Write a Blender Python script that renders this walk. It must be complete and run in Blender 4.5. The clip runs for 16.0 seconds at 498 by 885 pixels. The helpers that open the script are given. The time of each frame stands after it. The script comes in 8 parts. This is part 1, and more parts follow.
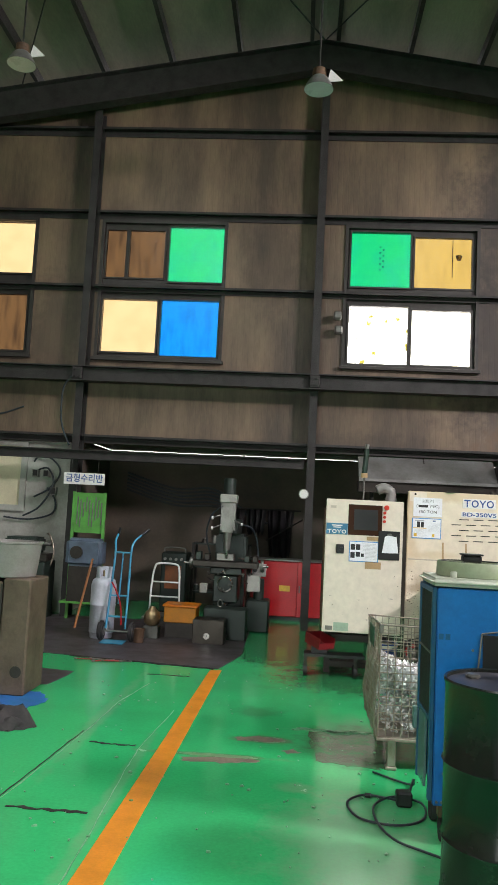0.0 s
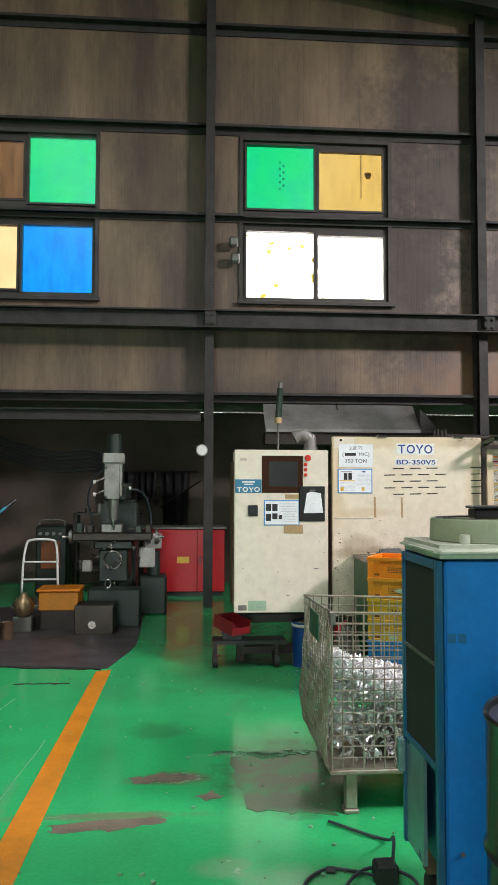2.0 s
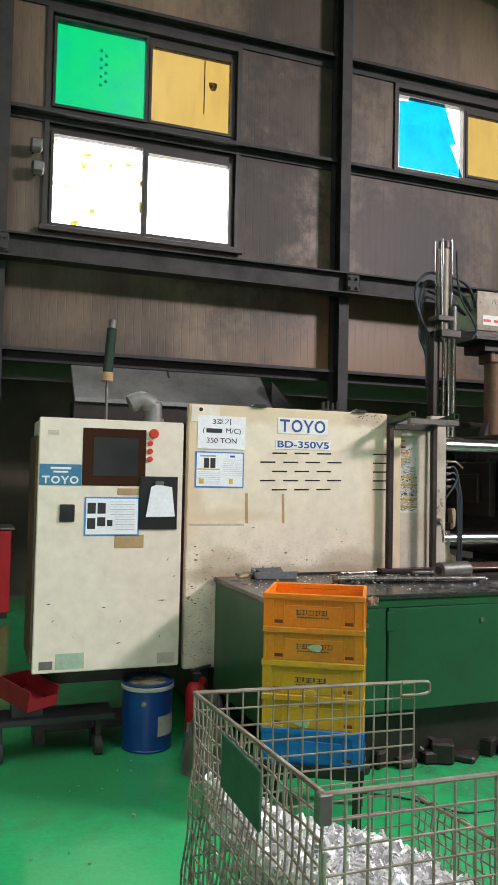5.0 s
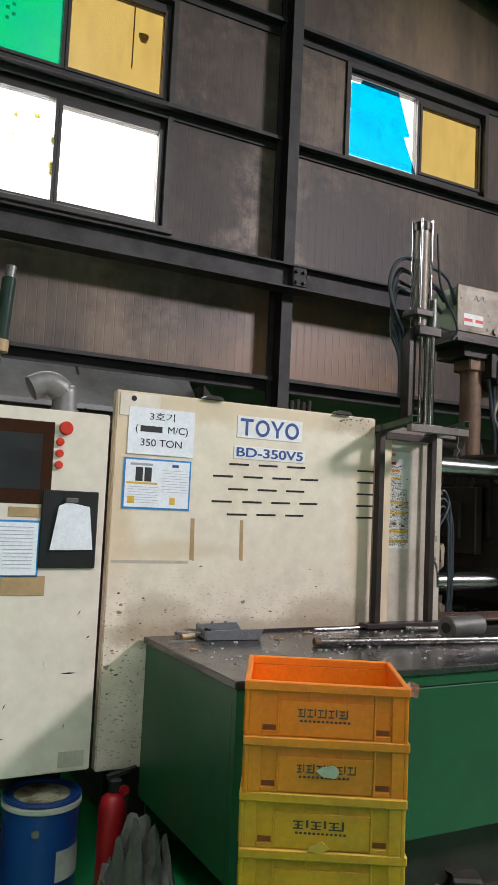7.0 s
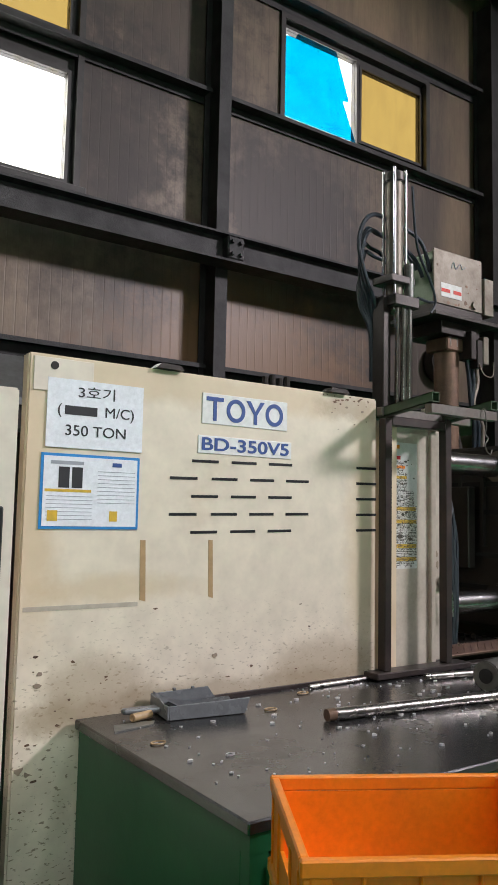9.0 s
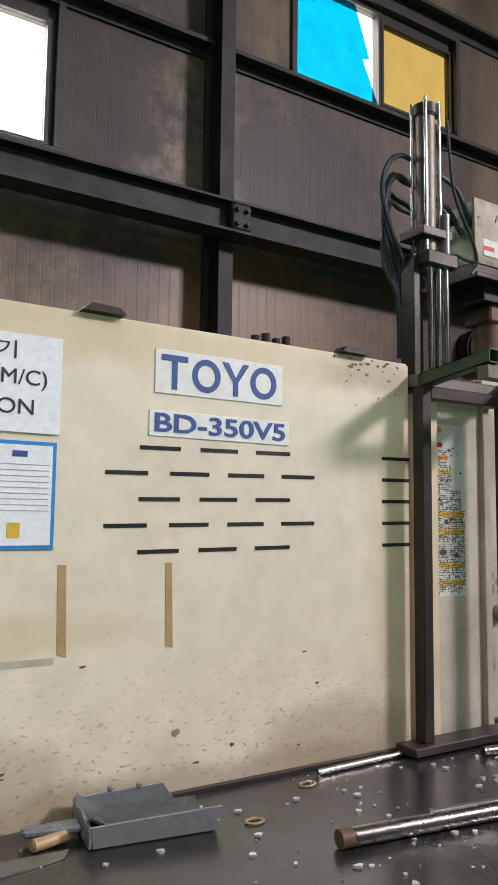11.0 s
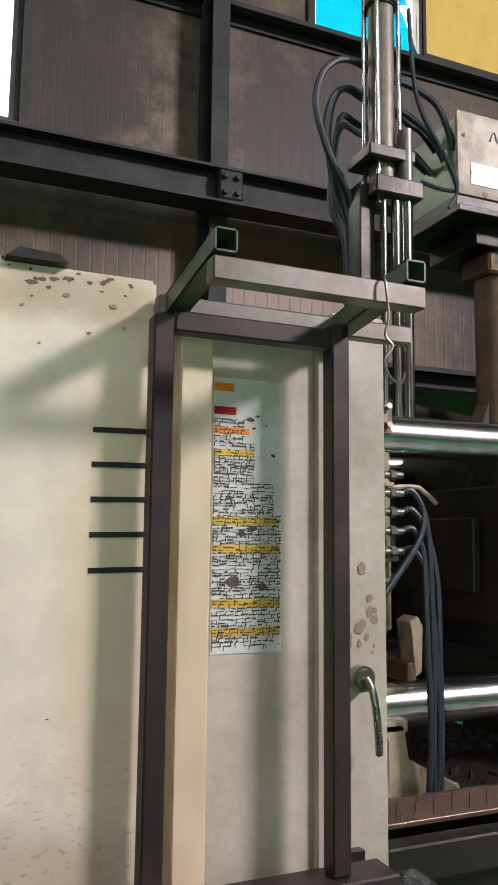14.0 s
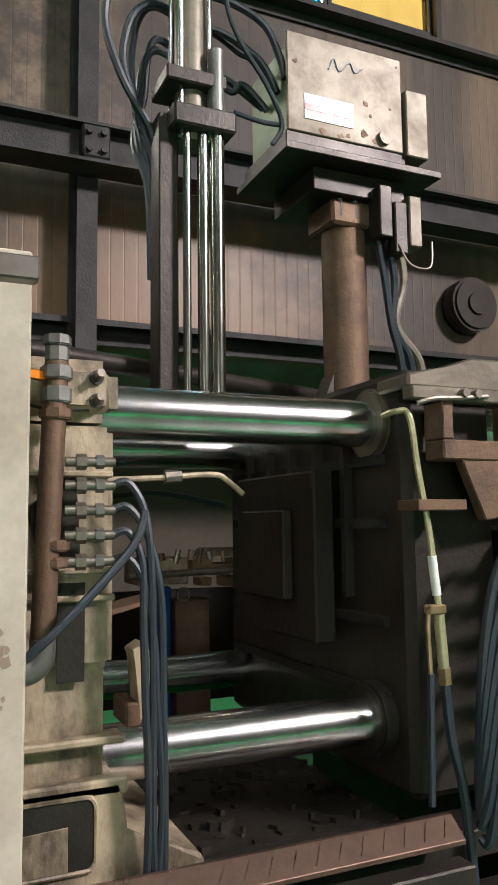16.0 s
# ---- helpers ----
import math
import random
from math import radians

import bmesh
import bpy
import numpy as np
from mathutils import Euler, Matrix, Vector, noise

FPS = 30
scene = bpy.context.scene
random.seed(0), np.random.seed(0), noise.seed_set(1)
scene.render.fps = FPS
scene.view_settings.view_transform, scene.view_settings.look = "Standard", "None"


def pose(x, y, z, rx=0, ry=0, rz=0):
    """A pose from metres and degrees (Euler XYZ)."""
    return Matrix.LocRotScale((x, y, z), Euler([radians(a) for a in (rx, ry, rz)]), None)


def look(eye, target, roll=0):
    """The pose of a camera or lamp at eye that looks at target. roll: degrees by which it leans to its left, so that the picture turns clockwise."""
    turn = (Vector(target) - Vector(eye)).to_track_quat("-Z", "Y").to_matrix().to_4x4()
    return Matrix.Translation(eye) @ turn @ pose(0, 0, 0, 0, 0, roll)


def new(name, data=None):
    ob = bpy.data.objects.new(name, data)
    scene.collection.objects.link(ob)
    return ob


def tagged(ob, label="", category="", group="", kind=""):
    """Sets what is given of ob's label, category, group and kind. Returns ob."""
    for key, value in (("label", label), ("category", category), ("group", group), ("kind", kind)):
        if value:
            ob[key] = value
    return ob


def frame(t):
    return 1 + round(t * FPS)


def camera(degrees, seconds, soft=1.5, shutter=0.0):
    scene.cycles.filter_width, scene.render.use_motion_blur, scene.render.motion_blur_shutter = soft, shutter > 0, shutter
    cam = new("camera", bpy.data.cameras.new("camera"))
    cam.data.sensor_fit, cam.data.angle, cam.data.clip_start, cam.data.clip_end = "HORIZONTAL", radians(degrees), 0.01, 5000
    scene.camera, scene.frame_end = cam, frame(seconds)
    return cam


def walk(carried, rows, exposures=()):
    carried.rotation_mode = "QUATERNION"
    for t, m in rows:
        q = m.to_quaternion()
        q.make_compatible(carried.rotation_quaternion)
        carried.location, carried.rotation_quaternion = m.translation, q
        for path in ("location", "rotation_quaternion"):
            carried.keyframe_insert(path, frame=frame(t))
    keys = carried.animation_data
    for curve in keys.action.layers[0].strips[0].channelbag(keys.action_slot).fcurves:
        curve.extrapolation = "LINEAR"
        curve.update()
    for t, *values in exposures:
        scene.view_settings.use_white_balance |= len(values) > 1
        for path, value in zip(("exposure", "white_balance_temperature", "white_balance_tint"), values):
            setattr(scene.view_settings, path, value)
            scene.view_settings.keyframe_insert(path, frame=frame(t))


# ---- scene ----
cam = camera(35.7, 16.0)
PATH = [
    (0, (-0.024, -0.022, 1.613), (-0.163, 1.964, 1.803), 2.9),
    (0.5, (-0.077, 0.349, 1.573), (-0.173, 2.339, 1.749), 1.9),
    (1, (-0.088, 0.779, 1.536), (-0.093, 2.774, 1.68), 1.4),
    (1.5, (-0.09, 1.224, 1.541), (-0.038, 3.22, 1.651), 1.5),
    (2, (-0.12, 1.622, 1.541), (0.03, 3.614, 1.651), 0.2),
    (2.5, (-0.111, 2.038, 1.528), (0.143, 4.02, 1.626), 0.5),
    (3, (-0.13, 2.432, 1.554), (0.198, 4.404, 1.626), 1.3),
    (3.5, (-0.158, 2.823, 1.562), (0.272, 4.774, 1.633), 0.6),
    (4, (-0.129, 3.183, 1.554), (0.355, 5.122, 1.636), 0.7),
    (4.5, (-0.135, 3.539, 1.53), (0.434, 5.454, 1.626), 1.4),
    (5, (-0.111, 3.908, 1.545), (0.573, 5.785, 1.632), 1.2),
    (7.5, (0.185, 5.504, 1.497), (1.175, 7.232, 1.679), 2.2),
    (8, (0.234, 5.759, 1.504), (1.303, 7.44, 1.684), 1.4),
    (10.5, (0.816, 6.72, 1.539), (1.964, 8.347, 1.726), 1.1),
    (11, (0.961, 6.816, 1.536), (2.034, 8.492, 1.735), 0.7),
    (11.5, (1.146, 6.925, 1.548), (2.202, 8.609, 1.763), 0.8),
    (12, (1.333, 6.931, 1.54), (2.357, 8.632, 1.779), 0.8),
    (12.5, (1.569, 6.912, 1.543), (2.499, 8.663, 1.81), 0.8),
    (13, (1.737, 6.964, 1.524), (2.599, 8.748, 1.799), 0.5),
    (13.5, (1.937, 7.051, 1.53), (2.765, 8.853, 1.8), 0.6),
    (14, (2.126, 7.094, 1.53), (2.887, 8.929, 1.773), 0.6),
    (14.5, (2.347, 7.133, 1.541), (3.051, 8.993, 1.766), 0.6),
    (15, (2.49, 7.171, 1.534), (3.22, 9.022, 1.754), 0.3),
    (15.5, (2.675, 7.264, 1.545), (3.457, 9.093, 1.77), 0.4),
    (16, (2.816, 7.257, 1.566), (3.628, 9.073, 1.773), -0.7),
]
walk(cam, [(t, look(eye, target, roll)) for t, eye, target, roll in PATH],
     exposures=[(0, 0.38, 6500, 14), (5, 0.30, 6400, 13), (8, 0.08, 6150, 15), (10.5, 0.10, 6300, 15), (12.5, 0.08, 6250, 14), (14.5, 0.34, 6400, 15), (16, 0.6, 6550, 12)])

# ---- light ----
world = bpy.data.worlds.new("sky")
world.use_nodes = True
scene.world = world
sky = world.node_tree.nodes.new("ShaderNodeTexSky")
sky.sky_type, sky.sun_disc = "NISHITA", False
sky.sun_elevation, sky.sun_rotation = radians(38), radians(125)
world.node_tree.nodes["Background"].inputs["Strength"].default_value = 0.1
world.node_tree.links.new(sky.outputs["Color"], world.node_tree.nodes["Background"].inputs["Color"])


def opening_light(name, place, target, width, height, watts, colour=(1, 1, 1)):
    """Daylight behind the panes of a window, or fill light behind an added opening."""
    data = bpy.data.lights.new(name, "AREA")
    data.shape, data.size, data.size_y, data.energy, data.color = "RECTANGLE", width, height, watts, colour
    ob = new(name, data)
    ob.matrix_world = look(place, target)
    return ob


SKY_GLOW = 5.0
GLOW = 17.0  # watts for each square metre of window
for x0, x1, z0, z1 in ((-7.0, -4.3, 3.9, 6.2), (-3.38, -1.32, 3.9, 6.2), (0.5, 2.58, 3.9, 6.2), (4.4, 6.5, 5.1, 6.2)):
    opening_light("daylight", ((x0 + x1) / 2, 11.95, (z0 + z1) / 2), ((x0 + x1) / 2, 0, (z0 + z1) / 2), x1 - x0, z1 - z0, GLOW * (x1 - x0) * (z1 - z0))
opening_light("side_daylight", (9.25, 2.0, 7.0), (0, 9.5, 0.5), 1.9, 0.9, 1080, (1.0, 0.935, 0.955))
# Fill light from an added, unseen doorway behind the camera.
opening_light("door_daylight", (-3.0, -8.3, 2.1), (-1.5, 8, 1.5), 5.0, 3.8, 300, (0.95, 1.0, 0.97))
# Overhead fill through added rooflights, to brighten floor and scrap.
for x, watts in ((-2.9, 720), (3.0, 390)):
    opening_light("rooflight_daylight", (x, 1.75, 9.4), (x, 1.75001, 0), 1.3, 9.3, watts, (0.95, 1.0, 1.0))


# ---- materials ----
def material(name, colour, rough=0.5, metal=0.0, dirt=None, amount=0.35, scale=2.0, bump=0.15, grain=60.0, stretch=(1, 1, 1), rough_var=0.15, low=0.42, high=0.72):
    """Paint or metal with large stains, fine grain and relief, in metres of the world."""
    m = bpy.data.materials.new(name)
    m.use_nodes = True
    t = m.node_tree
    bsdf = t.nodes["Principled BSDF"]
    geo = t.nodes.new("ShaderNodeNewGeometry")
    mp = t.nodes.new("ShaderNodeMapping")
    mp.inputs["Scale"].default_value = stretch
    t.links.new(geo.outputs["Position"], mp.inputs["Vector"])

    def noise_node(sc, detail):
        n = t.nodes.new("ShaderNodeTexNoise")
        n.inputs["Scale"].default_value, n.inputs["Detail"].default_value, n.inputs["Roughness"].default_value = sc, detail, 0.65
        t.links.new(mp.outputs["Vector"], n.inputs["Vector"])
        return n
    big, fine = noise_node(scale, 6), noise_node(grain, 3)
    ramp = t.nodes.new("ShaderNodeMapRange")
    ramp.inputs["From Min"].default_value, ramp.inputs["From Max"].default_value = low, high
    ramp.inputs["To Max"].default_value = amount
    t.links.new(big.outputs["Fac"], ramp.inputs["Value"])
    mix = t.nodes.new("ShaderNodeMix")
    mix.data_type = "RGBA"
    dirt = dirt or tuple(c * 0.45 for c in colour)
    mix.inputs["A"].default_value, mix.inputs["B"].default_value = (*colour, 1), (*dirt, 1)
    t.links.new(ramp.outputs["Result"], mix.inputs["Factor"])
    mul = t.nodes.new("ShaderNodeMix")
    mul.data_type, mul.blend_type = "RGBA", "MULTIPLY"
    gr = t.nodes.new("ShaderNodeMapRange")
    gr.inputs["To Min"].default_value, gr.inputs["To Max"].default_value = 0.78, 1.15
    t.links.new(fine.outputs["Fac"], gr.inputs["Value"])
    mul.inputs["Factor"].default_value = 1.0
    t.links.new(mix.outputs["Result"], mul.inputs["A"])
    t.links.new(gr.outputs["Result"], mul.inputs["B"])
    t.links.new(mul.outputs["Result"], bsdf.inputs["Base Color"])
    rr = t.nodes.new("ShaderNodeMapRange")
    rr.inputs["To Min"].default_value, rr.inputs["To Max"].default_value = max(0.03, rough - rough_var), min(1, rough + rough_var)
    t.links.new(big.outputs["Fac"], rr.inputs["Value"])
    t.links.new(rr.outputs["Result"], bsdf.inputs["Roughness"])
    bsdf.inputs["Metallic"].default_value = metal
    if bump:
        bp = t.nodes.new("ShaderNodeBump")
        bp.inputs["Strength"].default_value, bp.inputs["Distance"].default_value = bump, 0.004
        t.links.new(fine.outputs["Fac"], bp.inputs["Height"])
        t.links.new(bp.outputs["Normal"], bsdf.inputs["Normal"])
    return m


def pane_material(name, tint, blotch=None, amount=0.5, scale=6.0, stretch=(1, 1, 1), gloss=0.02, low=0.45, high=0.75):
    """A tinted window pane: light passes, a little is mirrored; blotch is dirt or sun-bleached film."""
    m = bpy.data.materials.new(name)
    m.use_nodes = True
    t = m.node_tree
    t.nodes.remove(t.nodes["Principled BSDF"])
    out = t.nodes["Material Output"]
    tr, gl, mx = t.nodes.new("ShaderNodeBsdfTransparent"), t.nodes.new("ShaderNodeBsdfGlossy"), t.nodes.new("ShaderNodeMixShader")
    gl.inputs["Roughness"].default_value = 0.25
    mx.inputs["Fac"].default_value = gloss
    geo, mp, n = t.nodes.new("ShaderNodeNewGeometry"), t.nodes.new("ShaderNodeMapping"), t.nodes.new("ShaderNodeTexNoise")
    mp.inputs["Scale"].default_value = stretch
    n.inputs["Scale"].default_value, n.inputs["Detail"].default_value = scale, 5
    mix, ramp = t.nodes.new("ShaderNodeMix"), t.nodes.new("ShaderNodeMapRange")
    mix.data_type = "RGBA"
    ramp.inputs["From Min"].default_value, ramp.inputs["From Max"].default_value, ramp.inputs["To Max"].default_value = low, high, amount
    blotch = [c ** 0.5 for c in (blotch or tuple(c * 0.7 for c in tint))]
    tint = [c ** 0.5 for c in tint]  # light crosses two faces
    mix.inputs["A"].default_value, mix.inputs["B"].default_value = (*tint, 1), (*blotch, 1)
    for a, b in ((geo.outputs["Position"], mp.inputs["Vector"]), (mp.outputs["Vector"], n.inputs["Vector"]), (n.outputs["Fac"], ramp.inputs["Value"]),
                 (ramp.outputs["Result"], mix.inputs["Factor"]), (mix.outputs["Result"], tr.inputs["Color"]),
                 (tr.outputs["BSDF"], mx.inputs[1]), (gl.outputs["BSDF"], mx.inputs[2]), (mx.outputs["Shader"], out.inputs["Surface"])):
        t.links.new(a, b)
    return m


M = {}
M["floor"] = material("green epoxy floor", (0.030, 0.47, 0.155), 0.13, 0, (0.035, 0.24, 0.09), 0.4, 0.9, 0.08, 45, rough_var=0.13, low=0.46, high=0.68)


def add_stains_and_shading(m, spots, upright=False):
    """Soft-edged worn, damp or sooty spots, some with painted shade or glare, of a floor or an upright wall: centre,
    half widths, colour, roughness, strength.
    """
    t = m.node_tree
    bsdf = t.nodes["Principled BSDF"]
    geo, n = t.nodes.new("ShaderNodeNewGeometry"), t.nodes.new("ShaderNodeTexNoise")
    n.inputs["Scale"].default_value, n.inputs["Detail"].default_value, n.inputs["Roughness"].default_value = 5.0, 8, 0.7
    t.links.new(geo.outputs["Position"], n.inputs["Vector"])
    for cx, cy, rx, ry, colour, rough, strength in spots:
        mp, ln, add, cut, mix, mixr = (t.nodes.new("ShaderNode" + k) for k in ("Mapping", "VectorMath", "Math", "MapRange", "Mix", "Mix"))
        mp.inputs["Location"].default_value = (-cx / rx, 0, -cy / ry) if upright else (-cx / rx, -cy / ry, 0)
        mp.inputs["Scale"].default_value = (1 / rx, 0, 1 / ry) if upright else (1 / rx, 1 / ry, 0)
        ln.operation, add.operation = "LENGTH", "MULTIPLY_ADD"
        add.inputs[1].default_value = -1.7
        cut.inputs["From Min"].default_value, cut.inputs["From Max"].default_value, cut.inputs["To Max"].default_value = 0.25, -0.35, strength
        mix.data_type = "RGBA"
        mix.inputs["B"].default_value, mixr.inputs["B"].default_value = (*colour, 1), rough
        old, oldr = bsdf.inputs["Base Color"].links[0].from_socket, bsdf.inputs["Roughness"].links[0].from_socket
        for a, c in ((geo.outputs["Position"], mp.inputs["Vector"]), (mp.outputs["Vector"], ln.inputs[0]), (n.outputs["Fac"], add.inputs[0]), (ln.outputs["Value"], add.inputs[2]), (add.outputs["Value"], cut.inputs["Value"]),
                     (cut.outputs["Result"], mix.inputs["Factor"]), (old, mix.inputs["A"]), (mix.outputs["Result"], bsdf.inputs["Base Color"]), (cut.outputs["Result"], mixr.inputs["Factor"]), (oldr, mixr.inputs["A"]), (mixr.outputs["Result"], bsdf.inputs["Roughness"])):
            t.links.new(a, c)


GREASE_AND_DARK, BARE, PALE = (0.05, 0.07, 0.045), (0.20, 0.14, 0.10), (0.20, 0.34, 0.20)
# PALE at (0.35, 4.0) is worn floor with the white window's reflection painted in.
# Spot at (5.3, 6.0) is unseen, added to cut green floor bounce and reflections.
add_stains_and_shading(M["floor"], [(0.42, 5.80, 0.42, 0.50, GREASE_AND_DARK, 0.12, 0.8), (0.35, 4.0, 0.5, 0.9, PALE, 0.22, 0.5), (5.3, 6.0, 3.3, 2.9, GREASE_AND_DARK, 0.45, 1.0), (-0.22, 5.80, 0.22, 0.10, BARE, 0.4, 0.7),
                        # Spot at (0.5, 7.9) darkens the floor in front of the cabinet.
                        (-0.55, 5.35, 0.5, 0.05, BARE, 0.4, 0.6), (0.0, 4.82, 0.14, 0.10, PALE, 0.5, 0.35), (0.35, 6.13, 0.38, 0.06, PALE, 0.4, 0.8), (0.5, 7.9, 0.9, 0.7, GREASE_AND_DARK, 0.15, 0.35), (-0.30, 6.6, 0.22, 0.2, GREASE_AND_DARK, 0.2, 0.35),
                        (-1.5, 6.2, 0.07, 1.6, PALE, 0.45, 0.35), (-1.02, 4.6, 0.05, 1.4, PALE, 0.45, 0.35), (-0.1, 9.8, 1.0, 1.2, GREASE_AND_DARK, 0.15, 0.3)])
M["bare"] = material("worn concrete", (0.20, 0.15, 0.11), 0.6, 0, (0.07, 0.06, 0.05), 0.7, 9, 0.4, 90)
M["stripe"] = material("orange floor tape", (0.72, 0.25, 0.01), 0.4, 0, (0.35, 0.14, 0.02), 0.45, 5, 0.15, 70)
M["scuff"] = material("whitish scuffs", (0.17, 0.38, 0.22), 0.5, 0, (0.05, 0.30, 0.11), 1.0, 30, 0.2, 80)
M["crack"] = material("black crack", (0.012, 0.010, 0.008), 0.9, 0, None, 0.5, 10, 0.5)
M["mat"] = material("dark steel floor plate", (0.10, 0.085, 0.095), 0.42, 0.3, (0.05, 0.035, 0.03), 0.8, 3, 0.2, 50)
M["wall"] = material("sooty sandwich panel", (0.225, 0.155, 0.095), 0.5, 0, (0.05, 0.037, 0.03), 0.85, 0.55, 0.2, 25, (1.8, 1.8, 0.45), low=0.36, high=0.62)


def add_ribs(m, period, depth, shade):
    """Fine upright ribs rolled into the wall sheets."""
    t = m.node_tree
    bsdf = t.nodes["Principled BSDF"]
    geo, sep, mod, tri, cut, bump, mix = (t.nodes.new("ShaderNode" + k) for k in ("NewGeometry", "SeparateXYZ", "Math", "Math", "MapRange", "Bump", "Mix"))
    mod.operation, tri.operation = "PINGPONG", "MULTIPLY"
    mod.inputs[1].default_value, tri.inputs[1].default_value = period / 2, 2 / period
    cut.inputs["From Min"].default_value, cut.inputs["From Max"].default_value = 0.0, 0.16
    bump.inputs["Strength"].default_value, bump.inputs["Distance"].default_value = 0.3, depth
    mix.data_type, mix.blend_type = "RGBA", "MULTIPLY"
    mix.inputs["Factor"].default_value = 1.0
    dark = t.nodes.new("ShaderNodeMapRange")
    dark.inputs["To Min"].default_value = shade
    old = bsdf.inputs["Base Color"].links[0].from_socket
    norm = bsdf.inputs["Normal"].links[0].from_socket
    for a, c in ((geo.outputs["Position"], sep.inputs["Vector"]), (sep.outputs["X"], mod.inputs[0]), (mod.outputs["Value"], tri.inputs[0]), (tri.outputs["Value"], cut.inputs["Value"]), (cut.outputs["Result"], bump.inputs["Height"]),
                 (norm, bump.inputs["Normal"]), (bump.outputs["Normal"], bsdf.inputs["Normal"]), (cut.outputs["Result"], dark.inputs["Value"]), (old, mix.inputs["A"]), (dark.outputs["Result"], mix.inputs["B"]), (mix.outputs["Result"], bsdf.inputs["Base Color"])):
        t.links.new(a, c)


add_ribs(M["wall"], 0.085, 0.003, 0.88)
# Spots right of x 2.4 are soot plus painted dimming of the side light.
SOOT_AND_SHADE, RUSTY = (0.037, 0.027, 0.022), (0.22, 0.115, 0.05)
add_stains_and_shading(M["wall"], [(2.5, 4.3, 0.8, 1.5, SOOT_AND_SHADE, 0.6, 0.65), (3.5, 3.3, 1.0, 0.5, SOOT_AND_SHADE, 0.5, 0.55), (4.6, 4.3, 1.3, 1.0, SOOT_AND_SHADE, 0.55, 0.85), (3.2, 5.6, 1.0, 0.9, SOOT_AND_SHADE, 0.6, 0.7), (3.5, 6.7, 1.4, 0.9, SOOT_AND_SHADE, 0.6, 0.75), (2.95, 4.6, 0.6, 1.1, SOOT_AND_SHADE, 0.6, 0.75), 
                       (3.0, 2.35, 0.8, 0.3, SOOT_AND_SHADE, 0.4, 0.7), (5.6, 3.0, 0.7, 1.0, SOOT_AND_SHADE, 0.5, 0.7), (-0.6, 5.6, 0.5, 0.9, SOOT_AND_SHADE, 0.6, 0.4), (-4.0, 4.4, 0.5, 1.0, SOOT_AND_SHADE, 0.6, 0.5), (1.0, 2.7, 1.1, 0.3, SOOT_AND_SHADE, 0.5, 0.5), (4.2, 2.8, 1.5, 0.8, RUSTY, 0.42, 0.8)], True)
M["wall_low"] = material("pale dirty wall", (0.42, 0.42, 0.38), 0.7, 0, (0.16, 0.15, 0.12), 0.8, 1.2, 0.3, 30)
M["rear"] = material("dark brick-brown rear wall", (0.13, 0.10, 0.075), 0.8, 0, (0.05, 0.05, 0.05), 0.8, 0.8, 0.4, 20)
M["roof"] = material("grimy roof sheet", (0.26, 0.225, 0.17), 0.7, 0, (0.10, 0.09, 0.07), 0.8, 0.6, 0.2, 20, (2, 0.5, 1))
M["steel"] = material("sooty painted steel", (0.030, 0.027, 0.025), 0.62, 0.0, (0.010, 0.009, 0.008), 0.85, 5, 0.9, 70)
M["frame"] = material("dark window frame", (0.05, 0.045, 0.04), 0.5, 0.3, None, 0.5, 5)
M["cream"] = material("cream machine enamel", (0.74, 0.66, 0.55), 0.42, 0, (0.52, 0.40, 0.26), 0.4, 1.3, 0.05, 12, rough_var=0.1, low=0.5, high=0.8)
M["guard"] = material("scuffed cream enamel", (0.76, 0.67, 0.53), 0.42, 0, (0.52, 0.38, 0.22), 0.7, 1.6, 0.05, 12, rough_var=0.1, low=0.5, high=0.8)


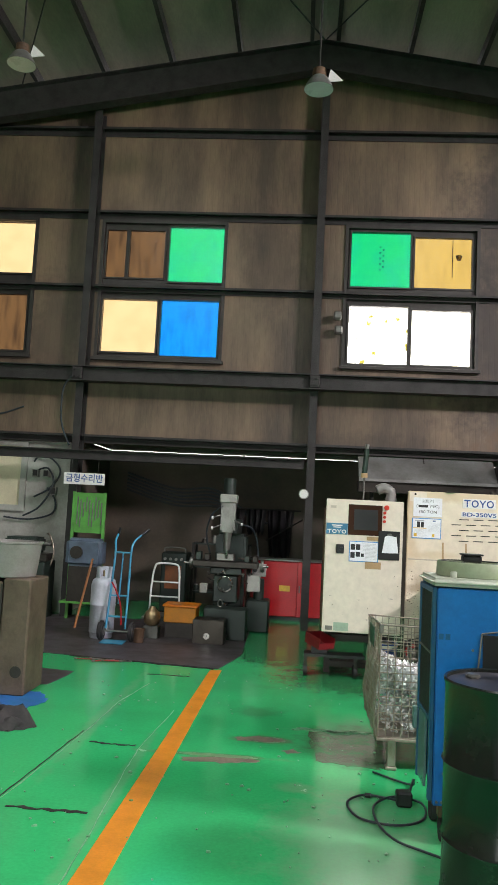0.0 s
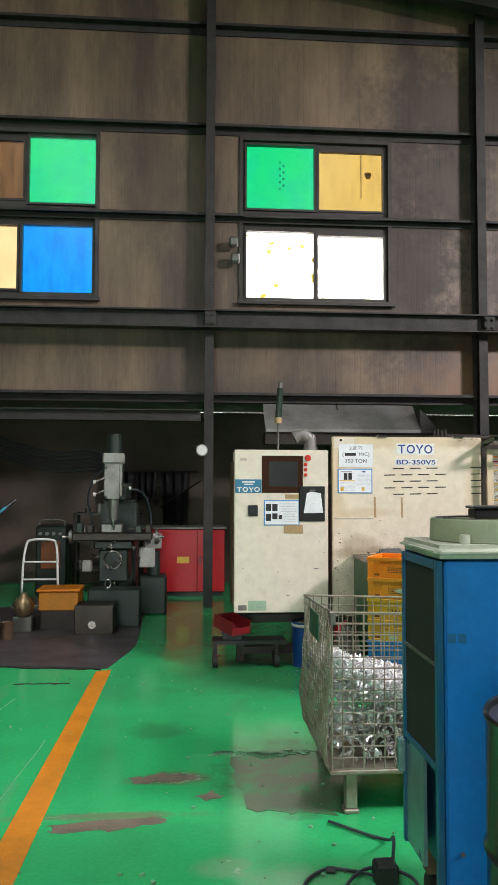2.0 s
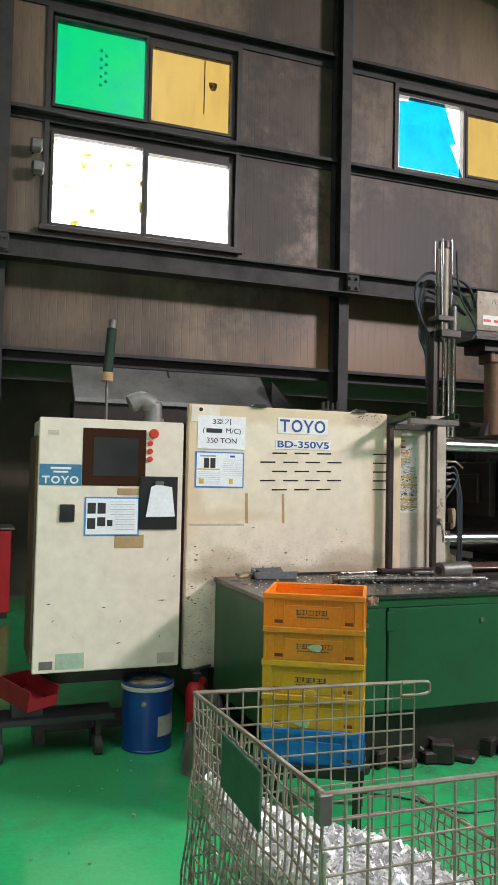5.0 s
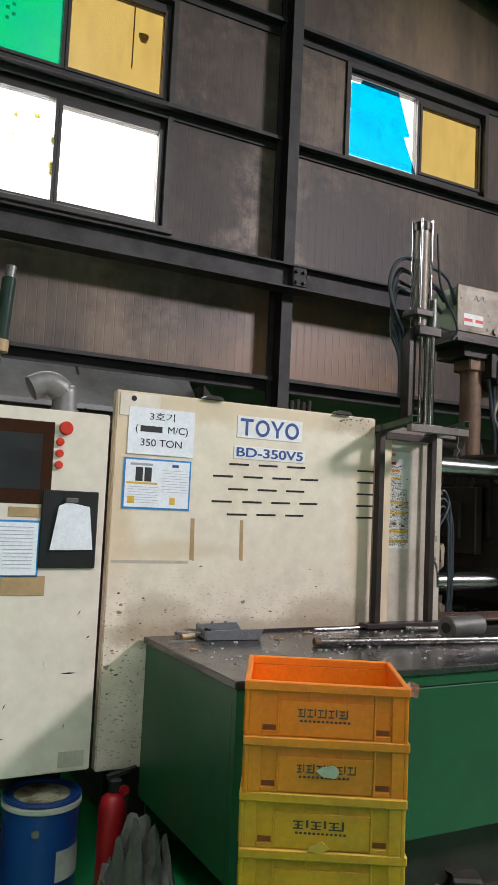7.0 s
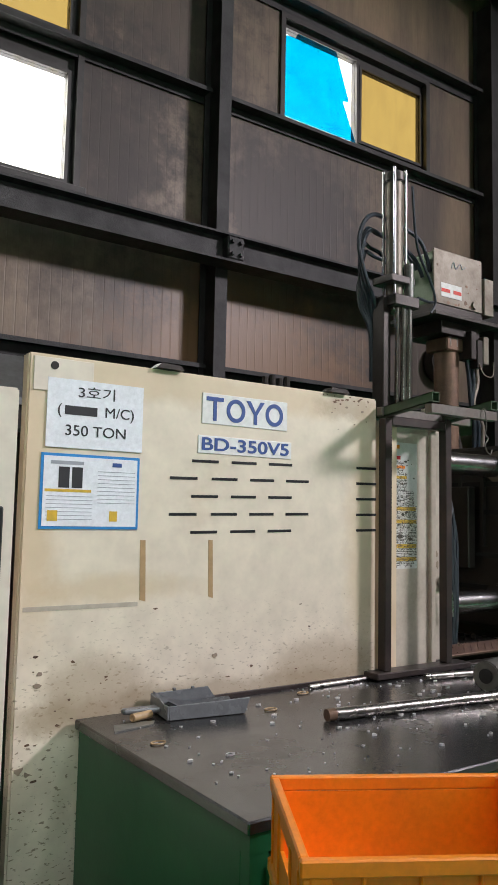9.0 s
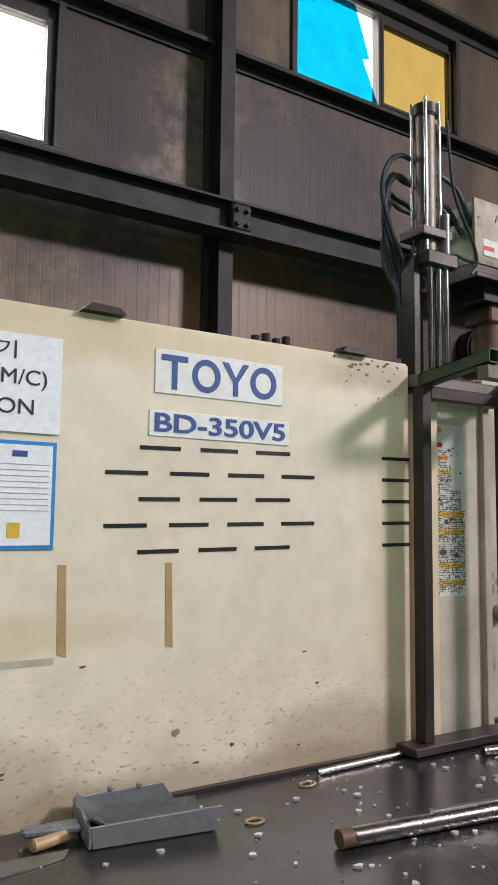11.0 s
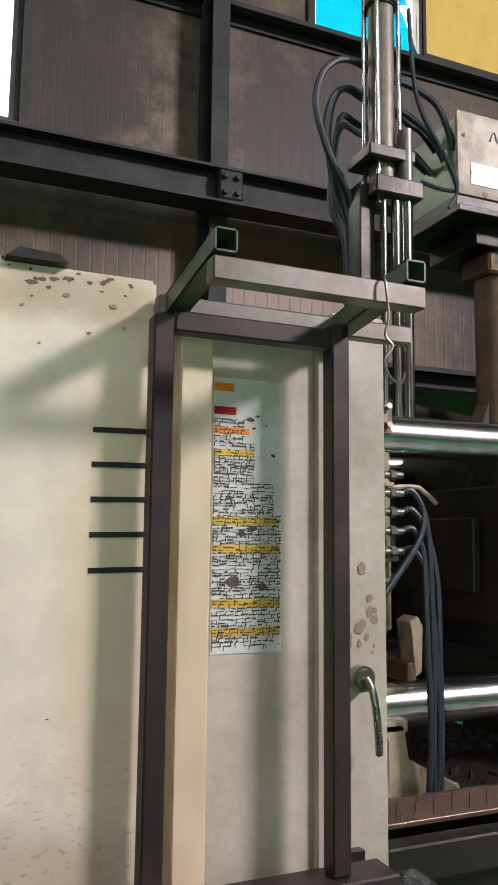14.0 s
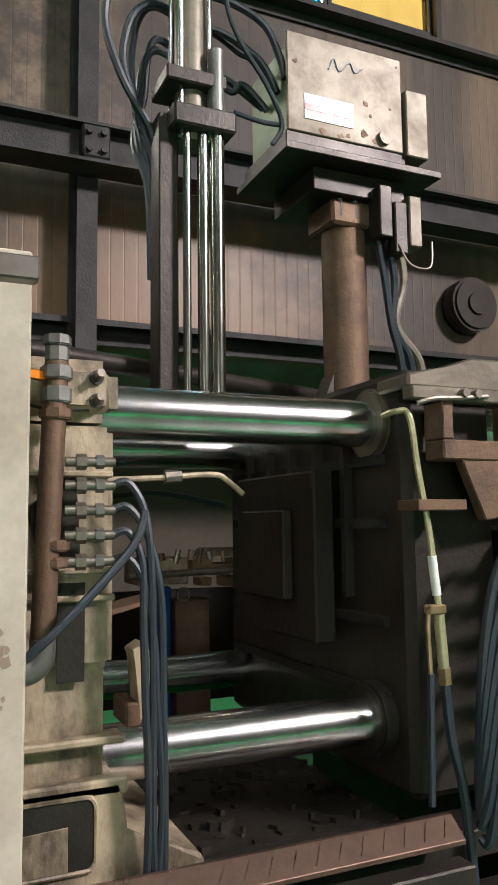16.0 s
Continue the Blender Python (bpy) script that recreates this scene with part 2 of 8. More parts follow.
def add_scuffs(m, z_mid, z_soft, mark, amount, scale, stretch):
    """Short dark scrapes and grime along the foot of a panel, where the work rubs it."""
    t = m.node_tree
    bsdf = t.nodes["Principled BSDF"]
    old = bsdf.inputs["Base Color"].links[0].from_socket
    geo, mp, n, g = (t.nodes.new(k) for k in ("ShaderNodeNewGeometry", "ShaderNodeMapping", "ShaderNodeTexNoise", "ShaderNodeTexNoise"))
    mp.inputs["Scale"].default_value, mp.inputs["Rotation"].default_value = stretch, (0, 0.5, 0)
    n.inputs["Scale"].default_value, n.inputs["Detail"].default_value = scale, 4
    g.inputs["Scale"].default_value, g.inputs["Detail"].default_value = 3.2, 5
    sep, zr, cut, cut2, add, mul, mix = (t.nodes.new(k) for k in ("ShaderNodeSeparateXYZ", "ShaderNodeMapRange", "ShaderNodeMapRange", "ShaderNodeMapRange", "ShaderNodeMath", "ShaderNodeMath", "ShaderNodeMix"))
    zr.inputs["From Min"].default_value, zr.inputs["From Max"].default_value = z_mid + z_soft, z_mid - z_soft
    cut.inputs["From Min"].default_value, cut.inputs["From Max"].default_value = 0.60, 0.67
    cut2.inputs["From Min"].default_value, cut2.inputs["From Max"].default_value, cut2.inputs["To Max"].default_value = 0.5, 0.85, 0.7
    add.operation, mul.operation, mix.data_type = "MAXIMUM", "MULTIPLY", "RGBA"
    mix.inputs["B"].default_value = (*mark, 1)
    sc = t.nodes.new("ShaderNodeMath")
    sc.operation = "MULTIPLY"
    sc.inputs[1].default_value = amount
    for a, c in ((geo.outputs["Position"], mp.inputs["Vector"]), (mp.outputs["Vector"], n.inputs["Vector"]), (geo.outputs["Position"], g.inputs["Vector"]), (geo.outputs["Position"], sep.inputs["Vector"]),
                 (sep.outputs["Z"], zr.inputs["Value"]), (n.outputs["Fac"], cut.inputs["Value"]), (g.outputs["Fac"], cut2.inputs["Value"]), (cut.outputs["Result"], add.inputs[0]), (cut2.outputs["Result"], add.inputs[1]),
                 (add.outputs["Value"], mul.inputs[0]), (zr.outputs["Result"], mul.inputs[1]), (mul.outputs["Value"], sc.inputs[0]), (sc.outputs["Value"], mix.inputs["Factor"]), (old, mix.inputs["A"]), (mix.outputs["Result"], bsdf.inputs["Base Color"])):
        t.links.new(a, c)


add_scuffs(M["guard"], 1.10, 0.20, (0.20, 0.15, 0.09), 0.85, 70, (0.8, 1.0, 1.8))
YELLOWED, GRIMY = (0.60, 0.46, 0.27), (0.30, 0.22, 0.13)
add_stains_and_shading(M["guard"], [(1.14, 1.55, 0.12, 0.5, YELLOWED, 0.45, 0.6), (1.6, 1.93, 0.9, 0.07, YELLOWED, 0.45, 0.55), (2.42, 1.45, 0.10, 0.6, YELLOWED, 0.45, 0.5), (1.75, 0.95, 0.9, 0.06, GRIMY, 0.5, 0.55), (2.25, 1.01, 0.3, 0.10, GRIMY, 0.5, 0.5), (1.35, 1.0, 0.2, 0.12, GRIMY, 0.5, 0.5), (1.45, 1.30, 0.3, 0.05, YELLOWED, 0.45, 0.5), (2.35, 1.93, 0.16, 0.06, GRIMY, 0.5, 0.55)], True)
M["cream_warm"] = material("yellowed cream enamel", (0.80, 0.66, 0.47), 0.42, 0, (0.42, 0.27, 0.12), 0.7, 5, 0.06, 40, (1, 1, 0.5))
M["cream_grey"] = material("grey-cream enamel", (0.54, 0.48, 0.39), 0.45, 0, (0.26, 0.20, 0.14), 0.6, 3.5, 0.06, 40)
M["plate_white"] = material("white sign plate", (0.80, 0.80, 0.78), 0.4, 0, (0.55, 0.45, 0.30), 0.25, 8, 0.03, 50)
M["paper"] = material("paper", (0.80, 0.82, 0.86), 0.6, 0, (0.62, 0.62, 0.62), 0.3, 8, 0.05, 80)
M["ink_blue"] = material("dark blue lettering", (0.03, 0.08, 0.28), 0.5, 0, None, 0.2, 10, 0)
M["ink"] = material("black ink", (0.02, 0.02, 0.022), 0.6, 0, None, 0.2, 10, 0)
M["ink_grey"] = material("grey print", (0.35, 0.37, 0.40), 0.6, 0, None, 0.3, 30, 0)
M["blue_edge"] = material("blue tape edge", (0.03, 0.25, 0.62), 0.4, 0, None, 0.2, 8, 0.02)
M["bench_green"] = material("green machine enamel", (0.012, 0.095, 0.035), 0.38, 0, (0.01, 0.04, 0.02), 0.5, 2.5, 0.08, 40)
M["bench_top"] = material("oily steel sheet", (0.13, 0.13, 0.13), 0.25, 0.85, (0.07, 0.06, 0.05), 0.7, 5, 0.1, 60)
M["tube"] = material("worn black square tube", (0.040, 0.031, 0.029), 0.42, 0.4, (0.12, 0.08, 0.06), 0.4, 6, 0.07, 60)
M["tube_grey"] = material("grey steel tube", (0.22, 0.20, 0.18), 0.4, 0.6, (0.10, 0.07, 0.05), 0.6, 8, 0.07, 60)
M["tube_green"] = material("green painted tube", (0.05, 0.10, 0.045), 0.4, 0.0, (0.05, 0.055, 0.035), 0.7, 8, 0.08, 60)
M["chrome"] = material("polished steel bar", (0.72, 0.72, 0.72), 0.22, 1.0, (0.33, 0.29, 0.24), 0.7, 3, 0.04, 120, (6, 1, 1), rough_var=0.08)
M["iron"] = material("oily cast iron", (0.045, 0.038, 0.032), 0.42, 0.5, (0.02, 0.017, 0.014), 0.7, 6, 0.4, 60)
M["platen"] = material("grimy cream platen", (0.46, 0.37, 0.25), 0.48, 0.1, (0.055, 0.038, 0.025), 0.9, 9, 0.45, 90, (1, 1, 0.55), low=0.42, high=0.66)
M["rust"] = material("rusty pipe", (0.17, 0.10, 0.06), 0.6, 0.4, (0.05, 0.035, 0.03), 0.7, 9, 0.5, 70)
M["brass"] = material("dull brass", (0.45, 0.33, 0.18), 0.4, 0.8, (0.15, 0.10, 0.06), 0.6, 20, 0.2)
M["hose"] = material("black rubber hose", (0.022, 0.032, 0.042), 0.42, 0, (0.05, 0.045, 0.04), 0.4, 12, 0.2)
M["checker"] = material("rusty tread plate", (0.24, 0.15, 0.115), 0.32, 0.8, (0.08, 0.05, 0.04), 0.7, 9, 0.2, 60)
M["orange"] = material("orange plastic", (0.90, 0.25, 0.004), 0.42, 0, (0.55, 0.15, 0.01), 0.3, 6, 0.05, 60)
M["amber"] = material("amber plastic", (0.75, 0.27, 0.01), 0.45, 0, (0.40, 0.16, 0.02), 0.5, 6, 0.05, 60)
M["yellow"] = material("yellow plastic", (0.70, 0.38, 0.02), 0.45, 0, (0.35, 0.20, 0.03), 0.5, 6, 0.05, 60)
M["blue_plastic"] = material("blue plastic", (0.01, 0.20, 0.60), 0.45, 0, (0.01, 0.08, 0.25), 0.5, 6, 0.05, 60)
M["cool_blue"] = material("blue enamel", (0.003, 0.145, 0.44), 0.38, 0, (0.004, 0.07, 0.20), 0.4, 2.0, 0.04, 40)
M["cool_cream"] = material("pale enamel trim", (0.55, 0.56, 0.48), 0.4, 0, (0.30, 0.28, 0.20), 0.5, 3, 0.05, 40)
M["cool_pale"] = material("dull pale teal panel", (0.16, 0.27, 0.28), 0.3, 0.3, (0.08, 0.14, 0.15), 0.6, 4, 0.05, 40)
M["bare_brown"] = material("bare brown undercoat", (0.30, 0.235, 0.17), 0.6, 0, (0.16, 0.11, 0.07), 0.6, 30, 0.1)
M["crate_hole"] = material("shaded red-brown slot", (0.22, 0.06, 0.01), 0.6, 0, (0.08, 0.03, 0.01), 0.6, 30, 0.1)
M["cool_sage"] = material("sage enamel", (0.30, 0.34, 0.22), 0.45, 0, (0.20, 0.2, 0.12), 0.5, 3, 0.05, 40)
M["mesh"] = material("black filter mesh", (0.008, 0.008, 0.008), 0.75, 0, (0.03, 0.025, 0.02), 0.5, 6, 0.6, 250)
M["drum"] = material("black drum enamel", (0.010, 0.013, 0.011), 0.22, 0, (0.03, 0.03, 0.025), 0.5, 4, 0.05, 40)
M["wire"] = material("dull zinc wire", (0.40, 0.35, 0.29), 0.42, 0.6, (0.17, 0.10, 0.06), 0.8, 9, 0.2, 90)
M["alu"] = material("bright aluminium scrap", (0.92, 0.89, 0.90), 0.30, 0.6, (0.6, 0.58, 0.58), 0.5, 14, 0.2, 90)
M["red"] = material("red enamel", (0.45, 0.008, 0.014), 0.35, 0, (0.20, 0.006, 0.01), 0.4, 4, 0.05, 40)
M["white_tank"] = material("white cylinder paint", (0.58, 0.60, 0.68), 0.4, 0, (0.35, 0.32, 0.36), 0.5, 5, 0.1, 50)
M["trolley_blue"] = material("light blue tube paint", (0.05, 0.30, 0.48), 0.4, 0, None, 0.3, 6)
M["black"] = material("black plastic", (0.012, 0.012, 0.013), 0.4, 0, (0.03, 0.03, 0.03), 0.4, 6, 0.1)
M["rubber"] = material("tyre rubber", (0.02, 0.02, 0.022), 0.7, 0, (0.06, 0.055, 0.05), 0.5, 8, 0.3)
M["screen"] = material("brown smoked screen", (0.045, 0.018, 0.010), 0.18, 0, None, 0.4, 4, 0)
M["lamp_red"] = material("red pilot lens", (0.62, 0.05, 0.03), 0.3, 0, None, 0.2, 4, 0)
M["sheet"] = material("galvanised sheet", (0.28, 0.28, 0.27), 0.45, 0.5, (0.12, 0.10, 0.09), 0.7, 2, 0.1, 30)
M["box_steel"] = material("scratched steel box", (0.20, 0.175, 0.135), 0.5, 0.4, (0.09, 0.065, 0.04), 0.8, 8, 0.2, 60)
M["box_green"] = material("pale green enamel", (0.22, 0.29, 0.18), 0.45, 0.1, (0.08, 0.09, 0.05), 0.5, 5, 0.1)
M["block"] = material("brown die block", (0.15, 0.105, 0.075), 0.6, 0.3, (0.05, 0.035, 0.025), 0.7, 4, 0.4, 40)
M["rag"] = material("dark oily rag", (0.03, 0.027, 0.028), 0.9, 0, (0.10, 0.085, 0.08), 0.4, 9, 0.6)
M["wood"] = material("orange wooden stick", (0.42, 0.17, 0.06), 0.6)
M["tool_green"] = material("bright green tool rack", (0.10, 0.38, 0.06), 0.5, 0, (0.05, 0.12, 0.03), 0.5, 5)
M["mill"] = material("dark green machine paint", (0.020, 0.034, 0.027), 0.45, 0.1, (0.02, 0.022, 0.02), 0.7, 5, 0.2)
M["mill_grey"] = material("greasy grey metal", (0.22, 0.22, 0.20), 0.4, 0.6, (0.07, 0.06, 0.05), 0.6, 8, 0.2)
M["tape"] = material("brown parcel tape", (0.45, 0.30, 0.15), 0.4, 0, None, 0.4, 8, 0.05)
M["dust"] = material("dust-grey plastic", (0.19, 0.195, 0.20), 0.27, 0, (0.07, 0.07, 0.07), 0.5, 6, 0.08)
M["vinyl"] = material("white worn warning label", (0.70, 0.70, 0.67), 0.3, 0, (0.30, 0.28, 0.22), 0.5, 9, 0.06, 50)
M["label_yellow"] = material("yellow label band", (0.70, 0.45, 0.05), 0.4, 0, (0.3, 0.2, 0.08), 0.5, 14, 0.05)
M["glass_green"] = pane_material("green film pane", (0.0, 0.125, 0.036), (0.0, 0.10, 0.07), 0.5, 3)
M["glass_blue"] = pane_material("blue film pane", (0.0, 0.06, 0.19), (0.0, 0.03, 0.12), 0.7, 4, (2, 1, 0.6))
M["glass_cyan"] = pane_material("cyan film pane", (0.0, 0.15, 0.30), (0.0, 0.12, 0.26), 0.6, 4)
M["glass_tan"] = pane_material("tan film pane", (0.130, 0.090, 0.024), (0.10, 0.065, 0.018), 0.6, 4, (2, 1, 0.5))
M["glass_cream"] = pane_material("cream film pane", (0.20, 0.142, 0.072), (0.16, 0.11, 0.05), 0.6, 3)
M["glass_film_print"] = pane_material("faint film print", (0.25, 0.45, 0.30))
M["glass_brown"] = pane_material("brown dirty pane", (0.035, 0.019, 0.008), (0.012, 0.007, 0.004), 0.9, 5, (2, 1, 0.4))
M["glass_white"] = pane_material("clear pane", (0.95, 0.95, 0.90), (0.9, 0.8, 0.4), 0.5, 9)
M["glass_leaf"] = pane_material("clear pane with yellowed scraps", (0.95, 0.95, 0.90), (0.16, 0.14, 0.02), 1.0, 7, gloss=0.05, low=0.60, high=0.66)
M["rooflight"] = pane_material("translucent roof sheet", (0.8, 0.82, 0.78))
M["tube_bulb"] = material("frosted lamp glass", (0.55, 0.56, 0.58), 0.3, 0, None, 0.2, 5, 0)


# ---- shape helpers ----
def thing(name, label, category, group="", kind=""):
    ob = new(name)
    ob.empty_display_size = 0.1
    return tagged(ob, label, category, group, kind)


def link_mesh(name, bm, mat, parent=None, smooth=False):
    me = bpy.data.meshes.new(name)
    bmesh.ops.recalc_face_normals(bm, faces=bm.faces)
    bm.to_mesh(me)
    bm.free()
    mats = mat if isinstance(mat, (list, tuple)) else [mat]
    for m in mats:
        me.materials.append(M[m])
    if smooth:
        for p in me.polygons:
            p.use_smooth = True
        me.set_sharp_from_angle(angle=radians(40))
    ob = new(name, me)
    if parent:
        ob.parent = parent
    return ob


def part(name, bm, mat, parent, label="", smooth=False):
    return tagged(link_mesh(name, bm, mat, parent, smooth), label)


def box(x0, x1, y0, y1, z0, z1, bevel=0.0, bm=None, seg=1):
    b = bmesh.new()
    bmesh.ops.create_cube(b, size=1)
    for v in b.verts:
        v.co = ((x0 + x1) / 2 + v.co.x * (x1 - x0), (y0 + y1) / 2 + v.co.y * (y1 - y0), (z0 + z1) / 2 + v.co.z * (z1 - z0))
    if bevel:
        bmesh.ops.bevel(b, geom=b.edges[:], offset=bevel, segments=seg, affect="EDGES")
    return join(bm, b)


def join(bm, b):
    if bm is None:
        return b
    me = bpy.data.meshes.new("tmp")
    b.to_mesh(me)
    b.free()
    bm.from_mesh(me)
    bpy.data.meshes.remove(me)
    return bm


def rod(p, q, r, seg=12, bm=None, r2=None, bevel=0.0):
    """A round bar from p to q."""
    p, q = Vector(p), Vector(q)
    b = bmesh.new()
    bmesh.ops.create_cone(b, cap_ends=True, segments=seg, radius1=r, radius2=r if r2 is None else r2, depth=(q - p).length)
    if bevel:
        bmesh.ops.bevel(b, geom=[e for e in b.edges if len(e.link_faces) == 2 and any(len(f.verts) > 4 for f in e.link_faces)], offset=bevel, segments=2, affect="EDGES")
    bmesh.ops.transform(b, matrix=Matrix.Translation((p + q) / 2) @ (q - p).to_track_quat("Z", "Y").to_matrix().to_4x4(), verts=b.verts)
    return join(bm, b)


def hose(points, r, seg=8, steps=8, bm=None, closed=False):
    """A bent tube along a smooth line through the points."""
    pts = [Vector(p) for p in points]
    line = []
    for i in range(len(pts) - 1):
        a, b_, c, d = pts[max(i - 1, 0)], pts[i], pts[i + 1], pts[min(i + 2, len(pts) - 1)]
        for k in range(steps):
            u = k / steps
            line.append(0.5 * ((2 * b_) + (c - a) * u + (2 * a - 5 * b_ + 4 * c - d) * u * u + (3 * b_ - a - 3 * c + d) * u ** 3))
    line.append(pts[-1])
    b = bm or bmesh.new()
    rings, side = [], None
    for i, p in enumerate(line):
        way = (line[min(i + 1, len(line) - 1)] - line[max(i - 1, 0)]).normalized()
        side = way.orthogonal() if side is None else (side - way * side.dot(way))
        side.normalize()
        up = way.cross(side)
        rings.append([b.verts.new(p + r * (math.cos(2 * math.pi * k / seg) * side + math.sin(2 * math.pi * k / seg) * up)) for k in range(seg)])
    for m_, n_ in zip(rings, rings[1:]):
        for k in range(seg):
            b.faces.new((m_[k], m_[(k + 1) % seg], n_[(k + 1) % seg], n_[k]))
    b.faces.new(rings[0])
    b.faces.new(rings[-1][::-1])
    return b


def lathe(profile, seg=32, axis=(0, 0), bm=None, cap=True):
    """A turned shape from (radius, z) pairs about an upright axis."""
    b = bm or bmesh.new()
    rings = [[b.verts.new((axis[0] + r * math.cos(2 * math.pi * k / seg), axis[1] + r * math.sin(2 * math.pi * k / seg), z)) for k in range(seg)] for r, z in profile]
    for m_, n_ in zip(rings, rings[1:]):
        for k in range(seg):
            b.faces.new((m_[k], m_[(k + 1) % seg], n_[(k + 1) % seg], n_[k]))
    if cap:
        b.faces.new(rings[0][::-1])
        b.faces.new(rings[-1])
    return b


def prism(outline, axis, a, b_, bevel=0.0, bm=None):
    """An outline of (u, v) pushed from a to b_ along axis x, y or z."""
    b = bmesh.new()
    at = {"x": lambda u, v, w: (w, u, v), "y": lambda u, v, w: (u, w, v), "z": lambda u, v, w: (u, v, w)}[axis]
    lo, hi = [b.verts.new(at(u, v, a)) for u, v in outline], [b.verts.new(at(u, v, b_)) for u, v in outline]
    b.faces.new(lo[::-1])
    b.faces.new(hi)
    for k in range(len(outline)):
        b.faces.new((lo[k], lo[(k + 1) % len(lo)], hi[(k + 1) % len(lo)], hi[k]))
    if bevel:
        bmesh.ops.bevel(b, geom=b.edges[:], offset=bevel, segments=1, affect="EDGES")
    return join(bm, b)


def ibeam(x0, x1, y0, y1, z0, z1, along, web=0.01, flange=0.012):
    """A rolled H section; along is its axis; flanges face y for x and z beams."""
    b = bmesh.new()
    if along == "x":
        box(x0, x1, y0, y1, z0, z0 + flange, bm=b), box(x0, x1, y0, y1, z1 - flange, z1, bm=b)
        box(x0, x1, (y0 + y1 - web) / 2, (y0 + y1 + web) / 2, z0 + flange, z1 - flange, bm=b)
    else:
        box(x0, x1, y0, y0 + flange, z0, z1, bm=b), box(x0, x1, y1 - flange, y1, z0, z1, bm=b)
        box((x0 + x1 - web) / 2, (x0 + x1 + web) / 2, y0 + flange, y1 - flange, z0, z1, bm=b)
    return b


def text_mesh(name, body, size, mat, parent, place, width=None, spin=(90, 0, 0), bold=0.0, depth=0.0008):
    cu = bpy.data.curves.new(name, "FONT")
    cu.body, cu.size, cu.extrude, cu.offset = body, size, depth, bold
    cu.align_x, cu.align_y = "CENTER", "CENTER"
    tmp = new(name, cu)
    me = bpy.data.meshes.new_from_object(tmp.evaluated_get(bpy.context.evaluated_depsgraph_get()))
    bpy.data.objects.remove(tmp)
    me.materials.clear()
    me.materials.append(M[mat])
    ob = new(name, me)
    if width:
        xs = [v.co.x for v in me.vertices]
        k = width / (max(xs) - min(xs))
        for v in me.vertices:
            v.co.x *= k
    ob.matrix_basis = pose(*place, *spin)
    ob.parent = parent
    return ob


# ---- structure ----
WALL_Y, COLS = 11.72, (-7.045, -3.48, 0.085, 3.69, 7.215)
LEFT, RIGHT, BACK = -9.3, 9.3, -8.0
RIDGE_X, RIDGE_Z, SLOPE = 0.05, 8.95, 0.166


def roof_z(x):
    return RIDGE_Z - SLOPE * abs(x - RIDGE_X)


def structure(name, bm, mat, label, category, smooth=False):
    return tagged(link_mesh(name, bm, mat, None, smooth), label, category, kind="structure")


def holed_wall(x0, x1, z0, z1, holes, y0, y1):
    """A wall across x with rectangular openings through it."""
    xs = sorted({x0, x1, *(h[0] for h in holes), *(h[1] for h in holes)})
    zs = sorted({z0, z1, *(h[2] for h in holes), *(h[3] for h in holes)})
    b = bmesh.new()
    inside = lambda x, z: any(h[0] < x < h[1] and h[2] < z < h[3] for h in holes)
    solid = {(i, k) for i in range(len(xs) - 1) for k in range(len(zs) - 1) if not inside((xs[i] + xs[i + 1]) / 2, (zs[k] + zs[k + 1]) / 2)}
    for i, k in solid:
        a, c, d, e = xs[i], xs[i + 1], zs[k], zs[k + 1]
        quad = lambda *p: b.faces.new([b.verts.new(q) for q in p])
        quad((a, y0, d), (c, y0, d), (c, y0, e), (a, y0, e))
        quad((a, y1, d), (a, y1, e), (c, y1, e), (c, y1, d))
        if (i - 1, k) not in solid:
            quad((a, y0, d), (a, y0, e), (a, y1, e), (a, y1, d))
        if (i + 1, k) not in solid:
            quad((c, y0, d), (c, y1, d), (c, y1, e), (c, y0, e))
        if (i, k - 1) not in solid:
            quad((a, y0, d), (a, y1, d), (c, y1, d), (c, y0, d))
        if (i, k + 1) not in solid:
            quad((a, y0, e), (c, y0, e), (c, y1, e), (a, y1, e))
    bmesh.ops.remove_doubles(b, verts=b.verts, dist=0.0005)
    return b


structure("floor", box(LEFT, RIGHT, BACK, 14.4, -0.2, 0), "floor", "glossy green epoxy floor, worn and scuffed, with damp patches", "floor")
structure("ground", box(-400, 400, -400, 400, -0.3, -0.205), "bare", "plain ground outside the hall", "ground")
WINDOWS = [(-6.9, -4.38, 3.95, 6.2), (-3.35, -1.34, 3.95, 6.2), (0.50, 2.56, 3.95, 6.2), (4.46, 6.45, 5.12, 6.2)]
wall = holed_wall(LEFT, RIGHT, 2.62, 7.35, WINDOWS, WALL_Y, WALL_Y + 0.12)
structure("wall_north", wall, "wall", "soot-stained brown sandwich-panel gable wall with painted shade at the right", "wall")
gable = prism([(LEFT, 7.35), (RIGHT, 7.35), (RIGHT, roof_z(RIGHT)), (RIDGE_X, RIDGE_Z), (LEFT, roof_z(LEFT))], "y", WALL_Y, WALL_Y + 0.12)
structure("wall_gable", gable, "wall", "soot-stained brown gable panel under the roof", "wall")
structure("wall_north_low", box(LEFT, -3.55, WALL_Y + 0.1, WALL_Y + 0.25, 0, 2.62), "wall_low", "pale dirty plastered lower wall", "wall")
structure("wall_rear", box(-3.6, RIGHT, 14.0, 14.2, 0, 2.7), "rear", "dark brown rear wall of the lean-to bay", "wall")
structure("wall_rear_end", box(-3.7, -3.55, WALL_Y + 0.26, 14.0, 0, 2.7), "rear", "dark end wall of the lean-to bay", "wall")
structure("ceiling_lean_to", box(-3.6, RIGHT, WALL_Y + 0.13, 14.2, 2.72, 2.8), "roof", "dark lean-to ceiling sheet", "ceiling")
